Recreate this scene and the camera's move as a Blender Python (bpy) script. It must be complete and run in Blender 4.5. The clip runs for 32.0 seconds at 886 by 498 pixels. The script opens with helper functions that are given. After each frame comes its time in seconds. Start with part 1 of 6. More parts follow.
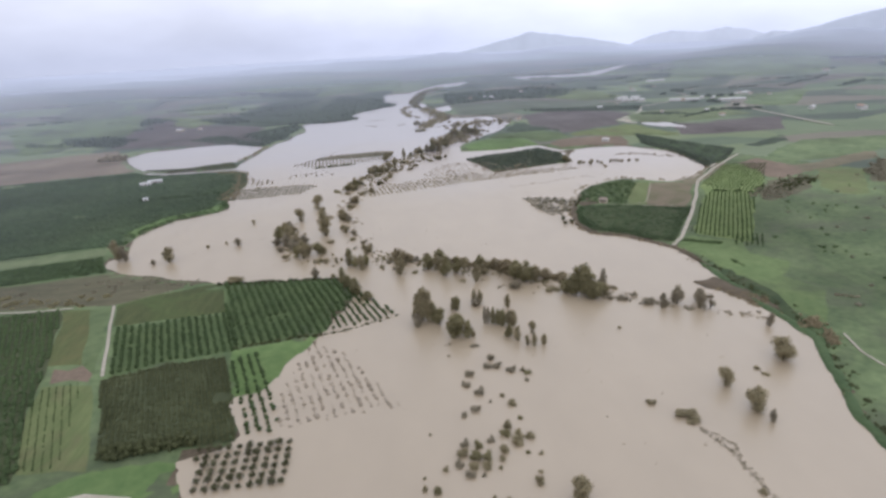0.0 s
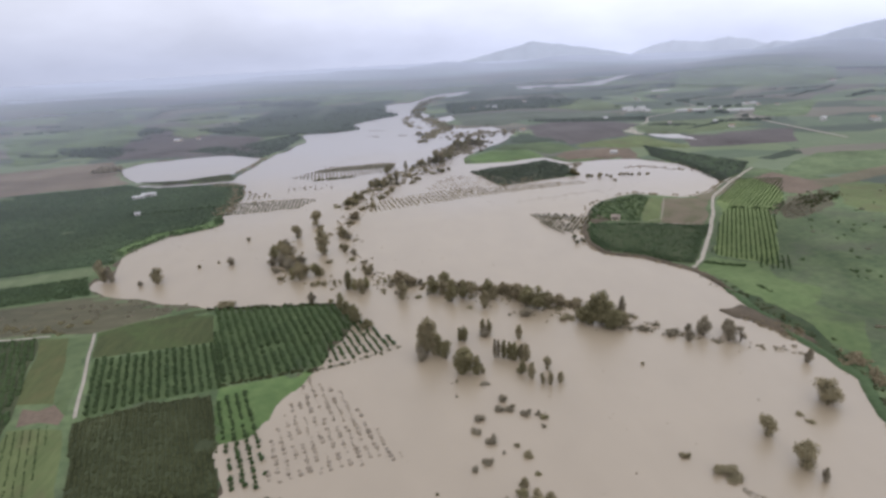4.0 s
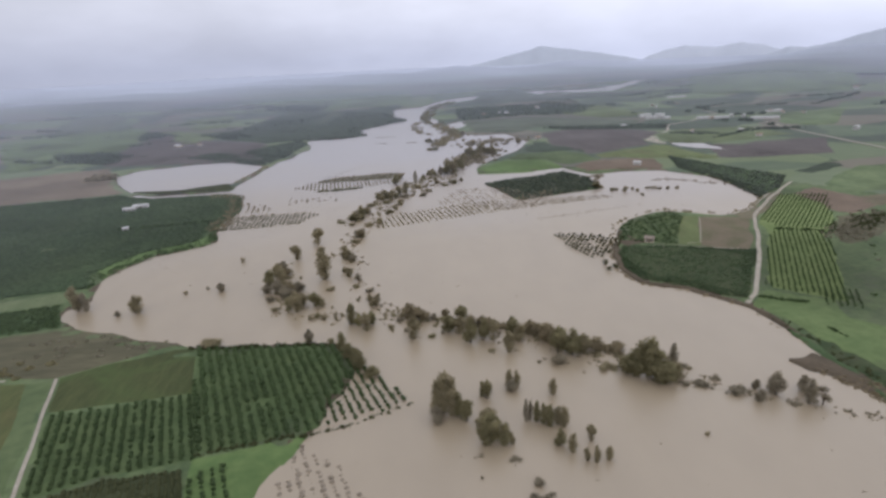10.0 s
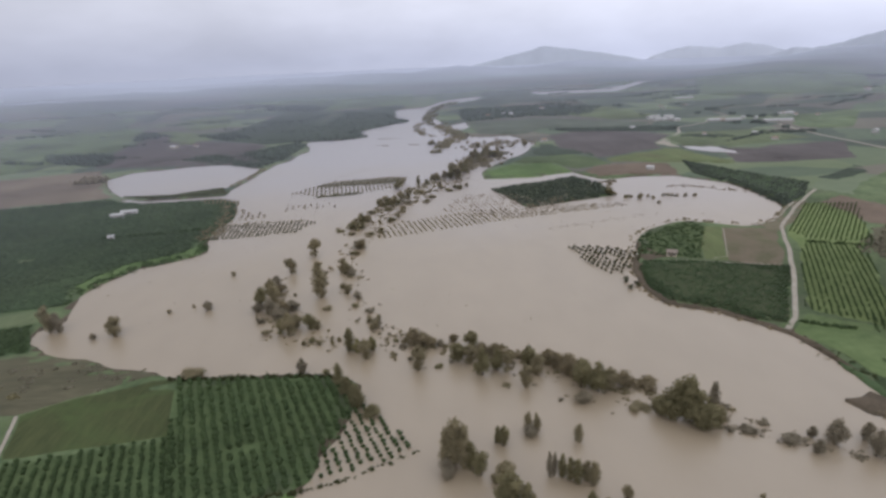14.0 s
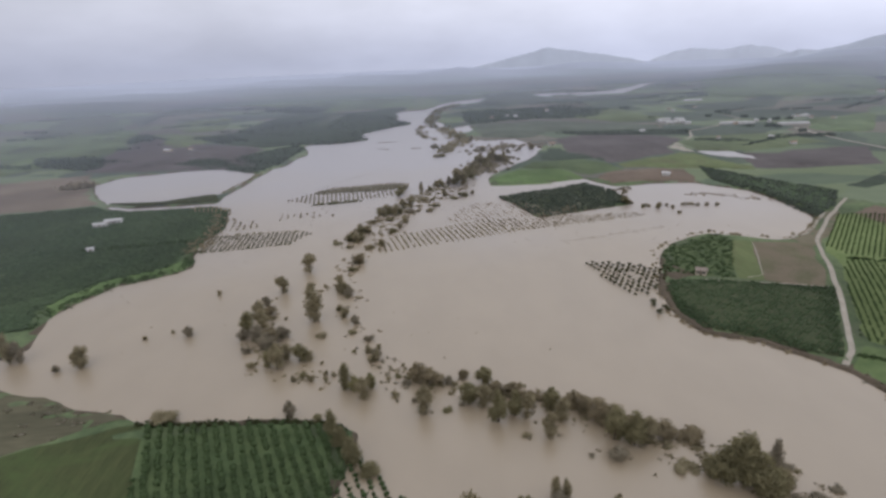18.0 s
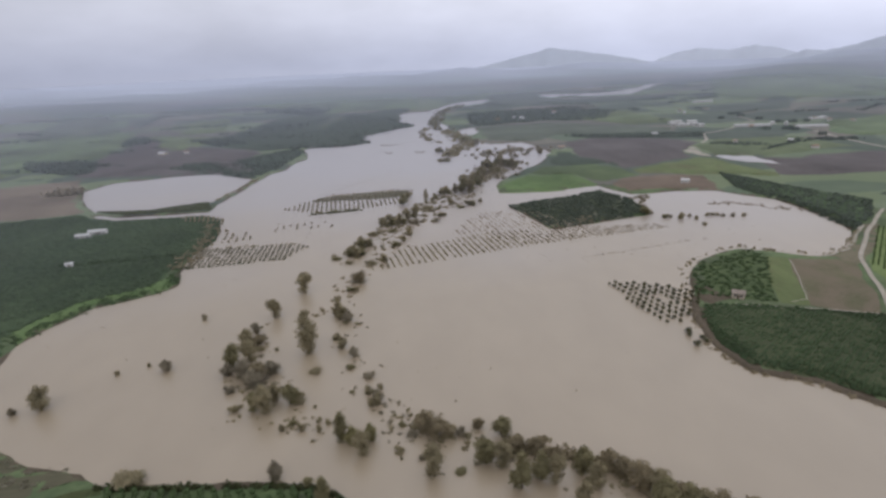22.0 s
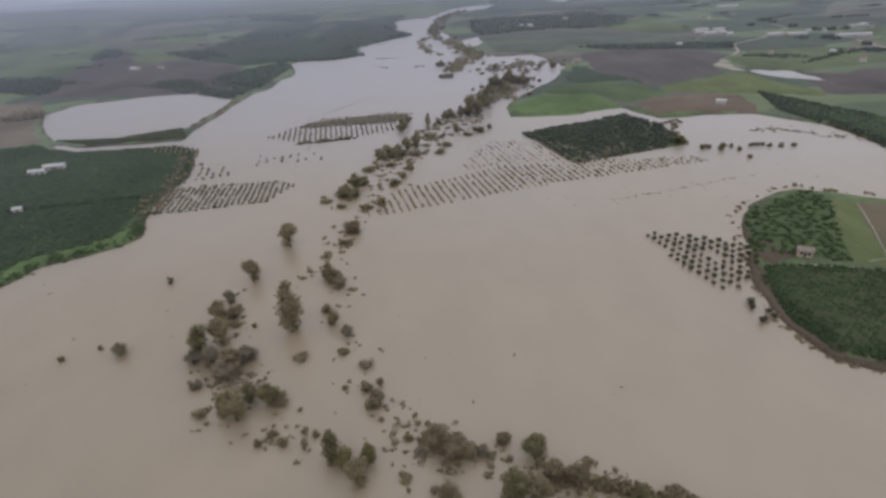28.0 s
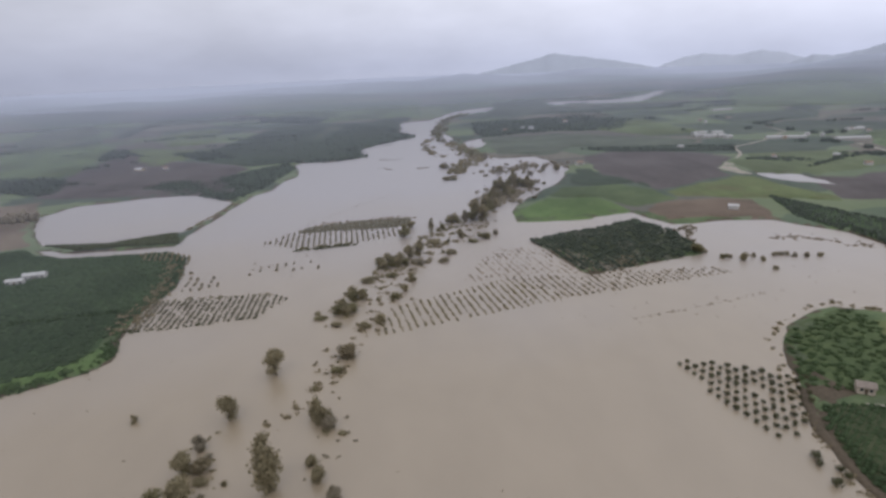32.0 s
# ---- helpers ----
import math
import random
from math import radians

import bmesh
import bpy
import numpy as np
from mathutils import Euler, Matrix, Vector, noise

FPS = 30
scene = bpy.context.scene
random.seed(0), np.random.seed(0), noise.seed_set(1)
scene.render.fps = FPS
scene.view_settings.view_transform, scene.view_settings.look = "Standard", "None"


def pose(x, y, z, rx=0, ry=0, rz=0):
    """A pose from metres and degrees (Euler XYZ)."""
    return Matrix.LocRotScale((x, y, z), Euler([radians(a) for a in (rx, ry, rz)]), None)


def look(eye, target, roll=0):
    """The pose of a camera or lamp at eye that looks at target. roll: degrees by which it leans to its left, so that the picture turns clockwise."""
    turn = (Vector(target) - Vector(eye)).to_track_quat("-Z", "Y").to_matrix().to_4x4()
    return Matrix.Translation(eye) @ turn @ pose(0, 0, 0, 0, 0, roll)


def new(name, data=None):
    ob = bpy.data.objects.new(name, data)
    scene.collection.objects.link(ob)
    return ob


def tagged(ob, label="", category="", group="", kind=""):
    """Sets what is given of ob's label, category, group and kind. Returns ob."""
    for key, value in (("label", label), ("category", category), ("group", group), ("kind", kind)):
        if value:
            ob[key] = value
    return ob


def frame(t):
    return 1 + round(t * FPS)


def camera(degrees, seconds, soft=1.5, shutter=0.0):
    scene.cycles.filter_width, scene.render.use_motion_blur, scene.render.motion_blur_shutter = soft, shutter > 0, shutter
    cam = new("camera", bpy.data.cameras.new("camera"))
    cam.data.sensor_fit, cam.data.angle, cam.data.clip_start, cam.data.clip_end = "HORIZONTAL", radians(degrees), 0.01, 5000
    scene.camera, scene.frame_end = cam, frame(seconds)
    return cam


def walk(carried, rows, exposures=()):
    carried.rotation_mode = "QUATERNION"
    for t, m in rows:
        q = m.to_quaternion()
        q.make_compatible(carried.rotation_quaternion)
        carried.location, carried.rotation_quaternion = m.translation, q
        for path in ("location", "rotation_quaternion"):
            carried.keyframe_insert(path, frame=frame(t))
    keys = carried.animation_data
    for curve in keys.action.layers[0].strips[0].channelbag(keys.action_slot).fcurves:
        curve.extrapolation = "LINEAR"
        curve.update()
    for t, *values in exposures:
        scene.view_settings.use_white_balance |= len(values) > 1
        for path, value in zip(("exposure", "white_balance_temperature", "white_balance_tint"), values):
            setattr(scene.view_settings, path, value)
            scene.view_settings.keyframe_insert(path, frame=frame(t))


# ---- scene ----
cam = camera(77.1, 32.0, soft=3.0)
PATH = [
    (0, (1.018, 9.288, 116.457), (1.197, 11.155, 115.762), -3.0),
    (0.5, (1.067, 10.749, 116.583), (1.25, 12.618, 115.895), -2.9),
    (1, (0.904, 12.879, 116.853), (1.092, 14.749, 116.169), -2.9),
    (1.5, (0.731, 15.077, 117.005), (0.923, 16.949, 116.326), -2.8),
    (2, (0.741, 17.711, 117.152), (0.931, 19.584, 116.476), -2.9),
    (2.5, (0.863, 20.649, 117.178), (1.052, 22.522, 116.503), -2.8),
    (3, (0.865, 23.753, 117.155), (1.052, 25.627, 116.482), -2.9),
    (3.5, (0.953, 27.037, 117.104), (1.135, 28.912, 116.434), -2.9),
    (5.5, (1.113, 39.979, 116.801), (1.287, 41.858, 116.138), -2.8),
    (6, (1.094, 43.442, 116.782), (1.266, 45.321, 116.119), -2.8),
    (6.5, (1.006, 46.84, 116.772), (1.177, 48.72, 116.11), -2.8),
    (7, (1.205, 49.957, 116.734), (1.372, 51.838, 116.074), -2.8),
    (7.5, (1.101, 53.23, 116.675), (1.266, 55.111, 116.016), -2.7),
    (8, (1.208, 56.562, 116.684), (1.371, 58.443, 116.025), -2.8),
    (8.5, (1.042, 60.024, 116.563), (1.203, 61.906, 115.906), -2.7),
    (9, (0.905, 63.149, 116.496), (1.063, 65.032, 115.841), -2.7),
    (9.5, (0.733, 66.639, 116.428), (0.89, 68.523, 115.774), -2.6),
    (10, (0.307, 70.001, 116.333), (0.464, 71.885, 115.68), -2.6),
    (10.5, (-0.024, 73.393, 116.358), (0.134, 75.276, 115.705), -2.5),
    (11, (-0.208, 76.72, 116.339), (-0.049, 78.604, 115.686), -2.5),
    (11.5, (-0.264, 79.943, 116.244), (-0.108, 81.828, 115.592), -2.4),
    (12, (-0.22, 83.108, 116.347), (-0.065, 84.992, 115.695), -2.4),
    (12.5, (-0.27, 86.447, 116.3), (-0.115, 88.332, 115.648), -2.4),
    (13, (-0.155, 89.815, 116.104), (-0.003, 91.699, 115.452), -2.4),
    (13.5, (-0.166, 93.248, 115.968), (-0.012, 95.132, 115.315), -2.4),
    (14, (-0.221, 96.677, 115.948), (-0.067, 98.561, 115.294), -2.4),
    (14.5, (-0.338, 100.34, 115.802), (-0.183, 102.223, 115.148), -2.4),
    (16.5, (-0.266, 115.419, 115.008), (-0.114, 117.304, 114.356), -2.3),
    (17, (-0.348, 119.293, 114.93), (-0.196, 121.178, 114.279), -2.3),
    (17.5, (-0.358, 123.168, 114.681), (-0.206, 125.053, 114.03), -2.3),
    (18, (-0.41, 126.98, 114.388), (-0.259, 128.865, 113.74), -2.3),
    (18.5, (-0.356, 130.688, 114.132), (-0.207, 132.575, 113.485), -2.3),
    (19, (-0.638, 134.645, 114.206), (-0.489, 136.532, 113.558), -2.3),
    (19.5, (-0.588, 138.238, 114.447), (-0.44, 140.124, 113.799), -2.2),
    (20, (-0.335, 141.965, 114.408), (-0.191, 143.851, 113.76), -2.2),
    (20.5, (-0.376, 145.787, 114.275), (-0.233, 147.674, 113.627), -2.2),
    (21, (-0.664, 149.677, 114.208), (-0.52, 151.564, 113.56), -2.2),
    (21.5, (-0.564, 153.535, 114.115), (-0.421, 155.422, 113.468), -2.2),
    (22, (-0.704, 157.228, 114.196), (-0.561, 159.115, 113.549), -2.3),
    (22.5, (-0.553, 161.01, 114.141), (-0.41, 162.897, 113.494), -2.3),
    (23, (-0.651, 165.06, 114.029), (-0.507, 166.947, 113.382), -2.3),
    (23.5, (-0.357, 169.22, 114.07), (-0.213, 171.106, 113.422), -2.3),
    (24, (-0.598, 173.138, 113.997), (-0.453, 175.024, 113.35), -2.3),
    (24.5, (-0.77, 177.016, 113.919), (-0.625, 178.903, 113.273), -2.3),
    (26.5, (-0.209, 194.365, 113.324), (-0.069, 196.253, 112.68), -2.4),
    (27, (-0.133, 198.331, 113.482), (0.005, 200.2, 112.782), -2.5),
    (27.5, (-0.466, 202.084, 113.134), (-0.335, 203.907, 112.322), -2.6),
    (28, (-0.904, 205.318, 112.597), (-0.778, 207.085, 111.669), -2.6),
    (28.5, (-0.521, 207.791, 112.552), (-0.406, 209.51, 111.537), -2.8),
    (29, (-0.63, 210.531, 112.855), (-0.515, 212.233, 111.812), -2.8),
    (29.5, (-0.713, 214.224, 113.295), (-0.59, 215.943, 112.279), -2.7),
    (30, (-0.3, 218.516, 113.542), (-0.173, 220.279, 112.607), -2.6),
    (30.5, (-0.007, 222.616, 113.636), (0.126, 224.426, 112.796), -2.5),
    (31, (-0.152, 226.263, 113.682), (-0.012, 228.116, 112.944), -2.4),
    (31.5, (-0.131, 229.893, 114.34), (0.013, 231.775, 113.68), -2.3),
    (32, (0.394, 232.959, 114.982), (0.536, 234.852, 114.353), -2.4),
]
walk(cam, [(t, look(eye, target, roll)) for t, eye, target, roll in PATH],
     exposures=[(0, 0.29, 5950, 14), (3, 0.2, 5980, 14), (6, 0.07, 6020, 14), (12, -0.1, 6060, 14), (24, -0.2, 6080, 14), (26.5, -0.24, 6080, 14), (28, -0.3, 6060, 14), (29.2, -0.17, 5980, 14), (30, -0.17, 5950, 14), (32, -0.24, 6060, 14)])
# ---- end of walk ----

# ---- light ----
SUN_EL, SUN_AZ = radians(48), radians(200)
world = bpy.data.worlds.new("overcast_sky")
scene.world = world
world.use_nodes = True
wn, wl = world.node_tree.nodes, world.node_tree.links
wn.clear()
w_out = wn.new("ShaderNodeOutputWorld")
w_bg = wn.new("ShaderNodeBackground")
w_sky = wn.new("ShaderNodeTexSky")
w_sky.sky_type, w_sky.sun_disc = "NISHITA", False
w_sky.sun_elevation, w_sky.sun_rotation = SUN_EL, SUN_AZ
w_sky.air_density, w_sky.dust_density = 1.0, 4.0
w_bg.inputs["Strength"].default_value = 0.1
w_tc = wn.new("ShaderNodeTexCoord")
w_sep = wn.new("ShaderNodeSeparateXYZ")
w_grad = wn.new("ShaderNodeValToRGB")
for i, (up, tone) in enumerate(((0.0, (5.6, 5.85, 6.85)), (0.03, (6.3, 6.5, 7.4)), (0.07, (7.35, 7.45, 8.15)), (0.14, (8.6, 8.6, 8.95)), (0.5, (9.4, 9.4, 9.5)))):
    w_el = w_grad.color_ramp.elements[i] if i < 2 else w_grad.color_ramp.elements.new(up)
    w_el.position, w_el.color = up, (*tone, 1)
w_map = wn.new("ShaderNodeMapping")
w_map.inputs["Scale"].default_value = (1.0, 1.0, 2.6)
w_noise = wn.new("ShaderNodeTexNoise")
w_noise.inputs["Scale"].default_value = 4.5
w_noise.inputs["Detail"].default_value = 6.0
w_ramp = wn.new("ShaderNodeMapRange")
w_ramp.inputs["From Min"].default_value, w_ramp.inputs["From Max"].default_value = 0.3, 0.7
w_ramp.inputs["To Min"].default_value, w_ramp.inputs["To Max"].default_value = 0.90, 1.09
w_scale = wn.new("ShaderNodeVectorMath")
w_scale.operation = "SCALE"
w_mix = wn.new("ShaderNodeMixRGB")
w_mix.inputs["Fac"].default_value = 0.92
wl.new(w_tc.outputs["Generated"], w_sep.inputs["Vector"])
wl.new(w_sep.outputs["Z"], w_grad.inputs["Fac"])
wl.new(w_tc.outputs["Generated"], w_map.inputs["Vector"])
wl.new(w_map.outputs["Vector"], w_noise.inputs["Vector"])
wl.new(w_noise.outputs["Fac"], w_ramp.inputs["Value"])
wl.new(w_grad.outputs["Color"], w_scale.inputs[0])
w_side = wn.new("ShaderNodeMapRange")
w_side.inputs["From Min"].default_value, w_side.inputs["From Max"].default_value = -0.6, 0.7
w_side.inputs["To Min"].default_value, w_side.inputs["To Max"].default_value = 0.9, 1.42
w_mul = wn.new("ShaderNodeMath")
w_mul.operation = "MULTIPLY"
wl.new(w_sep.outputs["X"], w_side.inputs["Value"])
wl.new(w_ramp.outputs["Result"], w_mul.inputs[0])
wl.new(w_side.outputs["Result"], w_mul.inputs[1])
wl.new(w_mul.outputs[0], w_scale.inputs["Scale"])
wl.new(w_sky.outputs["Color"], w_mix.inputs["Color1"])
wl.new(w_scale.outputs["Vector"], w_mix.inputs["Color2"])
wl.new(w_mix.outputs["Color"], w_bg.inputs["Color"])
wl.new(w_bg.outputs["Background"], w_out.inputs["Surface"])

sun = new("sun", bpy.data.lights.new("sun", "SUN"))
sun.data.energy, sun.data.angle, sun.data.color = 0.5, radians(25), (1.0, 0.97, 0.92)
sun.matrix_world = look((0, 0, 900), (900 * math.sin(SUN_AZ) * -1, 900 * math.cos(SUN_AZ) * -1, 900 - 900 * math.tan(SUN_EL)))


# ---- materials ----
def surface(name, dark, light, scale=0.1, fine=1.2, rough=0.9, bump=0.3, island=0.0, spec=0.2, stretch=None, patch=None, leaf=0.0, broad=0.0, worn=None):
    """A procedural surface: a broad and a fine mottle between two colours, with relief, and, where asked, worn patches of a third colour and a change from piece to piece."""
    m = bpy.data.materials.new(name)
    m.use_nodes = True
    n, k = m.node_tree.nodes, m.node_tree.links
    b = n["Principled BSDF"]
    b.inputs["Roughness"].default_value = rough
    b.inputs["Specular IOR Level"].default_value = spec
    tc = n.new("ShaderNodeNewGeometry")
    vec = tc.outputs["Position"]
    if stretch:
        mp = n.new("ShaderNodeMapping")
        mp.inputs["Rotation"].default_value = (0, 0, stretch[0])
        mp.inputs["Scale"].default_value = (stretch[1], stretch[2], 1)
        k.new(vec, mp.inputs["Vector"])
        vec = mp.outputs["Vector"]
    big, small = n.new("ShaderNodeTexNoise"), n.new("ShaderNodeTexNoise")
    big.inputs["Scale"].default_value, big.inputs["Detail"].default_value = scale, 4
    small.inputs["Scale"].default_value, small.inputs["Detail"].default_value = fine, 3
    k.new(vec, big.inputs["Vector"])
    k.new(vec, small.inputs["Vector"])
    mid = n.new("ShaderNodeMath")
    mid.operation = "ADD"
    k.new(big.outputs["Fac"], mid.inputs[0])
    k.new(small.outputs["Fac"], mid.inputs[1])
    fac = n.new("ShaderNodeMapRange")
    fac.inputs["From Min"].default_value, fac.inputs["From Max"].default_value = 0.7, 1.3
    k.new(mid.outputs[0], fac.inputs["Value"])
    mix = n.new("ShaderNodeMixRGB")
    mix.inputs["Color1"].default_value, mix.inputs["Color2"].default_value = (*dark, 1), (*light, 1)
    k.new(fac.outputs["Result"], mix.inputs["Fac"])
    col = mix.outputs["Color"]
    if broad:
        wide, tone, hue = n.new("ShaderNodeTexNoise"), n.new("ShaderNodeMapRange"), n.new("ShaderNodeHueSaturation")
        wide.inputs["Scale"].default_value, wide.inputs["Detail"].default_value = 0.011, 5
        k.new(tc.outputs["Position"], wide.inputs["Vector"])
        tone.inputs["From Min"].default_value, tone.inputs["From Max"].default_value = 0.32, 0.68
        tone.inputs["To Min"].default_value, tone.inputs["To Max"].default_value = 1 - broad, 1 + broad
        k.new(wide.outputs["Fac"], tone.inputs["Value"])
        k.new(tone.outputs["Result"], hue.inputs["Value"])
        k.new(col, hue.inputs["Color"])
        col = hue.outputs["Color"]
    if worn:
        rub, cover, over = n.new("ShaderNodeTexNoise"), n.new("ShaderNodeMapRange"), n.new("ShaderNodeMixRGB")
        rub.inputs["Scale"].default_value, rub.inputs["Detail"].default_value, rub.inputs["Roughness"].default_value, rub.inputs["Distortion"].default_value = worn[1], 9, 0.68, 0.8
        k.new(tc.outputs["Position"], rub.inputs["Vector"])
        cover.inputs["From Min"].default_value, cover.inputs["From Max"].default_value = worn[2] - 0.06, worn[2] + 0.1
        cover.inputs["To Max"].default_value = worn[3]
        k.new(rub.outputs["Fac"], cover.inputs["Value"])
        k.new(cover.outputs["Result"], over.inputs["Fac"])
        k.new(col, over.inputs["Color1"])
        over.inputs["Color2"].default_value = (*worn[0], 1)
        col = over.outputs["Color"]
    if patch:
        vo = n.new("ShaderNodeTexVoronoi")
        vo.inputs["Scale"].default_value = patch[0]
        mp = n.new("ShaderNodeMapping")
        mp.inputs["Rotation"].default_value = (0, 0, 0.35)
        mp.inputs["Scale"].default_value = (0.55, 1, 0)
        k.new(tc.outputs["Position"], mp.inputs["Vector"])
        off = n.new("ShaderNodeVectorMath")
        off.operation = "MULTIPLY_ADD"
        off.inputs[1].default_value = (70, 70, 0)
        k.new(big.outputs["Color"], off.inputs[0])
        k.new(mp.outputs["Vector"], off.inputs[2])
        k.new(off.outputs["Vector"], vo.inputs["Vector"])
        ramp = n.new("ShaderNodeValToRGB")
        ramp.color_ramp.interpolation = "CONSTANT"
        for i, c in enumerate(patch[1]):
            e = ramp.color_ramp.elements[i] if i < 2 else ramp.color_ramp.elements.new(i / len(patch[1]))
            e.position, e.color = i / len(patch[1]), (*c, 1)
        sep = n.new("ShaderNodeSeparateColor")
        k.new(vo.outputs["Color"], sep.inputs["Color"])
        k.new(sep.outputs["Red"], ramp.inputs["Fac"])
        mx = n.new("ShaderNodeMixRGB")
        mx.inputs["Fac"].default_value = 0.72
        k.new(col, mx.inputs["Color1"])
        k.new(ramp.outputs["Color"], mx.inputs["Color2"])
        col = mx.outputs["Color"]
    if island:
        geo, info, hsv = n.new("ShaderNodeNewGeometry"), n.new("ShaderNodeObjectInfo"), n.new("ShaderNodeHueSaturation")
        add, rng = n.new("ShaderNodeMath"), n.new("ShaderNodeMapRange")
        k.new(geo.outputs["Random Per Island"], add.inputs[0])
        k.new(info.outputs["Random"], add.inputs[1])
        rng.inputs["From Max"].default_value = 2.0
        rng.inputs["To Min"].default_value, rng.inputs["To Max"].default_value = 1 - island, 1 + island
        k.new(add.outputs[0], rng.inputs["Value"])
        k.new(rng.outputs["Result"], hsv.inputs["Value"])
        k.new(col, hsv.inputs["Color"])
        col = hsv.outputs["Color"]
    k.new(col, b.inputs["Base Color"])
    if bump:
        bp = n.new("ShaderNodeBump")
        bp.inputs["Strength"].default_value, bp.inputs["Distance"].default_value = bump, 0.4
        k.new(small.outputs["Fac"], bp.inputs["Height"])
        k.new(bp.outputs["Normal"], b.inputs["Normal"])
    if leaf:
        thin, both = n.new("ShaderNodeBsdfTranslucent"), n.new("ShaderNodeMixShader")
        both.inputs["Fac"].default_value = leaf
        k.new(col, thin.inputs["Color"])
        k.new(b.outputs[0], both.inputs[1])
        k.new(thin.outputs[0], both.inputs[2])
        k.new(both.outputs[0], n["Material Output"].inputs["Surface"])
    return m


GRASS = surface("grass", (0.07, 0.097, 0.047), (0.13, 0.163, 0.08), 0.035, 0.22, broad=0.3)
PASTURE = surface("hill_pasture", (0.062, 0.09, 0.042), (0.122, 0.156, 0.072), 0.045, 0.3, broad=0.36, worn=((0.075, 0.078, 0.054), 0.019, 0.55, 0.65))
LIME = surface("lime_grass", (0.108, 0.148, 0.05), (0.158, 0.194, 0.075), 0.06, 0.4, broad=0.22)
FALLOW = surface("fallow_grass", (0.11, 0.096, 0.062), (0.158, 0.138, 0.09), 0.06, 0.5, broad=0.22)
# Leaf-toned floors, raised to hide the shaded gaps between orchard trees.
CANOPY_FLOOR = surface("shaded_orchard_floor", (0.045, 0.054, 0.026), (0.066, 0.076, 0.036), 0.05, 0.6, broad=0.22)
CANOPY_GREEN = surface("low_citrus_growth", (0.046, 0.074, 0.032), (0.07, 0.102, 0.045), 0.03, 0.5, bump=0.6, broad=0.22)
BRIGHT_GRASS = surface("bright_grass", (0.078, 0.128, 0.043), (0.125, 0.176, 0.064), 0.05, 0.3, broad=0.22)
# Far ground greyed and lifted, the haze of distance put into its palette.
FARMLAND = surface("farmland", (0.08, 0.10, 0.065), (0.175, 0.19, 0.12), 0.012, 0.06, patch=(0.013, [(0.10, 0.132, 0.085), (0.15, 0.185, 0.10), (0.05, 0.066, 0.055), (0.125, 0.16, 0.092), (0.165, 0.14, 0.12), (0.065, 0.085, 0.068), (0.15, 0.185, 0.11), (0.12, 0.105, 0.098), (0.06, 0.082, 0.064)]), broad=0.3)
BANK = surface("bank_mud", (0.062, 0.05, 0.034), (0.115, 0.09, 0.062), 0.1, 0.9)
OLIVE_FIELD = surface("olive_field", (0.038, 0.048, 0.018), (0.068, 0.078, 0.03), 0.06, 0.5, stretch=(-0.34, 1.8, 0.3), broad=0.28, worn=((0.066, 0.094, 0.031), 0.03, 0.5, 0.85))
LANE = surface("orchard_lane_grass", (0.068, 0.1, 0.042), (0.108, 0.144, 0.061), 0.06, 0.4)
# Saturation lowered: haze over the far fields is put into this green.
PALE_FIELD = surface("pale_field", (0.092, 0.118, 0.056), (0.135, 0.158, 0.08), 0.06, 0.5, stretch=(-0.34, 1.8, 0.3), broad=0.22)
DARK_FIELD = surface("dark_field", (0.036, 0.05, 0.033), (0.058, 0.074, 0.048), 0.05, 0.6, broad=0.22)
SOIL = surface("bare_soil", (0.11, 0.083, 0.06), (0.165, 0.125, 0.092), 0.06, 0.8, broad=0.22)
DARK_SOIL = surface("ploughed_soil", (0.078, 0.067, 0.063), (0.113, 0.097, 0.091), 0.04, 0.5, stretch=(0.5, 1, 0.15), broad=0.22)
BROWN_FIELD = surface("stubble_field", (0.13, 0.105, 0.08), (0.18, 0.145, 0.11), 0.03, 0.4, broad=0.22)
SCRUB_MAT = surface("scrub_ground", (0.062, 0.06, 0.036), (0.11, 0.10, 0.062), 0.08, 0.5, stretch=(0.4, 0.25, 1.2), broad=0.22)
STREAKED = surface("streaked_field", (0.055, 0.068, 0.056), (0.10, 0.12, 0.082), 0.03, 0.12, stretch=(0.3, 0.25, 1.6), broad=0.22)
DULL_FIELD = surface("dull_grey_green_field", (0.075, 0.088, 0.066), (0.115, 0.13, 0.09), 0.02, 0.15, broad=0.22)
OCHRE_GRASS = surface("ochre_grass", (0.056, 0.069, 0.026), (0.088, 0.1, 0.039), 0.06, 0.5, stretch=(-0.34, 1.8, 0.3), broad=0.25, worn=((0.108, 0.096, 0.042), 0.05, 0.54, 0.6))
YELLOW_GRASS = surface("yellow_grass", (0.085, 0.108, 0.042), (0.125, 0.146, 0.06), 0.06, 0.5, stretch=(-0.34, 1.8, 0.3), broad=0.25, worn=((0.12, 0.098, 0.056), 0.04, 0.58, 0.6))
DULL_GREEN = surface("dull_green_crop", (0.066, 0.092, 0.042), (0.1, 0.128, 0.058), 0.04, 0.3, broad=0.25)
ISLAND_GRASS = surface("rank_grass", (0.048, 0.07, 0.03), (0.082, 0.108, 0.045), 0.08, 0.5, broad=0.3, worn=((0.1, 0.125, 0.048), 0.05, 0.56, 0.7))
OLIVE_FALLOW = surface("olive_fallow", (0.088, 0.088, 0.046), (0.128, 0.118, 0.068), 0.06, 0.5, broad=0.22, worn=((0.15, 0.118, 0.082), 0.028, 0.46, 0.85))
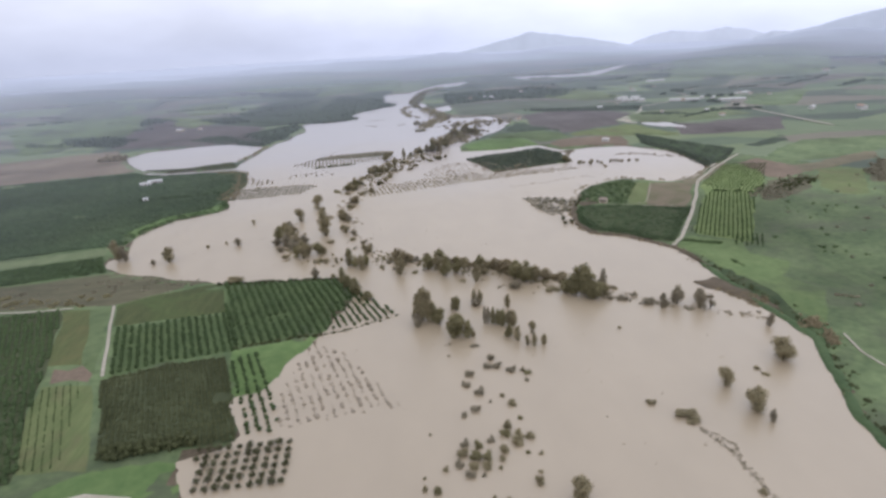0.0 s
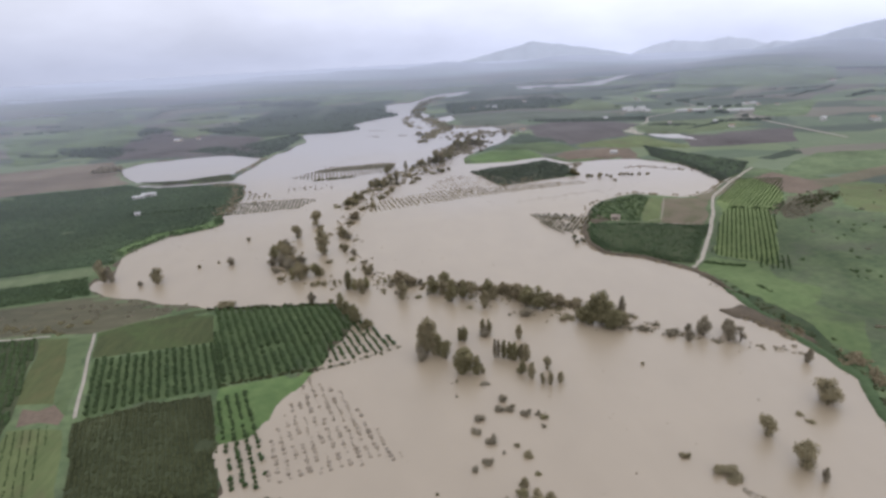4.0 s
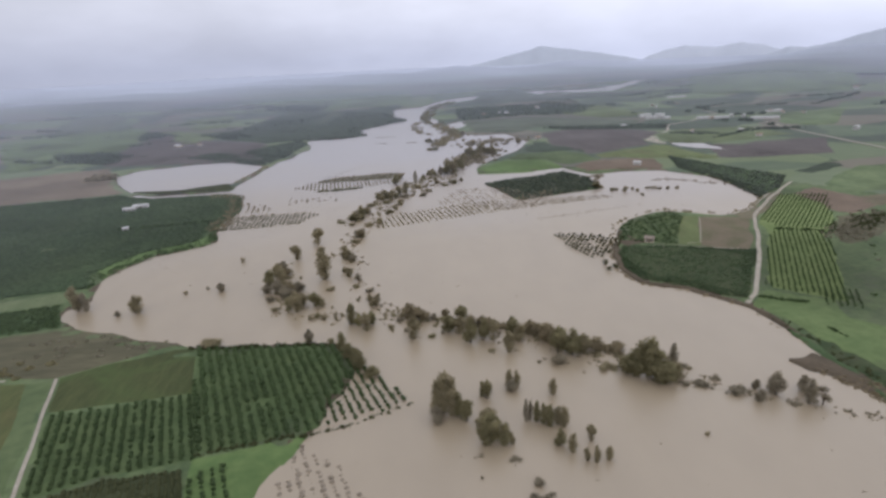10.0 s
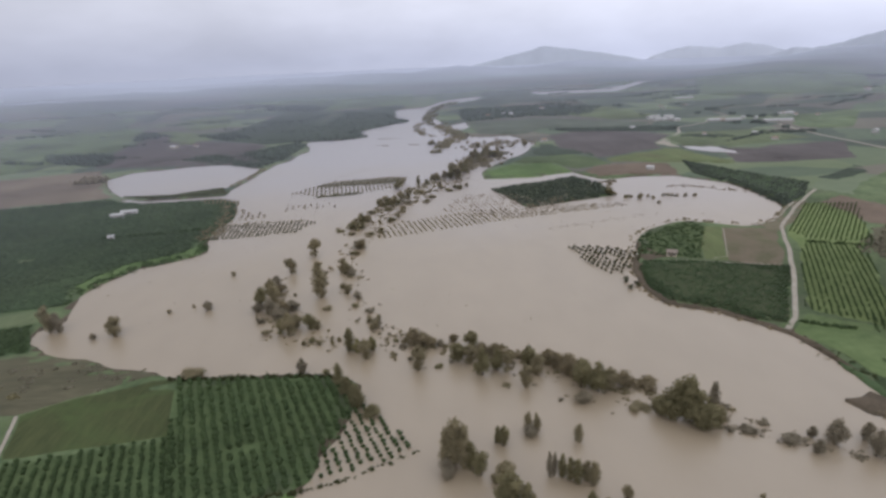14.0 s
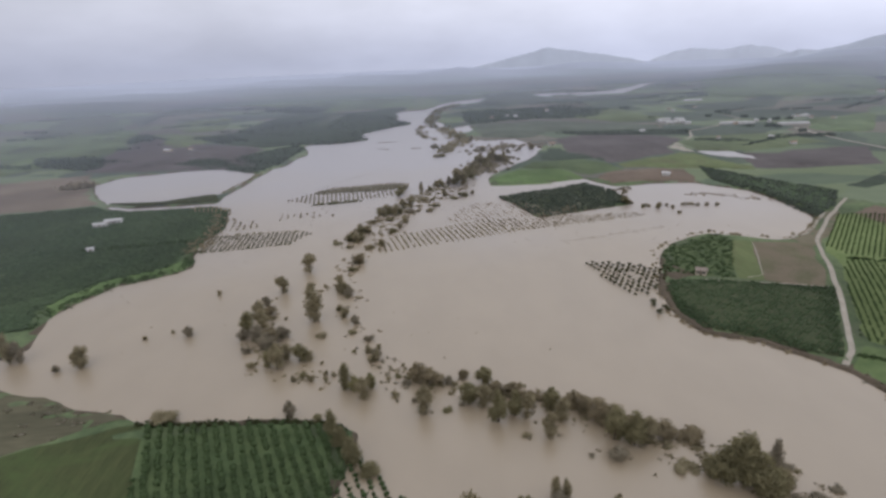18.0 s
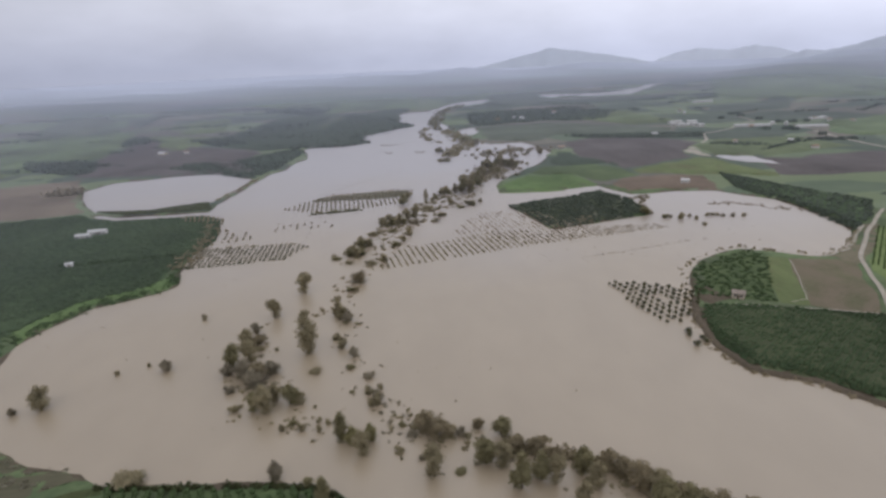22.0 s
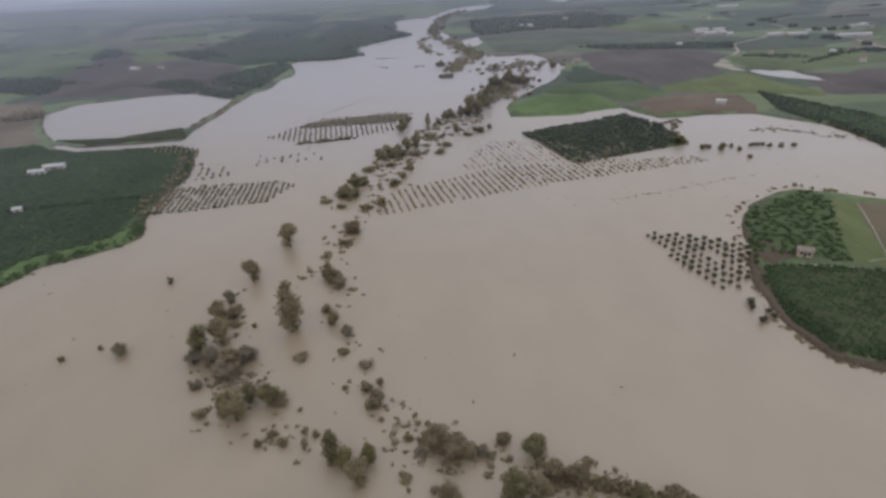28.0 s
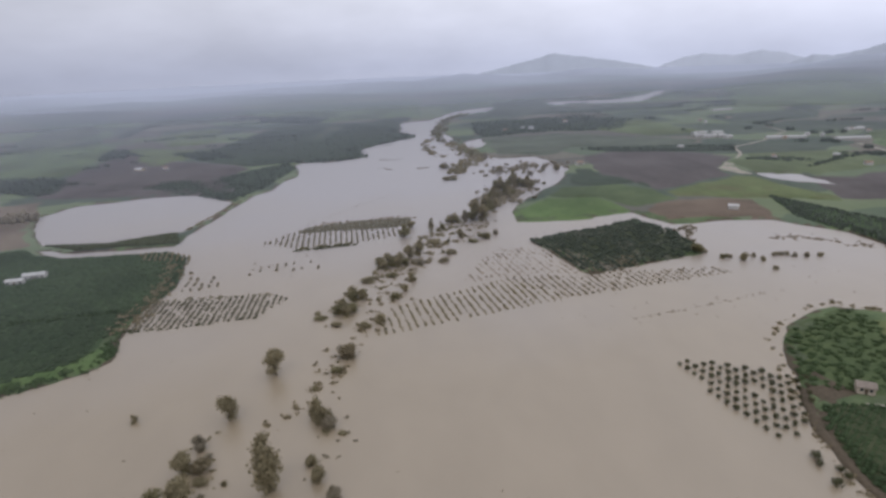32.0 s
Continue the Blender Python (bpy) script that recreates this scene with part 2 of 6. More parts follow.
SLOPE_GREEN = surface("steep_bank_grass", (0.030, 0.046, 0.020), (0.058, 0.078, 0.034), 0.09, 0.5, stretch=(0.9, 0.4, 1.6), broad=0.25, worn=((0.078, 0.066, 0.044), 0.04, 0.6, 0.6))
MEADOW = surface("shore_meadow", (0.082, 0.12, 0.045), (0.126, 0.166, 0.066), 0.05, 0.3, broad=0.3, worn=((0.06, 0.074, 0.04), 0.025, 0.56, 0.7))
WET_FLOOR = surface("puddled_orchard_floor", (0.045, 0.055, 0.03), (0.075, 0.085, 0.045), 0.06, 0.5, broad=0.22, worn=((0.2, 0.185, 0.155), 0.06, 0.57, 0.9))
TRACK = surface("gravel_track", (0.27, 0.24, 0.19), (0.38, 0.345, 0.285), 0.2, 1.5)
WATER = surface("muddy_water", (0.264, 0.211, 0.143), (0.298, 0.239, 0.164), 0.008, 0.06, rough=0.4, bump=0.012, spec=1.0, stretch=(0.25, 1, 0.6))


def upstream_haze(m):
    """Haze and sky sheen put into the water's colour up the valley: brown in the river's bends, greyer over the drowned
    fields above.
    """
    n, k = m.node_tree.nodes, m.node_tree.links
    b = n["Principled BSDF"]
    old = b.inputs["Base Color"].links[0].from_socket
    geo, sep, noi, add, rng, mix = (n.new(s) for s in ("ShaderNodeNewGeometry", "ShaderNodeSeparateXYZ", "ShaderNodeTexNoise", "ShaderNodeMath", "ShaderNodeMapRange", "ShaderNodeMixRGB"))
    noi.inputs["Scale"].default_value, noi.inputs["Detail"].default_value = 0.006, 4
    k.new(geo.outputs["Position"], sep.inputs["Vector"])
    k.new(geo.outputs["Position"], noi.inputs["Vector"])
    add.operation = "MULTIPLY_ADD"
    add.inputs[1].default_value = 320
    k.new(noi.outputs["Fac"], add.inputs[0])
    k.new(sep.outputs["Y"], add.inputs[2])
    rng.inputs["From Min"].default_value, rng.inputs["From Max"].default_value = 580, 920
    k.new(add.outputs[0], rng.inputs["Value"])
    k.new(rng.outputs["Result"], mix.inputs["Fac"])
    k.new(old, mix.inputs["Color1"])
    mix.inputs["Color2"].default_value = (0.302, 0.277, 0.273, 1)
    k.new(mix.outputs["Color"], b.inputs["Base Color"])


upstream_haze(WATER)
LEAF_OLIVE = surface("olive_brown_leaves", (0.225, 0.192, 0.116), (0.322, 0.277, 0.17), 0.3, 2, island=0.2, leaf=0.4)
LEAF_DROWNED = surface("muddy_twigs", (0.27, 0.226, 0.172), (0.34, 0.288, 0.222), 0.3, 2, island=0.2, leaf=0.3)
LEAF_DARK = surface("dark_green_leaves", (0.178, 0.16, 0.086), (0.248, 0.22, 0.12), 0.3, 2, island=0.2, leaf=0.4)
LEAF_YELLOW = surface("yellow_green_leaves", (0.185, 0.17, 0.08), (0.27, 0.24, 0.12), 0.3, 2, island=0.2, leaf=0.4)
LEAF_GREY = surface("grey_brown_twigs", (0.216, 0.186, 0.132), (0.302, 0.262, 0.188), 0.3, 2, island=0.2, leaf=0.35)
LEAF_WEEDS = surface("grey_green_weeds", (0.16, 0.148, 0.105), (0.235, 0.215, 0.155), 0.05, 1, island=0.2, leaf=0.3)
# Leaves for far growth, greyed blue with haze put into their colour.
LEAF_FAR = surface("hazed_plantation_leaves", (0.066, 0.082, 0.062), (0.094, 0.112, 0.082), 0.03, 0.3, island=0.15, leaf=0.3)
LEAF_CITRUS = surface("citrus_leaves", (0.053, 0.083, 0.033), (0.077, 0.109, 0.044), 0.04, 1.5, island=0.3, leaf=0.3)
LEAF_GLOOM = surface("dark_olive_leaves", (0.057, 0.065, 0.028), (0.083, 0.09, 0.04), 0.04, 1.5, island=0.3, leaf=0.3)
LEAF_WEST = surface("plantation_leaves", (0.056, 0.084, 0.042), (0.08, 0.11, 0.053), 0.02, 1.0, island=0.3, leaf=0.3, broad=0.2)
LEAF_DEEP = surface("deep_green_leaves", (0.042, 0.067, 0.03), (0.06, 0.087, 0.038), 0.04, 1.5, island=0.25, leaf=0.3, broad=0.2)
LEAF_GROVE = surface("grove_leaves", (0.085, 0.084, 0.046), (0.122, 0.118, 0.066), 0.04, 1.5, island=0.3, leaf=0.35)
LEAF_BRIGHT = surface("bright_green_leaves", (0.072, 0.112, 0.045), (0.105, 0.146, 0.06), 0.04, 1.5, island=0.16, leaf=0.3)
LEAF_RUST = surface("rusty_brown_reeds", (0.205, 0.168, 0.104), (0.287, 0.238, 0.15), 0.3, 2, island=0.25, leaf=0.35)
BARK = surface("bark", (0.07, 0.055, 0.04), (0.13, 0.105, 0.08), 1, 6)
WALL_WHITE = surface("whitewashed_wall", (0.40, 0.385, 0.36), (0.50, 0.485, 0.455), 0.4, 2, bump=0.1)
WALL_STONE = surface("weathered_plaster", (0.34, 0.28, 0.22), (0.46, 0.40, 0.32), 0.5, 2.5)
ROOF_GREY = surface("grey_weathered_tiles", (0.20, 0.165, 0.135), (0.29, 0.245, 0.205), 0.6, 4)
ROOF_TILE = surface("roof_tiles", (0.26, 0.17, 0.12), (0.36, 0.25, 0.18), 0.6, 4)
ROOF_PALE = surface("pale_sheet_roof", (0.42, 0.41, 0.39), (0.53, 0.52, 0.50), 0.5, 2, rough=0.6)
WOOD = surface("painted_wood", (0.09, 0.07, 0.05), (0.14, 0.11, 0.08), 2, 10)
# Hill colours with the haze of distance painted in, paler for farther ridges.
HAZE_NEAR = surface("hazed_green_hills", (0.305, 0.338, 0.348), (0.35, 0.382, 0.39), 0.004, 0.03, bump=0)
HAZE_MID = surface("hazed_blue_hills", (0.385, 0.415, 0.475), (0.41, 0.44, 0.50), 0.003, 0.02, bump=0)
HAZE_FAR = surface("hazed_pale_hills", (0.455, 0.485, 0.55), (0.475, 0.505, 0.57), 0.003, 0.02, bump=0)
GLASS = surface("window_glass", (0.03, 0.035, 0.04), (0.05, 0.055, 0.06), 2, 5, rough=0.1, spec=0.6, bump=0)


def haze_sheet_material():
    """A see-through sheet added to stand in for the haze of distance: it scatters the sky's light, it thickens away
    from the middle of the valley, and most of it lies in the west.
    """
    m = bpy.data.materials.new("valley_haze_sheet")
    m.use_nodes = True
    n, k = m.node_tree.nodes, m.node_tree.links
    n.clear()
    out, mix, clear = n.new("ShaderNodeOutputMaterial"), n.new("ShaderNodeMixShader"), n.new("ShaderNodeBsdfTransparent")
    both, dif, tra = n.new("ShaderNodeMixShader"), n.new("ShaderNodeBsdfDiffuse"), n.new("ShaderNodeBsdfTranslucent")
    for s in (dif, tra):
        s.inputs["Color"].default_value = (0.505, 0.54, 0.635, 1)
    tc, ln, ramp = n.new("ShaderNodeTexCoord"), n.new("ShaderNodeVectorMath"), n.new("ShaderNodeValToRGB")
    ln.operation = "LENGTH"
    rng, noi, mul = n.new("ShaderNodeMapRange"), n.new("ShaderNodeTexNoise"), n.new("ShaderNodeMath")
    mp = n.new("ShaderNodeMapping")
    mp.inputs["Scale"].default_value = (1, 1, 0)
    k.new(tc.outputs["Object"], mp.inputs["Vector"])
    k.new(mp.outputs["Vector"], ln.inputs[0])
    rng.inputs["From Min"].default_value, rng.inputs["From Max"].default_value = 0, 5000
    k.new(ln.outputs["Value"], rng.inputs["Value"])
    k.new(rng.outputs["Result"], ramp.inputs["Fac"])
    steps = HAZE_STEPS
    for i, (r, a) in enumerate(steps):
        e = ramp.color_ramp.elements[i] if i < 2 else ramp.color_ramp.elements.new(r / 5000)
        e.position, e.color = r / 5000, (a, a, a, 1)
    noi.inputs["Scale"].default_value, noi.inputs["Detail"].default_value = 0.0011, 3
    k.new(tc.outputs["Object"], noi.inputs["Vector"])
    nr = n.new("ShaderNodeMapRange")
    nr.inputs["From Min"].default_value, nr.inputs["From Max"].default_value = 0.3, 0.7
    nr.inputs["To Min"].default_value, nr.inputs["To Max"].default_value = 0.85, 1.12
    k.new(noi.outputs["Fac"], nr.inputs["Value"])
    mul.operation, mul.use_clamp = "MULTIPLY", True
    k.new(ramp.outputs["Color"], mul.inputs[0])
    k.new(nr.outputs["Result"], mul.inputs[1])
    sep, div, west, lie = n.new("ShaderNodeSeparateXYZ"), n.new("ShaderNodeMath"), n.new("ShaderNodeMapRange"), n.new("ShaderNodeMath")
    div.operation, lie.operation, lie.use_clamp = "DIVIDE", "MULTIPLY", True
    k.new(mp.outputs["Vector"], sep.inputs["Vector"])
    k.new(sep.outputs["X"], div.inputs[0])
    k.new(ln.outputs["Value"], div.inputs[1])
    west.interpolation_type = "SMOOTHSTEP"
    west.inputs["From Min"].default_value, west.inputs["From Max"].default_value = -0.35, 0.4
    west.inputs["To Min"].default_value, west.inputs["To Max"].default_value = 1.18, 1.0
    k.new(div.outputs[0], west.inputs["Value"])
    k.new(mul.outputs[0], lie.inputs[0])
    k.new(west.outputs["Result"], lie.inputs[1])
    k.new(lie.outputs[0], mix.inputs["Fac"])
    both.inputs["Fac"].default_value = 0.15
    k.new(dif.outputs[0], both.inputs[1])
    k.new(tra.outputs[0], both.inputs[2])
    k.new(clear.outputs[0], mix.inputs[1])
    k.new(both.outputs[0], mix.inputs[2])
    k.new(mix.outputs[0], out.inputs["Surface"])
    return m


HAZE_STEPS = [(420, 0.0), (600, 0.045), (860, 0.1), (1100, 0.18), (1450, 0.31), (1800, 0.44), (2300, 0.62), (2900, 0.8), (3600, 0.94), (4600, 0.985)]


# ---- the plan in metres: trees as x, y, height, width; outlines and tracks as x, y ----
BEND = [
    (-53.5, 433.4, 11.6, 7.3, "o"), (-63.7, 404.8, 9.7, 6.3, "o"), (-42.9, 367.7, 18.6, 6.5, "o"), (-69.1, 390.0, 5.3, 4.4, "g"), (-70.6, 378.4, 8.2, 6.2, "o"), (-65.2, 379.2, 4.5, 5.4, "r"),
    (-66.0, 364.2, 9.4, 6.6, "o"), (-71.0, 358.5, 11.6, 5.6, "d"), (-65.7, 351.8, 8.0, 6.2, "g"), (-71.9, 354.0, 5.9, 4.8, "g"), (-55.2, 353.2, 6.1, 6.2, "g"), (-59.1, 350.4, 7.2, 6.5, "r"),
    (-60.4, 345.8, 7.0, 7.0, "g"), (-52.4, 326.3, 11.3, 6.6, "o"), (-50.1, 334.5, 6.6, 4.7, "o"), (-56.1, 329.0, 7.3, 4.2, "d"), (-43.9, 331.7, 7.8, 5.9, "d"), (-40.7, 331.4, 4.5, 3.6, "o"),
    (-32.1, 398.3, 7.2, 4.1, "o"),
]
BEND_EAST = [
    (-28.4, 395.6, 5.2, 4.5, "g"), (-28.8, 370.0, 5.2, 4.4, "o"), (-23.8, 362.3, 4.7, 3.9, "g"), (-32.1, 377.5, 3.4, 3.3, "g"), (-25.4, 442.8, 6.3, 6.0, "r"), (-13.0, 328.6, 4.8, 3.9, "g"),
    (-24.3, 308.5, 10.3, 3.7, "d"), (-20.8, 307.0, 6.1, 4.5, "y"), (-17.6, 300.7, 8.7, 5.4, "o"), (-14.9, 306.9, 6.7, 4.1, "y"),
]
BENDLOW = [
    (-32.4, 378.7, 3.4, 3.2), (-24.3, 352.8, 2.5, 3.6), (-16.7, 344.6, 3.3, 4.2), (-16.1, 333.7, 3.9, 3.6), (-12.3, 335.3, 3.9, 2.3), (-13.7, 326.4, 5.1, 4.5),
    (-22.8, 335.5, 1.7, 2.3), (-38.1, 352.0, 2.0, 5.0), (-63.5, 329.2, 3.0, 4.0), (-44.5, 315.8, 3.3, 1.8), (-67.9, 342.2, 4.0, 3.7), (-66.1, 352.4, 4.1, 4.6),
    (-37.9, 315.5, 3.3, 2.9), (-41.4, 319.2, 2.9, 3.3), (-32.4, 319.2, 2.5, 2.1), (-32.1, 314.2, 2.9, 1.8), (-29.3, 317.6, 2.5, 2.1), (-23.9, 391.8, 1.2, 3.0),
    (-29.4, 393.5, 1.5, 3.4), (-56.7, 372.0, 1.9, 1.9), (-12.0, 321.0, 1.5, 1.9), (-35.0, 327.8, 1.7, 1.6), (-62.0, 368.0, 1.4, 1.9), (-65.5, 383.8, 2.4, 4.0),
    (-64.3, 373.8, 1.7, 4.3),
]
LONE = [
    (-134.5, 340.9, 9.4, 6.5), (-142.8, 338.3, 3.5, 2.6), (-98.5, 362.1, 5.1, 4.5), (-166.6, 348.2, 13.8, 6.2), (-163.0, 348.8, 10.2, 5.2), (-97.6, 408.8, 3.2, 2.6),
    (-117.2, 362.0, 2.5, 2.2), (-106.7, 366.4, 2.2, 1.7), (-41.7, 293.2, 6.7, 4.1), (-85.3, 296.3, 3.6, 7.6),
]
BAND = [
    (4.2, 288.9, 10.5, 5.8, "o"), (2.4, 309.5, 7.8, 5.7, "r"), (6.7, 306.0, 7.3, 6.3, "r"), (10.1, 305.7, 4.9, 4.5, "r"), (13.8, 305.4, 3.7, 3.0, "g"), (19.7, 291.7, 8.4, 5.9, "d"),
    (24.3, 290.8, 8.0, 5.9, "o"), (26.7, 303.8, 7.3, 5.9, "d"), (28.1, 280.6, 11.7, 5.6, "d"), (30.1, 296.7, 5.3, 5.4, "r"), (35.2, 294.9, 5.5, 5.3, "r"), (34.4, 283.0, 9.6, 5.3, "d"),
    (38.1, 281.4, 9.4, 4.6, "o"), (46.4, 284.0, 9.3, 5.7, "d"), (42.3, 270.4, 9.2, 4.4, "o"), (48.6, 278.7, 8.1, 5.2, "o"), (54.9, 285.8, 6.1, 5.1, "r"), (57.3, 281.6, 6.2, 5.0, "r"),
    (60.0, 276.1, 8.7, 6.5, "r"),
]
BANDALOW = [
    (-4.5, 313.1, 2.1, 3.0), (-1.9, 308.0, 2.0, 3.8), (8.7, 305.2, 1.6, 2.9), (15.8, 304.9, 2.0, 2.0), (20.5, 303.4, 2.0, 2.0), (31.5, 293.9, 1.6, 2.7),
    (46.2, 292.8, 1.2, 1.9), (-5.7, 300.6, 1.8, 3.3), (-5.2, 296.9, 1.6, 1.1), (0.8, 295.9, 2.8, 2.2), (11.8, 288.9, 2.0, 3.9), (16.9, 291.6, 1.6, 1.9),
    ]
BAND_SOUTH = [
    (64.1, 274.0, 7.7, 6.4, "o"), (20.0, 308.8, 3.9, 3.8, "r"), (62.1, 266.8, 11.4, 7.4, "d"), (67.2, 263.4, 11.7, 6.9, "d"), (71.9, 264.2, 8.6, 6.5, "o"), (77.3, 265.2, 5.7, 6.1, "r"),
    (85.7, 263.8, 3.9, 5.6, "r"), (59.8, 258.0, 4.5, 5.4, "g"), (82.7, 246.7, 7.7, 6.8, "d"), (86.9, 245.3, 13.7, 8.0, "d"), (90.6, 243.6, 15.4, 7.9, "d"), (92.4, 240.0, 12.0, 8.2, "d"),
    (93.5, 237.5, 7.7, 7.7, "d"), (99.0, 240.0, 6.7, 3.9, "o"), (100.6, 246.5, 10.5, 3.0, "g"),
]
BANDBLOW = [
    (35.6, 272.0, 1.2, 3.5), (52.4, 260.4, 1.2, 2.3), (77.2, 251.7, 1.9, 6.5), (85.7, 249.7, 1.9, 6.5), (104.9, 248.0, 1.9, 4.2),
]
FORE = [
    (9.4, 233.8, 12.5, 3.3, "o"), (11.6, 233.1, 15.7, 5.1, "o"), (14.4, 231.2, 14.9, 3.6, "o"), (16.3, 230.8, 9.3, 3.1, "d"), (18.8, 227.1, 8.4, 3.9, "d"), (9.1, 228.1, 6.1, 4.6, "g"),
    (27.8, 239.2, 7.6, 3.6, "d"), (26.4, 240.9, 6.2, 2.1, "d"), (37.4, 245.7, 6.8, 2.2, "o"), (39.6, 244.0, 7.2, 2.1, "o"), (51.6, 237.7, 6.6, 2.3, "o"), (38.4, 224.1, 8.4, 1.4, "g"),
    (39.9, 224.2, 7.8, 1.4, "g"), (41.8, 223.5, 7.6, 2.1, "d"), (43.9, 222.2, 7.4, 2.3, "d"), (45.4, 220.5, 8.1, 2.4, "d"), (48.2, 221.1, 6.8, 2.4, "o"), (49.9, 219.3, 7.8, 2.6, "o"),
]
FORE_SOUTH = [
    (46.1, 210.6, 6.1, 3.3, "d"), (48.9, 207.2, 6.8, 2.2, "o"), (56.1, 211.1, 6.3, 2.8, "o"), (51.9, 202.6, 4.7, 2.0, "o"), (54.4, 201.5, 5.9, 1.7, "o"), (58.7, 202.4, 4.7, 1.9, "o"),
    (25.4, 224.3, 6.0, 5.2, "o"), (22.4, 224.4, 3.3, 2.8, "o"), (25.0, 214.9, 10.7, 6.0, "d"), (22.7, 214.8, 6.7, 4.0, "d"), (29.0, 213.4, 8.0, 3.0, "d"), (31.2, 213.5, 4.5, 2.2, "o"),
    (37.8, 243.0, 4.2, 4.6, "g"),
]
RIGHT = [
    (141.0, 173.5, 9.5, 8.1, "o"), (111.6, 162.4, 7.3, 4.8, "o"), (112.9, 148.4, 9.0, 6.2, "o"), (114.6, 142.0, 5.0, 2.1, "g"), (153.2, 198.2, 6.2, 3.0, "g"), (45.9, 122.1, 6.8, 5.3, "o"),
]
RIGHTLOW = [
    (90.7, 148.8, 2.6, 6.5), (128.6, 170.0, 1.2, 2.6), (129.6, 166.1, 0.9, 3.0), (82.4, 157.6, 1.8, 2.8),
    (93.0, 208.6, 1.6, 1.5), (93.4, 115.9, 1.5, 2.3),
]
BUSHA = [
    (16.8, 143.5, 2.7, 3.6), (20.2, 141.5, 3.1, 3.8), (19.3, 137.8, 2.4, 3.0), (23.9, 140.9, 3.1, 2.9), (22.8, 137.2, 2.4, 3.0), (15.3, 139.4, 2.0, 3.0),
    (18.0, 134.9, 2.2, 3.3), (18.1, 147.9, 2.5, 2.7), (22.0, 146.4, 2.5, 2.8), (29.0, 143.2, 3.1, 3.0), (31.3, 150.6, 2.5, 3.3), (34.1, 146.1, 3.1, 3.9),
    (35.3, 149.7, 2.5, 2.5), (38.4, 148.3, 1.9, 3.1), (27.9, 139.7, 1.8, 1.9), (26.8, 136.3, 1.2, 1.5), (32.5, 154.0, 3.0, 2.8), (26.4, 148.5, 1.9, 2.5),
    (21.6, 134.2, 1.2, 1.6),
]
BUSHB = [
    (36.2, 141.4, 1.4, 1.9), (39.9, 140.3, 1.0, 1.6), (37.8, 132.9, 1.2, 1.5), (36.4, 129.1, 2.5, 2.4), (10.8, 138.1, 2.0, 1.7), (7.8, 130.1, 2.5, 2.5),
    (4.3, 131.5, 2.0, 1.6), (4.4, 135.8, 1.2, 1.0), (36.8, 165.3, 2.0, 3.1), (46.6, 182.7, 1.7, 2.8), (45.5, 178.4, 1.4, 1.9), (34.6, 170.6, 1.4, 1.6),
    (37.6, 157.5, 1.3, 1.9), (19.9, 161.8, 2.0, 2.5), (22.8, 125.5, 1.3, 1.4), (26.3, 123.8, 1.5, 1.9), (7.9, 154.5, 0.9, 1.1),
]
GREY = [
    (35.1, 194.9, 3.8, 3.1), (36.6, 188.9, 2.9, 3.5), (32.8, 189.6, 2.5, 3.5), (25.1, 185.3, 3.4, 3.4), (23.4, 179.3, 2.8, 3.3), (27.3, 173.7, 3.5, 3.6),
    (24.1, 164.2, 3.1, 3.1), (41.3, 185.6, 2.9, 3.5), (29.8, 167.9, 1.4, 1.6), (45.5, 185.2, 1.9, 2.2), (19.5, 199.7, 1.5, 1.4), (20.7, 209.2, 1.3, 1.9),
    (30.8, 206.3, 1.3, 3.7),
]
BELT = [
    (-30.2, 489.0, 8.8, 12.5), (-25.1, 505.9, 9.2, 11.2), (-20.7, 528.7, 3.8, 8.7), (-10.6, 552.4, 10.1, 13.5), (-2.8, 554.0, 10.1, 12.1), (3.4, 566.5, 11.9, 6.6),
    (10.5, 567.3, 15.6, 6.7), (2.1, 611.4, 12.9, 8.1), (7.5, 634.5, 7.6, 6.0), (21.7, 623.2, 13.2, 3.8), (29.8, 624.3, 7.0, 3.8), (39.7, 642.9, 9.4, 12.3),
    (48.7, 640.6, 13.6, 5.3), (60.0, 646.3, 20.6, 17.7), (73.3, 674.1, 17.1, 14.2), (30.8, 590.6, 5.4, 3.9), (40.8, 602.2, 8.7, 5.6),
]
BELTLOW = [
    (57.2, 598.3, 4.7, 8.9), (65.6, 604.9, 4.8, 4.1), (-26.5, 445.0, 5.7, 7.3), (-29.4, 432.5, 3.3, 5.5), (-33.8, 402.6, 8.7, 4.9), (-30.0, 399.4, 6.1, 4.4),
    (-19.3, 470.7, 3.0, 5.6), (-13.1, 475.3, 4.9, 5.2), (-5.7, 502.1, 4.5, 5.6), (-0.5, 511.5, 5.3, 5.1), (4.3, 525.5, 6.1, 4.7), (30.3, 568.9, 3.4, 6.7),
    (48.2, 590.6, 3.1, 7.9), (20.8, 593.0, 3.1, 10.2), (25.3, 554.7, 2.9, 7.2), (-33.7, 474.8, 2.1, 5.1), (-41.6, 483.6, 2.2, 7.0), (-36.0, 420.6, 1.6, 3.3),
    (-7.2, 535.8, 2.8, 6.8), (9.0, 553.7, 3.6, 7.9),
]
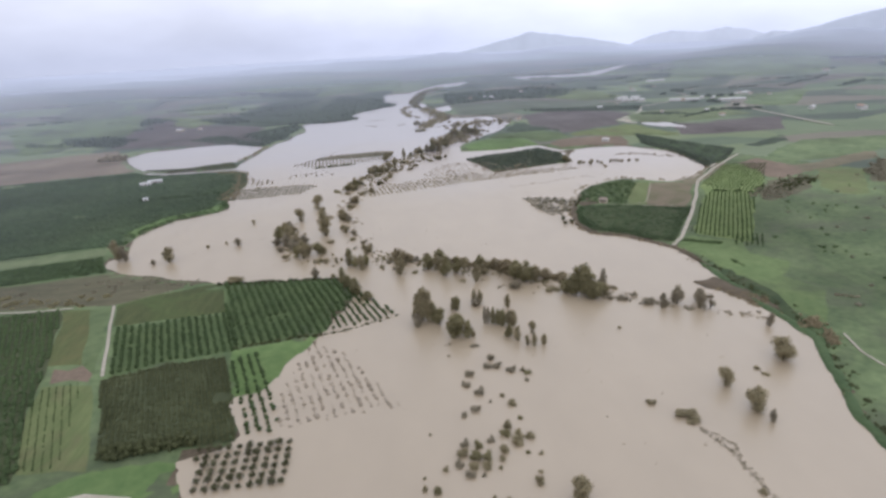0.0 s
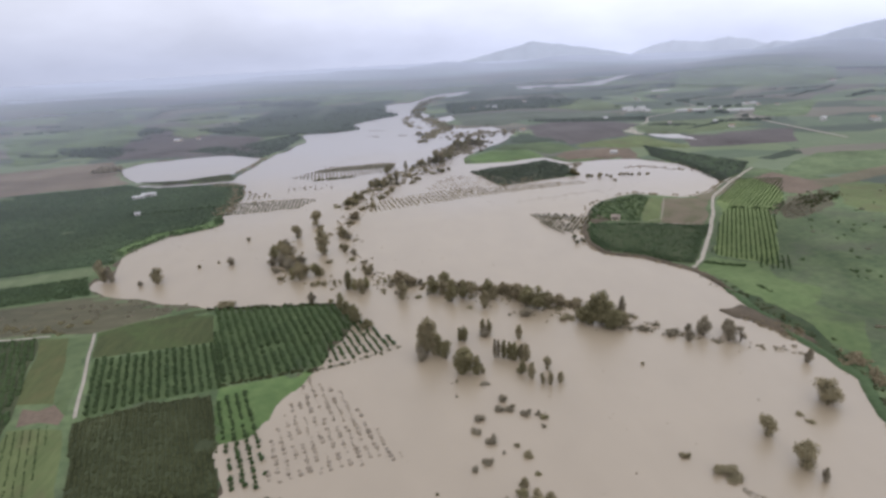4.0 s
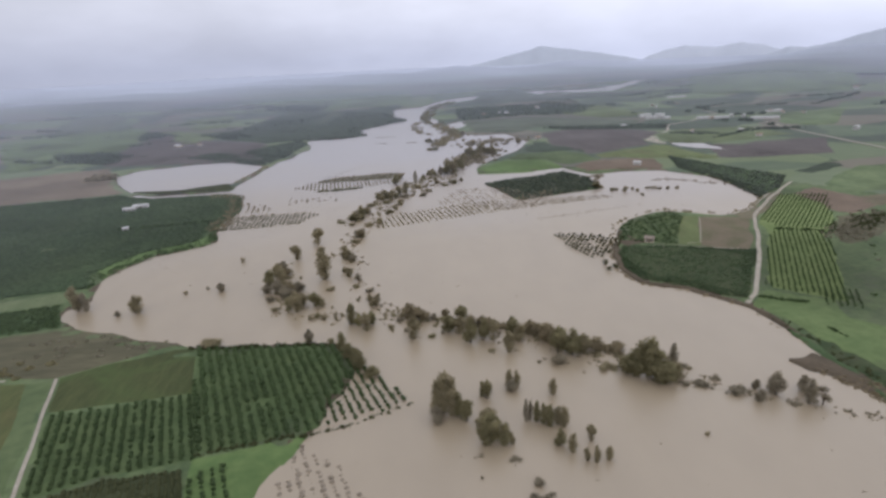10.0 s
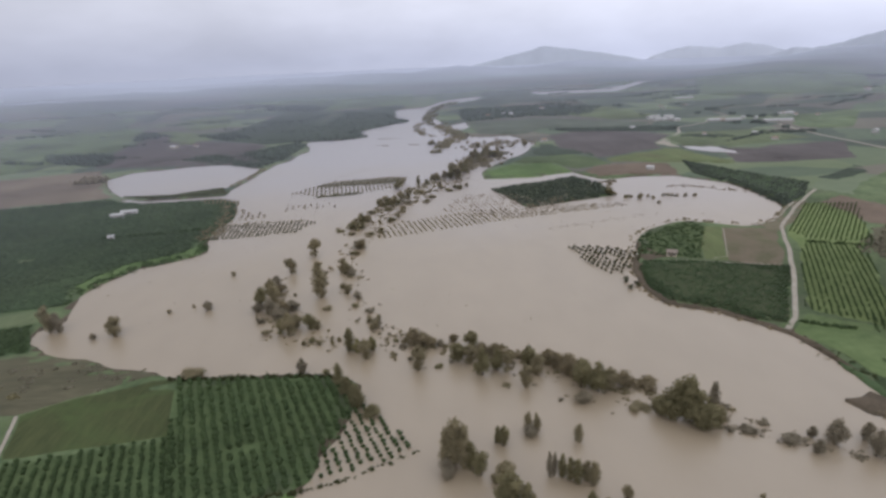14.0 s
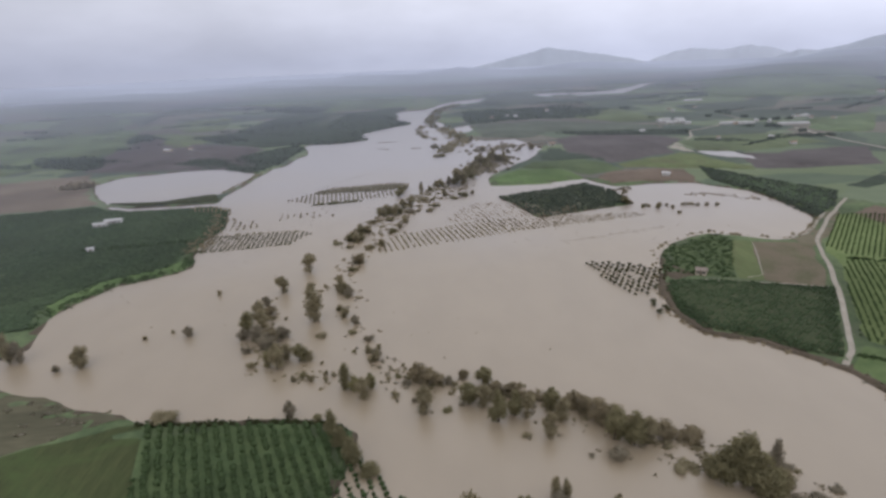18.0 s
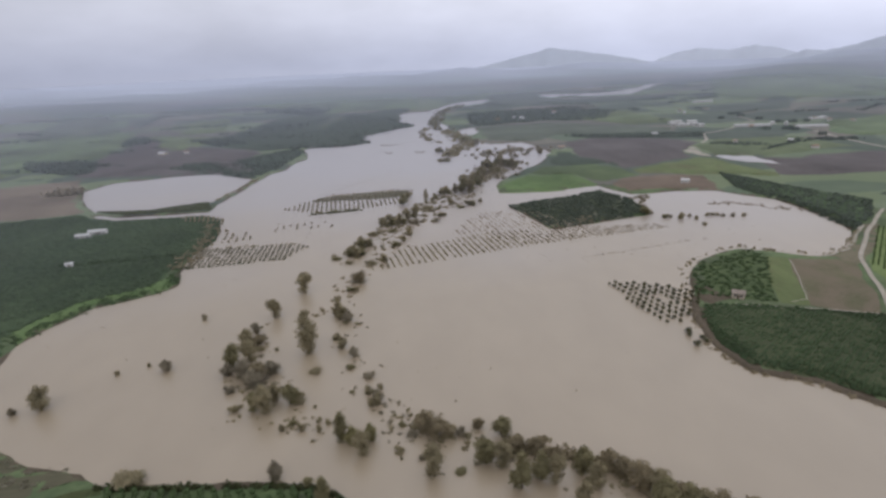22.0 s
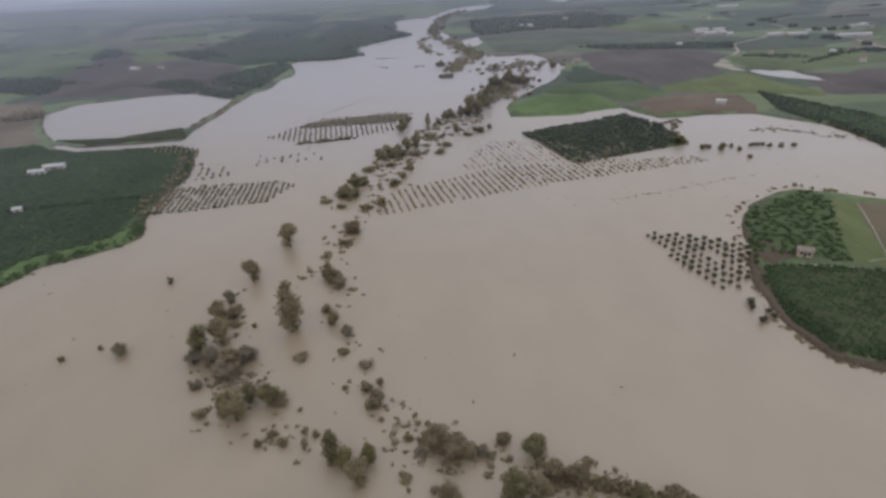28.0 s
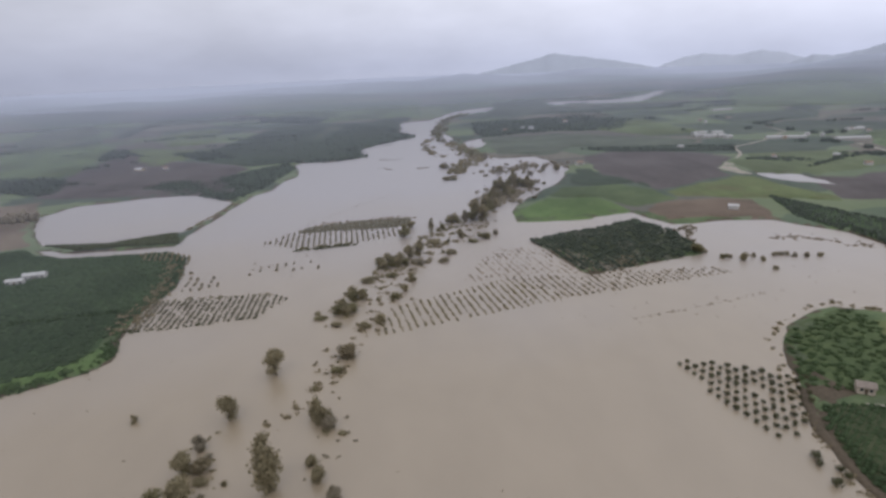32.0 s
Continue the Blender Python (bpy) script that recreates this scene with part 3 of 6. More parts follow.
TOPBELT = [
    (95.4, 745.6, 12.1, 13.8), (111.5, 759.0, 12.3, 14.3), (123.2, 750.1, 11.2, 13.0), (98.6, 720.3, 8.7, 12.4), (83.6, 713.2, 9.6, 10.1), (54.5, 881.3, 6.0, 11.7),
    (64.4, 852.9, 4.7, 15.0), (109.4, 921.1, 8.9, 6.8), (111.7, 837.1, 6.8, 7.4), (124.2, 822.9, 5.6, 6.0), (139.1, 808.4, 5.5, 6.0), (158.8, 828.0, 6.8, 6.1),
    (174.6, 829.4, 6.8, 7.4), (97.5, 961.0, 7.9, 8.7), (142.0, 760.4, 4.1, 4.4), (116.9, 699.2, 2.8, 5.0), (54.1, 811.0, 3.3, 17.6),
]
BAYROW = [
    (188.2, 527.5, 3.8, 4.3), (192.3, 527.7, 3.1, 3.6), (198.0, 523.1, 4.8, 4.6), (206.4, 526.8, 3.1, 3.2), (207.4, 519.9, 3.4, 3.2), (219.3, 526.1, 3.1, 3.6),
    (223.1, 526.4, 2.8, 2.9), (226.3, 525.7, 2.8, 2.9), (229.1, 522.8, 3.1, 3.2), (235.6, 521.3, 3.4, 3.6), (243.1, 520.7, 2.7, 3.6), (205.9, 505.5, 2.6, 3.4),
    (178.1, 539.0, 5.0, 6.6), (183.0, 540.2, 2.8, 4.4),
]
STRIP_OLIVE = [(-163, 278), (-150, 276), (-127, 220), (-142, 221)]
STRIP_GREEN = [(-150, 276), (-141, 276), (-118, 211), (-127, 220)]
SOIL_PATCH = [(-138, 218), (-131, 216), (-126, 219), (-119, 212), (-119, 206), (-127, 208), (-134, 206)]
YOUNG_WEST = [(-135, 203), (-121, 206), (-105, 156), (-123, 155)]
STRIP_LOWER = [(-136, 205), (-116, 203), (-105, 177), (-96, 154), (-117, 156), (-132, 191)]
DARK_WEST = [(-260, 266), (-164, 278), (-142, 221), (-132, 191), (-116, 153), (-150, 140)]
OLIVE_NORTH = [(-139, 278), (-121, 287), (-92, 296), (-79, 258), (-129, 254)]
CITRUS_WEST = [(-128, 251), (-78, 257), (-66, 220), (-93, 216), (-112, 208)]
ORCHARD_BIG = [(-114, 206), (-92, 214), (-70, 215), (-54, 163), (-64, 161), (-95, 159)]
CITRUS_EAST = [(-91, 294), (-74, 291), (-42, 288), (-28, 285), (-20, 279), (-24, 256), (-30, 232), (-35, 228), (-69, 222)]
TIP = [(-19, 278), (-15, 268), (1, 241), (-29, 231), (-24, 254)]
LAWN = [(-69, 219), (-33, 228), (-35, 217), (-42, 205), (-47, 192), (-54, 182), (-62, 187)]
HEDGE_DARK = [(-95, 163), (-68, 166), (-65, 161), (-92, 157)]
LAWN_SOUTH = [(-107, 147), (-94, 154), (-71, 156), (-63, 135), (-104, 137)]
SCRUB = [(-320, 297), (-165, 324), (-139, 321), (-100, 302), (-120, 289), (-140, 279), (-197, 283), (-320, 262)]
LIGHT_STRIP = [(-330, 340), (-181, 374), (-181, 359), (-330, 327)]
DARK_STRIP = [(-320, 325), (-180, 356), (-166, 328), (-320, 300)]
BIG_WEST = [(-362, 612), (-268, 633), (-252, 617), (-225, 606), (-160, 606), (-143, 594), (-131, 540), (-134, 514), (-140, 488), (-130, 454), (-137, 444), (-161, 432), (-170, 414), (-175, 393), (-177, 378), (-213, 373), (-330, 345), (-470, 585)]
POND_STRIP = [(-262, 645), (-172, 660), (-160, 629), (-228, 625)]
BROWN_WEST = [(-560, 730), (-353, 803), (-289, 667), (-267, 641), (-365, 618), (-480, 592)]
BROWN_MID = [(-377, 825), (-414, 1011), (-301, 1012), (-231, 945), (-151, 785), (-223, 801), (-279, 802)]
DARK_MIDA = [(-292, 861), (-230, 877), (-142, 816), (-153, 763), (-191, 783)]
DARK_MIDB = [(-213, 871), (-144, 972), (-125, 929), (-140, 802)]
GREEN_FARL = [(-665, 1102), (-562, 1366), (-419, 1013), (-430, 920), (-473, 792)]
DARK_FARM = [(-296, 1057), (-254, 1461), (-56, 1503), (46, 1622), (11, 1323), (-53, 1111), (-119, 988), (-182, 950)]
LIGHT_FARM = [(-441, 1099), (-436, 1215), (-275, 1123), (-315, 975)]
ISLAND_DARK = [(138, 383), (152, 381), (168, 376), (208, 358), (165, 300), (154, 307), (145, 320), (127, 332), (125, 350), (131, 372)]
ISLAND_GREEN = [(156, 429), (165, 436), (193, 449), (204, 450), (205, 438), (180, 397), (170, 379), (154, 388), (140, 395)]
ISLAND_OLIVE = [(205, 438), (214, 433), (190, 386), (184, 375), (171, 379), (180, 397)]
ISLAND_BROWN = [(214, 433), (245, 424), (206, 358), (184, 375), (190, 386)]
GREEN_FIELD = [(76, 628), (87, 651), (109, 677), (133, 703), (142, 690), (171, 688), (177, 666), (181, 646), (178, 637), (157, 620), (137, 619), (96, 622)]
GREEN_FIELD_B = [(229, 691), (249, 702), (292, 723), (327, 744), (341, 734), (344, 687), (355, 648), (347, 626), (323, 644), (289, 657), (233, 672)]
PLOUGHED = [(228, 906), (219, 849), (209, 789), (230, 702), (250, 706), (325, 750), (331, 784), (383, 839), (367, 880), (279, 926)]
DARK_N = [(159, 739), (171, 769), (193, 821), (212, 829), (207, 783), (225, 772), (239, 727), (228, 698), (221, 735), (199, 736)]
RED_SOIL = [(193, 639), (208, 658), (232, 664), (266, 659), (285, 652), (271, 598), (252, 601), (224, 611), (191, 606), (187, 616)]
GROVE_EAST = [(305, 660), (326, 595), (352, 534), (317, 494), (288, 473), (295, 543), (284, 596)]
ROWS_EAST = [(304, 476), (339, 467), (297, 409), (262, 370), (205, 285), (181, 310), (228, 377), (249, 418)]
MEADOW_EAST = [(162, 293), (178, 305), (200, 290), (193, 272), (204, 255), (190, 240), (197, 222), (184, 205), (174, 192), (171, 215), (170, 243), (168, 273)]
LIGHT_EAST = [(359, 433), (400, 428), (328, 343), (313, 351), (317, 375)]
BROWN_EAST = [(317, 473), (345, 492), (354, 460), (358, 437), (335, 420), (307, 409), (308, 425), (308, 449)]
FARR_A = [(410, 859), (514, 848), (521, 754), (448, 746), (374, 774)]
FARR_B = [(385, 721), (506, 678), (471, 620), (346, 627)]
MIDFIELD = [(85, 586), (113, 596), (141, 604), (172, 619), (187, 584), (183, 538), (163, 533), (143, 527), (104, 517)]
ROAD_WEST = [(-140, 278), (-115, 209)]
ROAD_EAST = [(341, 512), (292, 468), (251, 426), (223, 379), (201, 345), (170, 302), (162, 295)]
ROADW_B = [(-195, 280), (-174, 278), (-160, 279), (-148, 280), (-139, 284)]
ISL_PATH = [(152, 381), (171, 374), (191, 367), (208, 358)]
ROADE_S = [(175, 185), (171, 171), (171, 161)]
ROADFAR = [(568, 879), (557, 834), (543, 772), (539, 711), (534, 655), (534, 628)]
BLDGFAR = [(520, 946), (611, 758), (658, 724), (1312, 2376), (1069, 1298), (219, 1193), (188, 1189), (232, 1187), (312, 1255), (-323, 960), (-291, 958)]
PUDDLE_D = [(99, 1096), (132, 1118), (135, 1062), (100, 1012)]
RLEFT = [(-134, 483), (-135, 520), (-72, 519), (-62, 513), (-75, 490)]
RMID = [(-15, 460), (-6, 491), (55, 519), (87, 489), (23, 470)]
RMIDB = [(55, 519), (176, 515), (182, 504), (86, 487)]
RUP = [(-99, 616), (-64, 659), (8, 663), (-2, 615), (-32, 605), (-69, 598)]
RCOMB = [(-176, 603), (-141, 601), (-138, 583), (-166, 587)]
RSPARSE = [(-128, 532), (-104, 533), (-112, 555), (-131, 554)]
RSPARSEB = [(-94, 551), (-49, 552), (-55, 572), (-99, 574)]
GRID_SW = [(-66, 159), (-34, 162), (-35, 139), (-62, 139)]
ROWS_SW = [(-69, 213), (-57, 215), (-41, 166), (-52, 164)]
GHOST = [(-44, 189), (-36, 224), (-24, 214), (0, 171), (-14, 170), (-42, 166)]
RIDGE_MAIN = [(629, 4438, 41), (875, 4395, 95), (1054, 4354, 135), (1151, 4329, 162), (1267, 4295, 142), (1493, 4220, 106), (1673, 4149, 72), (1848, 4072, 24), (2016, 3988, -36)]
RIDGE_FAR = [(1867, 4392, 2), (1973, 4344, 54), (2109, 4278, 100), (2191, 4235, 119), (2400, 4116, 98), (2517, 4043, 126), (2633, 3966, 102), (2746, 3886, 56), (2854, 3805, 16)]
RIDGE_EAST = [(2319, 3755, -51), (2394, 3705, 5), (2479, 3647, 53), (2561, 3588, 86), (2633, 3533, 73), (2740, 3447, 103), (2872, 3333, 151), (3032, 3182, 194), (3190, 3016, 185)]
RIDGE_NEAR = [(2114, 3170, -61), (2255, 3067, -2), (2368, 2977, 24), (2484, 2876, 49), (2624, 2742, 76), (2780, 2575, 101)]
CORNER_TREES = [(-26.5, 280.1, 10.4, 5.2), (-19.2, 266.8, 10.2, 7.1), (-13.7, 261.7, 4.8, 6.6), (-42.0, 293.4, 6.1, 4.0), (-31.8, 287.9, 3.9, 3.2), (-83.6, 297.0, 3.1, 7.2), (-23.4, 273.8, 8.1, 6.0)]
OLIVES = [(104, 422), (124, 412), (145, 401), (140, 390), (128, 376), (115, 364), (110, 378), (106, 398)]
OLIVE_EXTRA = [(117, 358), (121, 355), (121, 352), (116, 350), (118, 361)]
SHORE_TREES = [
    (127.4, 225.3, 9.1, 5.9, "g"), (137.5, 225.7, 6.8, 3.7, "g"), (134.7, 218.8, 9.3, 5.0, "g"), (138.6, 217.2, 7.4, 5.3, "b"), (119.5, 222.3, 5.1, 3.2, "g"), (122.8, 229.5, 4.1, 2.6, "g"),
    (115.7, 229.0, 3.7, 6.3, "s"), (112.9, 237.7, 1.9, 3.5, "s"), (105.7, 234.6, 2.5, 5.0, "s"), (100.0, 235.5, 2.5, 2.3, "s"), (102.0, 241.3, 1.7, 2.8, "s"),
]
GREENHOUSES = [(661, 1337), (525, 951), (588, 911), (657, 990)]
COTTAGES = [(532, 1185), (527, 1157), (591, 1197), (564, 962), (649, 988), (668, 993), (655, 963), (360, 917), (418, 818), (481, 805), (472, 752), (577, 950), (675, 941), (254, 626), (205, 845)]
PLANTATION_GAPS = [[(-267, 1127), (-161, 1038), (-139, 1000), (-168, 996), (-246, 1052)], [(-157, 1192), (-132, 1465), (-103, 1382), (-120, 1163)], [(-245, 1157), (-167, 1167), (-162, 1138), (-237, 1122)]]
FAR_PLANTATION = [(-239, 1263), (-164, 1357), (-124, 1438), (-9, 1357), (37, 1184), (1, 1154), (-48, 1069), (-39, 999), (-75, 970), (-140, 969), (-182, 978), (-232, 1018), (-288, 1131), (-252, 1180)]
POND_HEDGE = [(-271, 841), (-263, 879), (-231, 869), (-183, 805), (-230, 822)]
COPSE_OVAL = [(-427, 1067), (-458, 1179), (-433, 1170), (-363, 1064), (-373, 1026)]
COPSE_STRIP = [(-472, 896), (-497, 954), (-395, 927), (-361, 841), (-379, 836), (-445, 873)]
GREEN_W = [(-502, 960), (-576, 1151), (-549, 1296), (-469, 1231), (-421, 1048), (-395, 932)]
DARK_W_A = [(-589, 1220), (-597, 1403), (-555, 1365), (-533, 1272), (-561, 1195)]
DARK_W_B = [(-596, 1038), (-594, 1112), (-565, 1084), (-556, 1026), (-565, 989)]
DARK_W_C = [(-591, 1455), (-587, 1696), (-462, 1768), (-424, 1630), (-524, 1522), (-522, 1361)]
BROWN_W = [(-379, 905), (-404, 1030), (-354, 1055), (-255, 1009), (-184, 947), (-197, 876), (-232, 874), (-271, 845), (-331, 816)]
DARK_W_D = [(-339, 1101), (-282, 1107), (-223, 1033), (-263, 1023)]
STRIPE_A = [(-466, 1379), (-366, 1462), (-345, 1393), (-432, 1305)]
STRIPE_B = [(-410, 1259), (-335, 1324), (-315, 1230), (-375, 1195)]
GREEN_HILL = [(-621, 2559), (-215, 2491), (83, 2048), (56, 1540), (-133, 1544), (-292, 1677), (-461, 1886)]
DARK_HILL = [(-322, 1610), (-169, 1780), (-131, 1608), (-183, 1509)]
DARK_R_A = [(133, 1152), (156, 1366), (366, 1340), (436, 1248), (363, 1126), (269, 1159), (150, 1135)]
GREEN_R_A = [(134, 1107), (293, 1100), (420, 987), (374, 927), (235, 981), (198, 919), (131, 955)]
DARK_R_B = [(234, 961), (434, 923), (411, 881), (277, 913)]
GREEN_R_B = [(340, 1235), (455, 1251), (477, 1063), (389, 1041), (314, 1169)]
GREEN_R_C = [(366, 821), (428, 819), (512, 799), (478, 745), (400, 729), (354, 752)]
PLOUGH_R = [(368, 685), (450, 721), (541, 716), (459, 624), (377, 642)]
GREEN_R_D = [(654, 965), (788, 992), (626, 811), (590, 831), (574, 861)]
COPSE_R = [(579, 1265), (752, 1270), (853, 1308), (722, 1147), (561, 1125)]
GREEN_R_E = [(1006, 1923), (1386, 2053), (1424, 1701), (1020, 1251), (836, 1284), (731, 1405)]
DARK_R_C = [(419, 823), (383, 825), (411, 791), (440, 785), (447, 802)]
DARK_R_D = [(286, 1901), (442, 2039), (442, 1593), (662, 1579), (603, 1449), (328, 1437), (212, 1538)]
GREEN_L_FAR = [(-650, 1184), (-746, 1487), (-702, 1603), (-606, 1461), (-600, 1232)]
GREEN_UPPER = [(130, 706), (155, 733), (176, 732), (210, 736), (226, 694), (231, 668), (201, 654), (186, 646), (179, 669), (172, 690), (143, 694)]
PALE_GRAVEL = [(329, 781), (366, 820), (374, 821), (352, 781), (347, 747), (338, 738), (335, 766)]
BAY_SPIT = [(190, 593), (203, 599), (220, 600), (206, 590), (194, 581), (186, 579)]
GREEN_MARGIN = [(146, 526), (163, 532), (179, 534), (184, 527), (174, 519), (149, 518)]
TOWN = [(432, 1005), (436, 991), (447, 993), (456, 989), (461, 980), (467, 1018), (440, 1030), (449, 1026)]
TOWN_TREES = [(445, 1073), (590, 1220), (588, 1198), (591, 1106), (585, 1073), (542, 1060), (551, 907), (554, 895), (554, 844), (587, 980), (606, 971), (625, 970), (471, 1250), (585, 1024), (524, 918)]
ROAD_TOWN = [(380, 827), (403, 862), (426, 902), (455, 917), (563, 1004), (577, 1077)]
FARSHEET_A = [(1216, 2341), (1370, 2408), (1275, 2256), (1164, 2220)]
FARSHEET_B = [(652, 2152), (743, 2237), (714, 2133), (639, 2085)]
DARK_CLUMP_FAR = [(740, 1272), (832, 1368), (891, 1380), (848, 1308), (759, 1221), (697, 1195)]
BAY_TRACK = [(231, 433), (242, 435), (257, 443), (270, 454), (283, 467), (299, 481)]
BAY_SOIL = [(238, 436), (274, 464), (299, 484), (314, 485), (262, 428), (242, 417), (233, 428)]
ISLAND_EARTH = [(147, 412), (151, 403), (154, 388), (144, 384), (135, 369), (128, 361), (126, 368), (138, 386)]
ISL_LINE_B = [(213, 430), (201, 406), (186, 380), (177, 379)]
BROWN_EAST_B = [(352, 455), (381, 460), (461, 489), (441, 459), (357, 430), (336, 420)]
GREEN_HILL_E = [(353, 495), (442, 558), (534, 546), (476, 486), (388, 468), (357, 464)]
DARK_EAST = [(356, 538), (413, 572), (450, 596), (428, 558), (382, 535)]
THICKET_EAST = [(277, 385), (301, 411), (336, 411), (314, 377), (277, 356), (253, 349)]
COPSE_EAST = [(396, 420), (442, 456), (452, 439), (377, 368), (356, 374)]
SHORE_SLOPE = [(162, 261), (173, 254), (175, 239), (176, 222), (170, 205), (166, 190), (166, 179), (162, 189), (160, 200), (161, 212), (160, 227), (161, 246)]
YOUNG_ROWS = [(202, 299), (217, 295), (206, 277), (194, 285)]
PALE_W_A = [(-389, 599), (-357, 603), (-351, 591), (-380, 584)]
PALE_W_B = [(-251, 455), (-236, 460), (-233, 453), (-247, 448)]

# ---- the plan of the flood, in metres ----
W_SOUTH = [(-70, -900), (-66, 100), (-64, 140), (-71, 157), (-57, 160), (-54, 164), (-63, 187), (-50, 191), (-46, 205), (-39, 217), (-36, 226), (-31, 234),
           (-27, 247), (-21, 262), (-17, 290), (162, 290), (163, 268), (162, 244), (162, 219), (163, 207), (162, 195), (163, 185), (155, 168), (148, 153), (141, 139), (138, 125), (132, 60), (125, -900)]
W_MID = [(-17, 279), (-28, 289), (-41, 292), (-73, 295), (-93, 298), (-101, 304), (-122, 310), (-138, 319), (-158, 327), (-171, 340), (-173, 351), (-166, 358), (-175, 393), (-170, 414), (-161, 432), (-132, 446), (-127, 456), (-134, 483), (-136, 522),
         (-131, 544), (-141, 589), (-141, 602), (60, 645), (87, 633), (131, 627), (178, 642), (193, 600), (226, 602), (264, 597), (292, 556), (293, 500), (285, 470), (257, 443), (235, 435), (218, 445),
         (199, 457), (169, 442), (153, 426), (139, 396), (127, 369), (123, 348), (126, 329), (144, 318), (153, 305), (161, 295), (163, 268)]
W_UP = [(-141, 589), (-160, 619), (-162, 656), (-154, 688), (-147, 755), (-141, 786), (-129, 793), (-127, 838), (-113, 880), (-132, 945), (-117, 978), (-83, 967), (-39, 999), (-61, 1039), (-47, 1107), (1, 1145), (38, 1203), (-9, 1275), (20, 1343), (-10, 1422), (84, 1492), (138, 1639), (177, 1707), (290, 1699),
        (180, 1596), (117, 1485), (84, 1284), (90, 1168), (88, 994), (128, 923), (176, 923), (191, 834), (173, 791), (128, 724), (92, 673), (87, 632), (60, 590)]
W_FAR = [(177, 1707), (268, 1765), (371, 1854), (480, 1858), (619, 1837), (787, 1981), (944, 2203), (1100, 2500), (1170, 2480), (904, 2088), (667, 1731), (516, 1738), (379, 1734), (290, 1699)]
W_POND = [(-320, 742), (-304, 780), (-249, 800), (-205, 801), (-154, 758), (-160, 695), (-168, 660), (-215, 640), (-263, 644), (-292, 687)]
W_STRIP = [(-266, 640), (-252, 624), (-225, 611), (-160, 612), (-145, 596), (-136, 604), (-160, 624), (-228, 620)]
POOL_A = [(357, 752), (391, 742), (387, 722), (399, 694), (422, 696), (417, 688), (385, 690), (362, 712), (353, 732)]
WATERS = [W_SOUTH, W_MID, W_UP, W_FAR, W_POND, W_STRIP, POOL_A, PUDDLE_D]
# low hills: x, y, height, spread in x, spread in y
HILLS = [(-375, 1045, 8, 30, 22), (-560, 1500, 6, 200, 90), (880, 1150, 5, 160, 120), (-800, 2080, 18, 190, 130), (-1420, 2540, 40, 420, 190), (-900, 1700, 22, 240, 150), (-480, 2250, 26, 260, 110),
         (-1100, 1500, 24, 160, 200), (-250, 2700, 30, 400, 160), (-2300, 3000, 34, 700, 300), (1350, 1950, 30, 320, 260), (1950, 2300, 62, 420, 300), (1000, 1650, 12, 200, 120), (400, 2900, 34, 330, 200), (1100, 3200, 40, 400, 200)]


def signed(poly, x, y):
    """The distance to a polygon's edge, above 0 inside."""
    p = np.array(poly, float)
    best, inside = np.full(x.shape, 1e9), np.zeros(x.shape, bool)
    for (ax, ay), (bx, by) in zip(p, np.roll(p, -1, 0)):
        dx, dy = bx - ax, by - ay
        s = np.clip(((x - ax) * dx + (y - ay) * dy) / (dx * dx + dy * dy), 0, 1)
        best = np.minimum(best, np.hypot(x - ax - s * dx, y - ay - s * dy))
        if dy:
            cross = ((ay > y) != (by > y)) & (x < dx * (y - ay) / dy + ax)
            inside ^= cross
    return np.where(inside, best, -best)


def wobble(x, y, size, seed=0.0):
    """A cheap smooth unevenness between -1 and 1."""
    a, b = x / size + seed, y / size - seed
    return (np.sin(a * 1.7 + 1.3 * np.sin(b * 1.1)) + np.sin(b * 2.1 + 1.7 * np.sin(a * 0.9 + 2)) + np.sin((a + b) * 3.1 + seed) * 0.6 + np.sin((a - b) * 5.3) * 0.35) / 2.95


def height(x, y):
    """The ground's height: a shallow bed under the flood, low banks, flat fields, and hills far off."""
    x, y = np.asarray(x, float), np.asarray(y, float)
    wet = np.full(x.shape, -1e9)
    for w in WATERS:
        wet = np.maximum(wet, signed(w, x, y))
    wet = np.minimum(wet, -signed(MIDFIELD, x, y))
    far = np.clip((np.hypot(x, y - 120) - 500) / 900, 0, 1)
    dry = -wet + wobble(x, y, 9) * (1.6 + 4 * far) + wobble(x, y, 31, 2) * (1.2 + 8 * far)
    z = np.clip(dry * 0.22, -1.5, 1.1)
    land = np.clip((dry - 15) / 60, 0, 1)
    z = z + land * (wobble(x, y, 70, 4) + 1) * 0.5
    z = z + land * far * np.clip(dry / 400, 0, 1) * (wobble(x, y, 260, 1) + 1) * (3 + 8 * np.clip((np.hypot(x, y - 120) - 1300) / 1500, 0, 1))
    east = np.clip((x - 185) / 220, 0, 1) * np.clip((430 - y) / 120, 0, 1)
    z = z + east * 7 * land
    for hx, hy, hh, sx, sy in HILLS:
        z = z + land * hh * np.exp(-((x - hx) / sx) ** 2 - ((y - hy) / sy) ** 2) * (1 + 0.16 * wobble(x, y, 90, hx))
    return z


def steps(*spans):
    """Grid lines: from, to and step, span by span."""
    return np.concatenate([np.arange(a, b, s) for a, b, s in spans])


def mesh_of(name, verts, faces, mats, index=None, smooth=False):
    me = bpy.data.meshes.new(name)
    me.from_pydata(verts if isinstance(verts, list) else verts.tolist(), [], faces if isinstance(faces, list) else faces.tolist())
    for m in mats:
        me.materials.append(m)
    if index is not None:
        me.polygons.foreach_set("material_index", np.asarray(index, np.int32))
    if smooth:
        me.polygons.foreach_set("use_smooth", np.ones(len(me.polygons), bool))
    me.update()
    return me


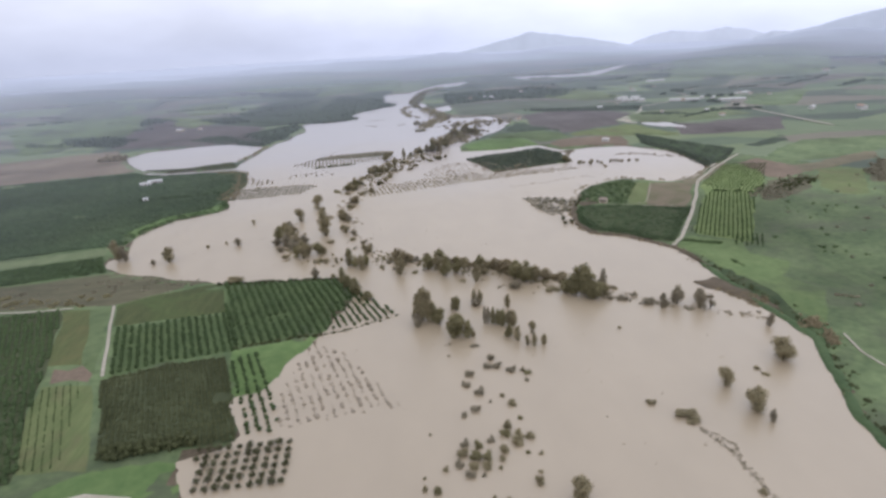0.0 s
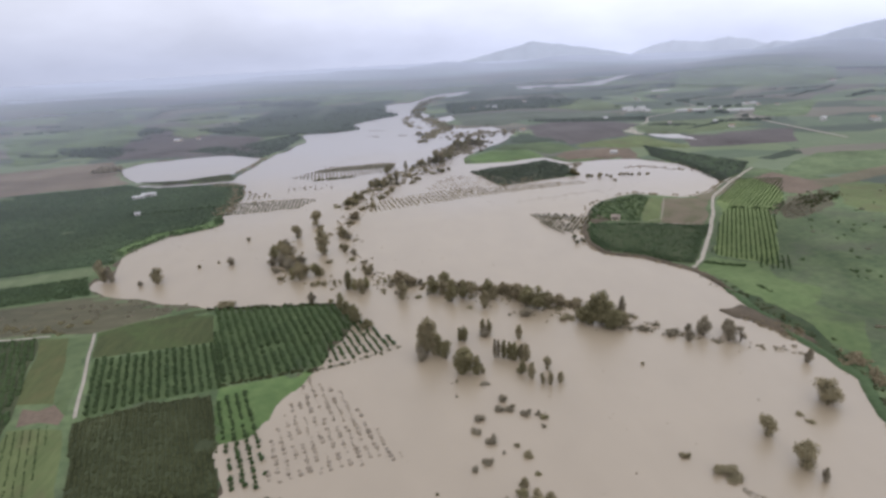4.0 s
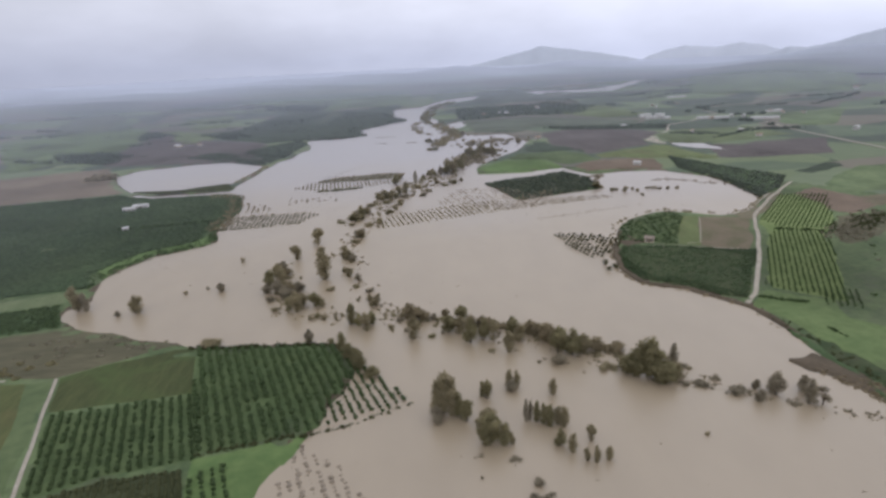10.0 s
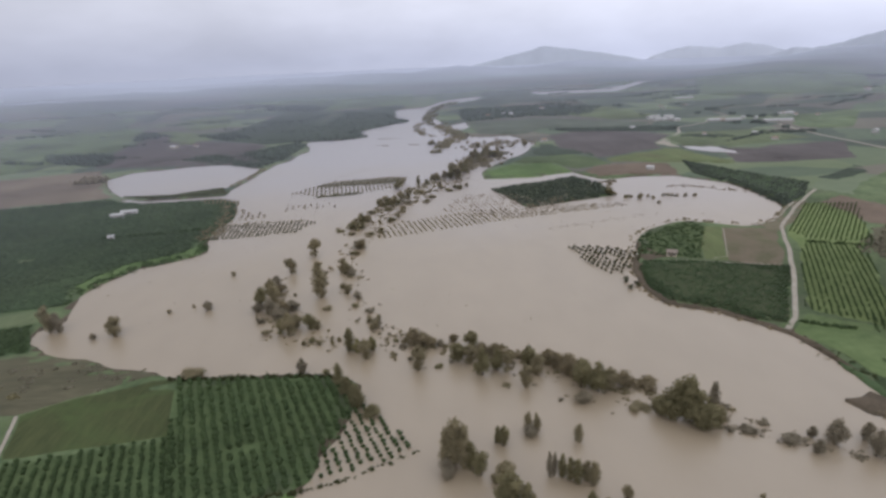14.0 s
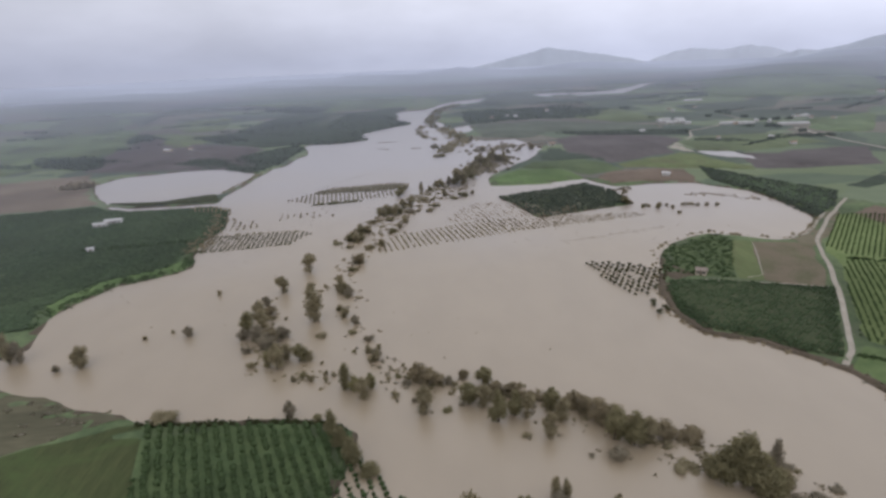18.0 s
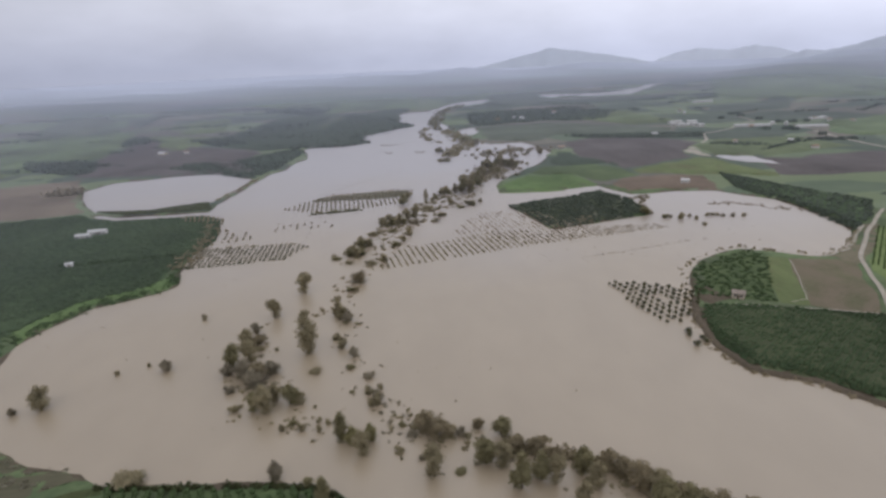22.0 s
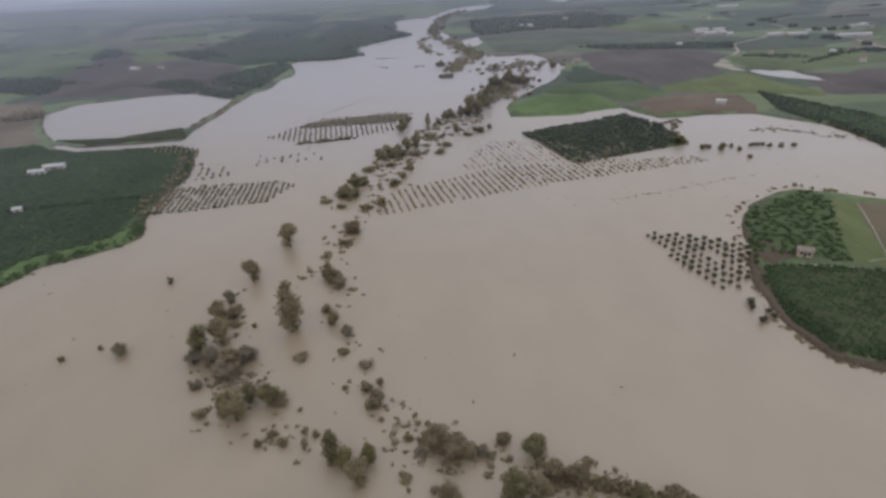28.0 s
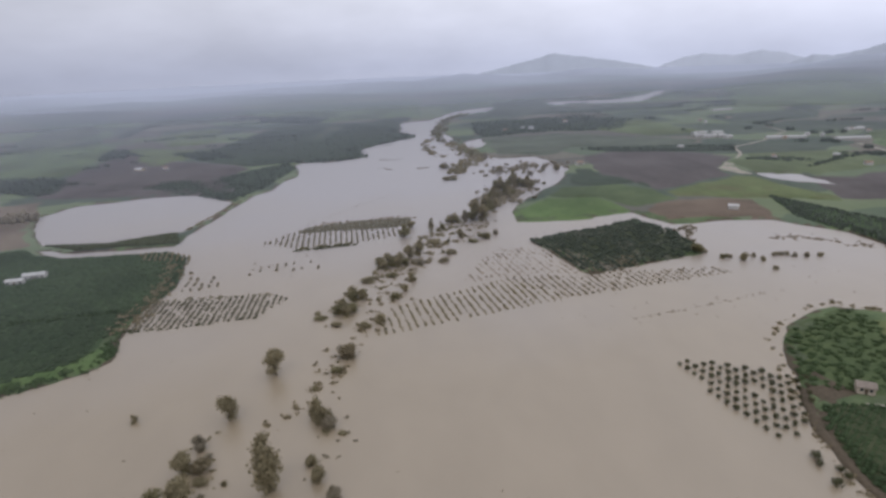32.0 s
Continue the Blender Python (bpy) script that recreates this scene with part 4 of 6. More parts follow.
def build_ground():
    gx = steps((-4700, -1500, 120), (-1500, -450, 25), (-450, 450, 5), (450, 1200, 15), (1200, 2200, 35), (2200, 4701, 100))
    gy = steps((-900, 40, 30), (40, 700, 5), (700, 1300, 10), (1300, 2500, 20), (2500, 4801, 60))
    X, Y = np.meshgrid(gx, gy)
    Z = height(X, Y)
    nx, ny = len(gx), len(gy)
    verts = np.stack([X, Y, Z], -1).reshape(-1, 3)
    i = np.arange(nx * (ny - 1)).reshape(ny - 1, nx)[:, :-1].ravel()
    faces = np.stack([i, i + 1, i + 1 + nx, i + nx], 1)
    c = verts[faces].mean(1)
    kind = np.where(np.hypot(c[:, 0], c[:, 1] - 250) > 430, 1, 0)
    kind = np.where(c[:, 2] < 0.28, 2, kind)
    ob = new("ground", mesh_of("ground", verts, faces, [PASTURE, FARMLAND, BANK], kind, smooth=True))
    tagged(ob, "green valley farmland with low muddy banks and far hills", "ground", kind="structure")


build_ground()
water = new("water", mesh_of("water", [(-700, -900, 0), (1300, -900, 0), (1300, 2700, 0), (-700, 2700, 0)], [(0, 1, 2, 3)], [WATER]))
tagged(water, "muddy brown floodwater lying still over the valley fields", "water", kind="structure")


def far_sheet(poly, label):
    """A distant sheet of floodwater lying on the plain."""
    x, y = np.array([p[0] for p in poly], float), np.array([p[1] for p in poly], float)
    z = float(height(x, y).max()) + 0.6
    tagged(new("water", mesh_of("water", [(a, b, z) for a, b in poly], [tuple(range(len(poly)))], [WATER])), label, "water", kind="structure")


far_sheet(FARSHEET_A[::-1], "far pale sheet of floodwater on the plain")
far_sheet(FARSHEET_B[::-1], "far pale sheet of floodwater on the plain")


def build_haze_sheet():
    """The added haze sheet hugs the far hills, a few metres over them."""
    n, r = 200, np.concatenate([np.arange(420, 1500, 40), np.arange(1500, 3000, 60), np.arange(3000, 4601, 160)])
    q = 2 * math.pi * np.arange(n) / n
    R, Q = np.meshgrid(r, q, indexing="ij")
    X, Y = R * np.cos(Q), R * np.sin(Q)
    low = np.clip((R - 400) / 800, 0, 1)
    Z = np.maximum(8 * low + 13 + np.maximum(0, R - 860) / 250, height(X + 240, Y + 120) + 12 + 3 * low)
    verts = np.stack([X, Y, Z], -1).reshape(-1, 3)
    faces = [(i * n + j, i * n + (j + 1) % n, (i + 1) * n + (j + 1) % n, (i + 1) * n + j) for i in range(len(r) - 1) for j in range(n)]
    ob = new("mist", mesh_of("mist", verts, faces, [haze_sheet_material()], smooth=True))
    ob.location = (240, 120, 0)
    tagged(ob, "thin grey sheet added as haze over the far valley and hills", "mist", kind="stuff")


build_haze_sheet()


def ridge(crest, material, label, deep=260, step=14):
    """A distant mountain ridge along its crest, x, y, z, with spurs down its slopes."""
    p = np.array(crest, float)
    at = np.concatenate([[0], np.cumsum(np.hypot(*np.diff(p[:, :2], axis=0).T))])
    s = np.linspace(0, at[-1], int(at[-1] / step))
    line = np.stack([np.interp(s, at, p[:, k]) for k in range(3)], 1)
    line[:, 2] += 4 * wobble(s, s * 0, 60, p[0, 0]) + 2 * wobble(s, s * 0 + 9, 21, p[0, 1])
    out = line[:, :2] / np.linalg.norm(line[:, :2], axis=1)[:, None]
    verts, rows = [], (-1.0, -0.75, -0.5, -0.28, -0.1, 0.0, 0.12)
    for t in rows:
        fall = abs(t) ** 1.25 if t < 0 else t * 0.5
        spur = 26 * wobble(s, s * 0 + t * 40, 90, p[0, 0] + 3) * abs(t) * (1 - abs(t)) * 2
        z = line[:, 2] - (line[:, 2] + 40) * fall + spur
        verts.append(np.column_stack([line[:, :2] + out * (t * deep), z]))
    n, faces = len(s), []
    for i in range(len(rows) - 1):
        for j in range(n - 1):
            faces.append((i * n + j, i * n + j + 1, (i + 1) * n + j + 1, (i + 1) * n + j))
    ob = new("backdrop", mesh_of("backdrop", np.concatenate(verts), faces, [material], smooth=True))
    tagged(ob, label, "mountain", kind="structure")


ridge(RIDGE_MAIN, HAZE_MID, "distant mountain with a low peak, blue-grey haze in its colour")
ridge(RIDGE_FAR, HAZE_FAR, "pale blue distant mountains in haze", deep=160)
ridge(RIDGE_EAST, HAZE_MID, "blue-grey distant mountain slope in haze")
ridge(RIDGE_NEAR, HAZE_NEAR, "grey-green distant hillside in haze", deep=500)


# ---- fields and tracks ----
def draped(name, poly, material, label, lift=0.08, cell=8.0, category="field", sway=1.0):
    """A field of that outline, laid over the ground."""
    bm = bmesh.new()
    bm.faces.new([bm.verts.new((x, y, 0)) for x, y in poly])
    xs, ys = [p[0] for p in poly], [p[1] for p in poly]
    far = math.hypot(sum(xs) / len(xs), sum(ys) / len(ys) - 200)
    cell = max(cell, far / 45)
    for axis, lo, hi in ((0, min(xs), max(xs)), (1, min(ys), max(ys))):
        for c in np.arange(lo + cell, hi, cell):
            co, no = [0, 0, 0], [0, 0, 0]
            co[axis], no[axis] = c, 1
            bmesh.ops.bisect_plane(bm, geom=bm.verts[:] + bm.edges[:] + bm.faces[:], plane_co=co, plane_no=no)
    bmesh.ops.triangulate(bm, faces=bm.faces[:])
    bm.verts.ensure_lookup_table()
    co = np.array([v.co[:] for v in bm.verts])
    sway = sway * (0.7 + far / 250)
    co[:, 0] += sway * wobble(co[:, 0], co[:, 1], 9 + far / 60, 3)
    co[:, 1] += sway * wobble(co[:, 1], co[:, 0], 9 + far / 60, 5) + max(0, far - 300) / 90 * wobble(co[:, 0], co[:, 1], 14 + far / 30, 8)
    rim = np.array([v.is_boundary for v in bm.verts])
    z = height(co[:, 0], co[:, 1]) + np.where(rim & (category != "track"), -0.03 if far > 300 else 0.02, lift + 0.5 * (far / 900) ** 2 + 1.2 * max(0, far / 900 - 0.8))
    for v, q, w in zip(bm.verts, z, co):
        v.co = w[0], w[1], q
    bmesh.ops.recalc_face_normals(bm, faces=bm.faces[:])
    if sum(f.normal.z for f in bm.faces) < 0:
        bmesh.ops.reverse_faces(bm, faces=bm.faces[:])
    me = bpy.data.meshes.new(name)
    bm.to_mesh(me)
    bm.free()
    me.materials.append(material)
    for p in me.polygons:
        p.use_smooth = True
    return tagged(new(name, me), label, category, kind="structure")


def track(pts, wide, label, name="track"):
    """A farm track along points, laid on the ground."""
    left, right = [], []
    for i, p in enumerate(pts):
        a, b = Vector(pts[max(0, i - 1)]), Vector(pts[min(len(pts) - 1, i + 1)])
        d = (b - a).normalized()
        s = wide / 2 * (1 + 0.08 * math.sin(i * 2.3))
        left.append((p[0] - d.y * s, p[1] + d.x * s))
        right.append((p[0] + d.y * s, p[1] - d.x * s))
    draped(name, left + right[::-1], TRACK, label, lift=0.2, cell=6, category="track", sway=0.25)


# the plantation stops short of its green margin
INNER_WEST = [(x - 10, y + 5) if x > -180 and 385 < y < 470 else (x, y) for x, y in BIG_WEST]
lifted = 0
for args in (
    ("field", STRIP_OLIVE, OCHRE_GRASS, "narrow olive-green crop strip beside the farm track"),
    ("field", STRIP_GREEN, DULL_GREEN, "narrow pale green crop strip along the gravel track"),
    ("field", SOIL_PATCH, SOIL, "bare reddish earth patch between two green strips"),
    ("field", STRIP_LOWER, YELLOW_GRASS, "pale green meadow strip with a few young trees"),
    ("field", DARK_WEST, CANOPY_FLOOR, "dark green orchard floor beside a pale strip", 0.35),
    ("field", OLIVE_NORTH, OLIVE_FIELD, "olive-brown grass field beside the citrus rows"),
    ("field", CITRUS_WEST, LANE, "bright grass between rows of citrus trees"),
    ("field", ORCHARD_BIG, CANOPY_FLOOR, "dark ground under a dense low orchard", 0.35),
    ("field", CITRUS_EAST, LANE, "bright grass between citrus rows by the flood"),
    ("field", LAWN, BRIGHT_GRASS, "bright green meadow sloping into the floodwater", 0.3),
    ("field", LAWN_SOUTH, BRIGHT_GRASS, "bright green meadow beside the olive grove"),
    ("field", SCRUB, SCRUB_MAT, "grey-brown scrubby waste ground by the inlet"),
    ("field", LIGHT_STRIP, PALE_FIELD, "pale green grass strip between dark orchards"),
    ("field", DARK_STRIP, CANOPY_GREEN, "dark ground of a small orchard by the inlet", 0.4),
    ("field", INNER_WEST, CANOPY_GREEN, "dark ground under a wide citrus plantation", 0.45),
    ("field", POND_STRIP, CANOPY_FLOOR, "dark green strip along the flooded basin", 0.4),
    ("field", BROWN_WEST, BROWN_FIELD, "pale brown stubble field above the plantation"),
    ("field", BROWN_MID, DARK_SOIL, "brown ploughed field above the flooded basin"),
    ("field", DARK_MIDA, DARK_FIELD, "dark green field above the flooded basin"),
    ("field", DARK_MIDB, DARK_FIELD, "dark green field on the river bank"),
    ("field", GREEN_FARL, GRASS, "green pasture on the far valley side"),
    ("field", DARK_FARM, DARK_FIELD, "dark green plantation along the far river bank"),
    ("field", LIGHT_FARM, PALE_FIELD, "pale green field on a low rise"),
    ("field", ISLAND_DARK, CANOPY_FLOOR, "dark ground of an orchard above the flood edge", 0.45),
    ("field", ISLAND_GREEN, ISLAND_GRASS, "green overgrown plot beside a small hut"),
    ("field", ISLAND_OLIVE, YELLOW_GRASS, "green grass strip on the headland"),
    ("field", ISLAND_BROWN, OLIVE_FALLOW, "brown fallow plot on the headland"),
    ("field", GREEN_FIELD, BRIGHT_GRASS, "bright green wheat field beside the swollen river"),
    ("field", GREEN_UPPER, DULL_GREEN, "dull green crop field above the wheat"),
    ("field", GREEN_FIELD_B, YELLOW_GRASS, "yellow-green meadow above the red soil plot"),
    ("field", PLOUGHED, DARK_SOIL, "dark brown ploughed field"),
    ("field", DARK_N, DARK_FIELD, "dark green plantation beside the ploughed field"),
    ("field", RED_SOIL, SOIL, "reddish bare soil plot above the bay"),
    ("field", GROVE_EAST, CANOPY_GREEN, "dark ground under a grove above the bay", 0.4),
    ("field", ROWS_EAST, LIME, "lime-green grass between rows of young trees"),
    ("field", THICKET_EAST, SCRUB_MAT, "grey-brown scrubby slope beside the young orchard"),
    ("field", MEADOW_EAST, MEADOW, "bright green meadow above the flood shore"),
    ("field", LIGHT_EAST, YELLOW_GRASS, "pale yellow-green field on the hillside"),
    ("field", GREEN_HILL_E, GRASS, "green hillside field above the brown plots"),
    ("field", DARK_EAST, DARK_FIELD, "dark green strip below the ploughed field"),
    ("field", BROWN_EAST_B, FALLOW, "brown fallow strip along the hillside"),
    ("field", COPSE_EAST, SCRUB_MAT, "dark ground of a bare hillside copse"),
    ("field", SHORE_SLOPE, SLOPE_GREEN, "dark green steep grassy slope above the shore", 0.25),
    ("field", BAY_SOIL, FALLOW, "brown bare earth round the tip of the bay"),
    ("field", ISLAND_EARTH, BANK, "dark brown trodden earth beside the hut", 0.3),
    ("field", GREEN_MARGIN, OLIVE_FIELD, "olive-green weedy margin of the ringed orchard"),
    ("field", BAY_SPIT, SOIL, "low brown earth spit in the bay"),
    ("field", PALE_GRAVEL, TRACK, "pale flood-washed gravel beside the ploughed field"),
    ("field", DARK_CLUMP_FAR, DARK_FIELD, "dark wooded fold of the eastern hills"),
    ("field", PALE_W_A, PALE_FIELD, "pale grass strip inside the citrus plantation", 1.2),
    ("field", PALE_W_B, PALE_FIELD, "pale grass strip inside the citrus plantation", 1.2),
    ("field", BROWN_EAST, SOIL, "brown earth plot beside the track junction"),
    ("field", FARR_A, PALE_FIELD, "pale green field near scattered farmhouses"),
    ("field", FARR_B, DARK_SOIL, "dark ploughed field near the farmhouses"),
    ("field", FAR_PLANTATION, DARK_FIELD, "dark blue-green plantation on the flat river bank"),
    *(("field", clear, DULL_FIELD, "pale open strip inside the far plantation") for clear in PLANTATION_GAPS),
    ("field", POND_HEDGE, DARK_FIELD, "dark copse ground above the flooded basin"),
    ("field", COPSE_OVAL, OLIVE_FIELD, "dark oval copse on a far rise"),
    ("field", COPSE_STRIP, DARK_FIELD, "dark olive-green copse above the stubble field"),
    ("field", GREEN_W, GRASS, "green hillside pasture above the stubble field"),
    ("field", DARK_W_A, STREAKED, "dark streaked strip across a far pasture"),
    ("field", DARK_W_B, DARK_FIELD, "dark strip beside far glasshouses"),
    ("field", DARK_W_C, STREAKED, "dark streaked fold of the far hills"),
    ("field", BROWN_W, DARK_SOIL, "grey-brown ploughed field with small cottages"),
    ("field", DARK_W_D, DARK_FIELD, "dark hedge strip above a ploughed field"),
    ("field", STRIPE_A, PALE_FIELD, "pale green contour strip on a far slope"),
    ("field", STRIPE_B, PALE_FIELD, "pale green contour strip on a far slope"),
    ("field", GREEN_HILL, GRASS, "long green slope beyond the river"),
    ("field", DARK_HILL, DARK_FIELD, "dark plantation on a far slope"),
    ("field", DARK_R_A, DARK_FIELD, "dark plantation round far sheds"),
    ("field", GREEN_R_A, DULL_FIELD, "dull green pasture above the gravel bars"),
    ("field", DARK_R_B, DARK_FIELD, "dark hedge strip above the ploughed field"),
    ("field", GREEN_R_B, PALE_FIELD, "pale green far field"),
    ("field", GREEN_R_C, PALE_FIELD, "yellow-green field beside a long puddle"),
    ("field", PLOUGH_R, DARK_SOIL, "purplish-brown ploughed field below the country road"),
    ("field", GREEN_R_D, GRASS, "green field behind the country road"),
    ("field", COPSE_R, STREAKED, "dark streaked copses round far farms"),
    ("field", GREEN_R_E, GRASS, "green rising hillside in the mist"),
    ("field", DARK_R_C, DARK_FIELD, "dark tree strip on a yellow-green field"),
    ("field", DARK_R_D, STREAKED, "dark streaked flats beside the far river"),
    ("field", GREEN_L_FAR, DULL_FIELD, "dull green pasture on the misty hills"),
    ("field", [(-176, 396), (-171, 416), (-162, 434), (-134, 448), (-129, 458), (-136, 470), (-146, 456), (-168, 444), (-180, 424), (-186, 398)], BRIGHT_GRASS, "bright green weedy margin between plantation and flood", 0.5),
    ("field", MIDFIELD, WET_FLOOR, "dark orchard ground ringed by floodwater"),
):
    lifted += 1
    off = math.hypot(args[1][0][0], args[1][0][1] - 200)
    draped(*args[:4], lift=(args[4] if len(args) > 4 else 0.06) + lifted * (0.0012 + 0.01 * min(1, max(0, off - 380) / 500)))


def bank(pts, wide, label, seed=0, material=BANK):
    """A low uneven earth bank along the water's edge: its foot under water, a brow, a back that sinks into the field."""
    p = np.array(pts, float)
    at = np.concatenate([[0], np.cumsum(np.hypot(*np.diff(p, axis=0).T))])
    s = np.arange(0, at[-1], 1.2)
    x, y = np.interp(s, at, p[:, 0]), np.interp(s, at, p[:, 1])
    x, y = x + wobble(s, s * 0, 7, seed) * 0.7, y + wobble(s, s * 0 + 5, 6, seed) * 0.7
    dx, dy = np.gradient(x), np.gradient(y)
    ln = np.hypot(dx, dy)
    nx, ny = -dy / ln, dx / ln
    w = wide * (0.8 + 0.35 * wobble(s, s * 0 + 2, 5, seed + 1)) * np.clip(np.minimum(s, s[-1] - s) / 9 + 0.12, 0, 1)
    verts = []
    for off, up in ((-0.5, -0.6), (-0.3, 0.25), (0.0, 0.75), (0.3, 0.9), (0.9, 0.35)):
        vx, vy = x + nx * w * off, y + ny * w * off
        verts.append(np.column_stack([vx, vy, np.full(len(s), up) + (0.18 * wobble(vx, vy, 2.2, seed) if up > 0 else 0)]))
    n = len(s)
    faces = [(i * n + j, i * n + j + 1, (i + 1) * n + j + 1, (i + 1) * n + j) for i in range(4) for j in range(n - 1)]
    tagged(new("bank", mesh_of("bank", np.concatenate(verts), faces, [material], smooth=True)), label, "bank", kind="structure")


bank([(163, 268), (162, 290), (153, 303), (143, 317), (126, 328), (123, 347), (127, 369), (138, 395)][::-1], 4.2, "dark brown earth bank along the headland")
bank([(138, 120), (141, 139), (148, 153), (155, 168), (163, 185), (162, 219), (162, 244), (163, 268)][::-1], 4.6, "dark green overgrown bank below the hillside", 3, CANOPY_GREEN)
bank([(147, 245), (154, 238), (160, 229), (164, 216), (166, 208)], 12, "low brown reedy spit at the shore", 7)
track(ROAD_WEST, 1.2, "pale gravel farm track between crop strips")
track(ROADW_B[:3], 1.6, "pale gravel farm track along scrubland")
track(ROAD_EAST, 2.3, "pale gravel farm track along the young orchard")
track(ISL_PATH, 1.0, "narrow dirt path leading to a hut")
track(ROADE_S, 0.9, "faint dirt track on the green hillside")
track([(-105, 140), (-92, 143), (-78, 140)], 3.0, "pale dirt track across the green meadow")
track(ROADFAR, 5.0, "pale country road past far farmhouses")
track(ROAD_TOWN, 3.5, "pale road leading into the far hamlet")
track(BAY_TRACK, 2.4, "pale dirt track curving round the tip of the bay")
track(ISL_LINE_B, 0.5, "thin pale path on the headland")


# ---- trees ----
def leaf_cloud(rng, lobes, count, size):
    """Many small leaf sprays about ellipsoids (x, y, z, rx, ry, rz): corners and faces."""
    l = np.array(lobes, float)
    pick = rng.choice(len(l), count, p=(l[:, 3] * l[:, 4] * l[:, 5]) ** 0.66 / ((l[:, 3] * l[:, 4] * l[:, 5]) ** 0.66).sum())
    d = rng.normal(size=(count, 3))
    d /= np.linalg.norm(d, axis=1)[:, None]
    c = l[pick, :3] + d * l[pick, 3:] * rng.uniform(0.5, 1.2, (count, 1))
    a = rng.normal(size=(count, 3))
    a /= np.linalg.norm(a, axis=1)[:, None]
    b = np.cross(a, d + rng.normal(size=(count, 3)) * 0.6)
    b /= np.linalg.norm(b, axis=1)[:, None] + 1e-9
    s = size * rng.uniform(0.6, 1.3, (count, 1))
    v = np.stack([c - a * s, c + b * s * 0.6, c + a * s, c - b * s * 0.6], 1).reshape(-1, 3)
    return v, np.arange(count * 4).reshape(-1, 4)


def core(rng, lobe, grow=0.62):
    """The dense inside of a crown: a rough ball of 6 by 4 corners."""
    x, y, z, rx, ry, rz = lobe
    v = [(x, y, z + rz * grow), (x, y, z - rz * grow)]
    for i in range(3):
        e = -0.75 + 0.75 * i
        for j in range(6):
            q = j * math.pi / 3 + i
            g = grow * rng.uniform(0.8, 1.15)
            v.append((x + rx * g * math.cos(q) * math.sqrt(1 - e * e), y + ry * g * math.sin(q) * math.sqrt(1 - e * e), z + rz * g * e))
    f = []
    for j in range(6):
        k = (j + 1) % 6
        f += [(1, 2 + k, 2 + j), (0, 14 + j, 14 + k)]
        for i in range(2):
            f += [(2 + 6 * i + j, 2 + 6 * i + k, 8 + 6 * i + k, 8 + 6 * i + j)]
    return v, f


def crown_mesh(name, rng, lobes, count, size, material, cores=True):
    v, f = leaf_cloud(rng, lobes, count, size)
    verts, faces = v.tolist(), f.tolist()
    if cores:
        for lb in lobes:
            cv, cf = core(rng, lb)
            o = len(verts)
            verts += cv
            faces += [tuple(q + o for q in t) for t in cf]
    return mesh_of(name, verts, faces, [material])


def stem(bm, a, b, r0, r1, n=6):
    """A tapered round stem from a to b."""
    a, b = Vector(a), Vector(b)
    q = (b - a).to_track_quat("Z", "Y")
    rings = []
    for p, r in ((a, r0), (b, r1)):
        rings.append([bm.verts.new(p + q @ Vector((r * math.cos(6.2832 * i / n), r * math.sin(6.2832 * i / n), 0))) for i in range(n)])
    for i in range(n):
        bm.faces.new((rings[0][i], rings[0][(i + 1) % n], rings[1][(i + 1) % n], rings[1][i]))
    bm.faces.new(rings[1])


def bm_mesh(name, bm, material):
    me = bpy.data.meshes.new(name)
    bm.to_mesh(me)
    bm.free()
    me.materials.append(material)
    return me


def part(name, data, parent, label=""):
    ob = new(name, data)
    ob.parent = parent
    if label:
        ob["label"] = label
    return ob


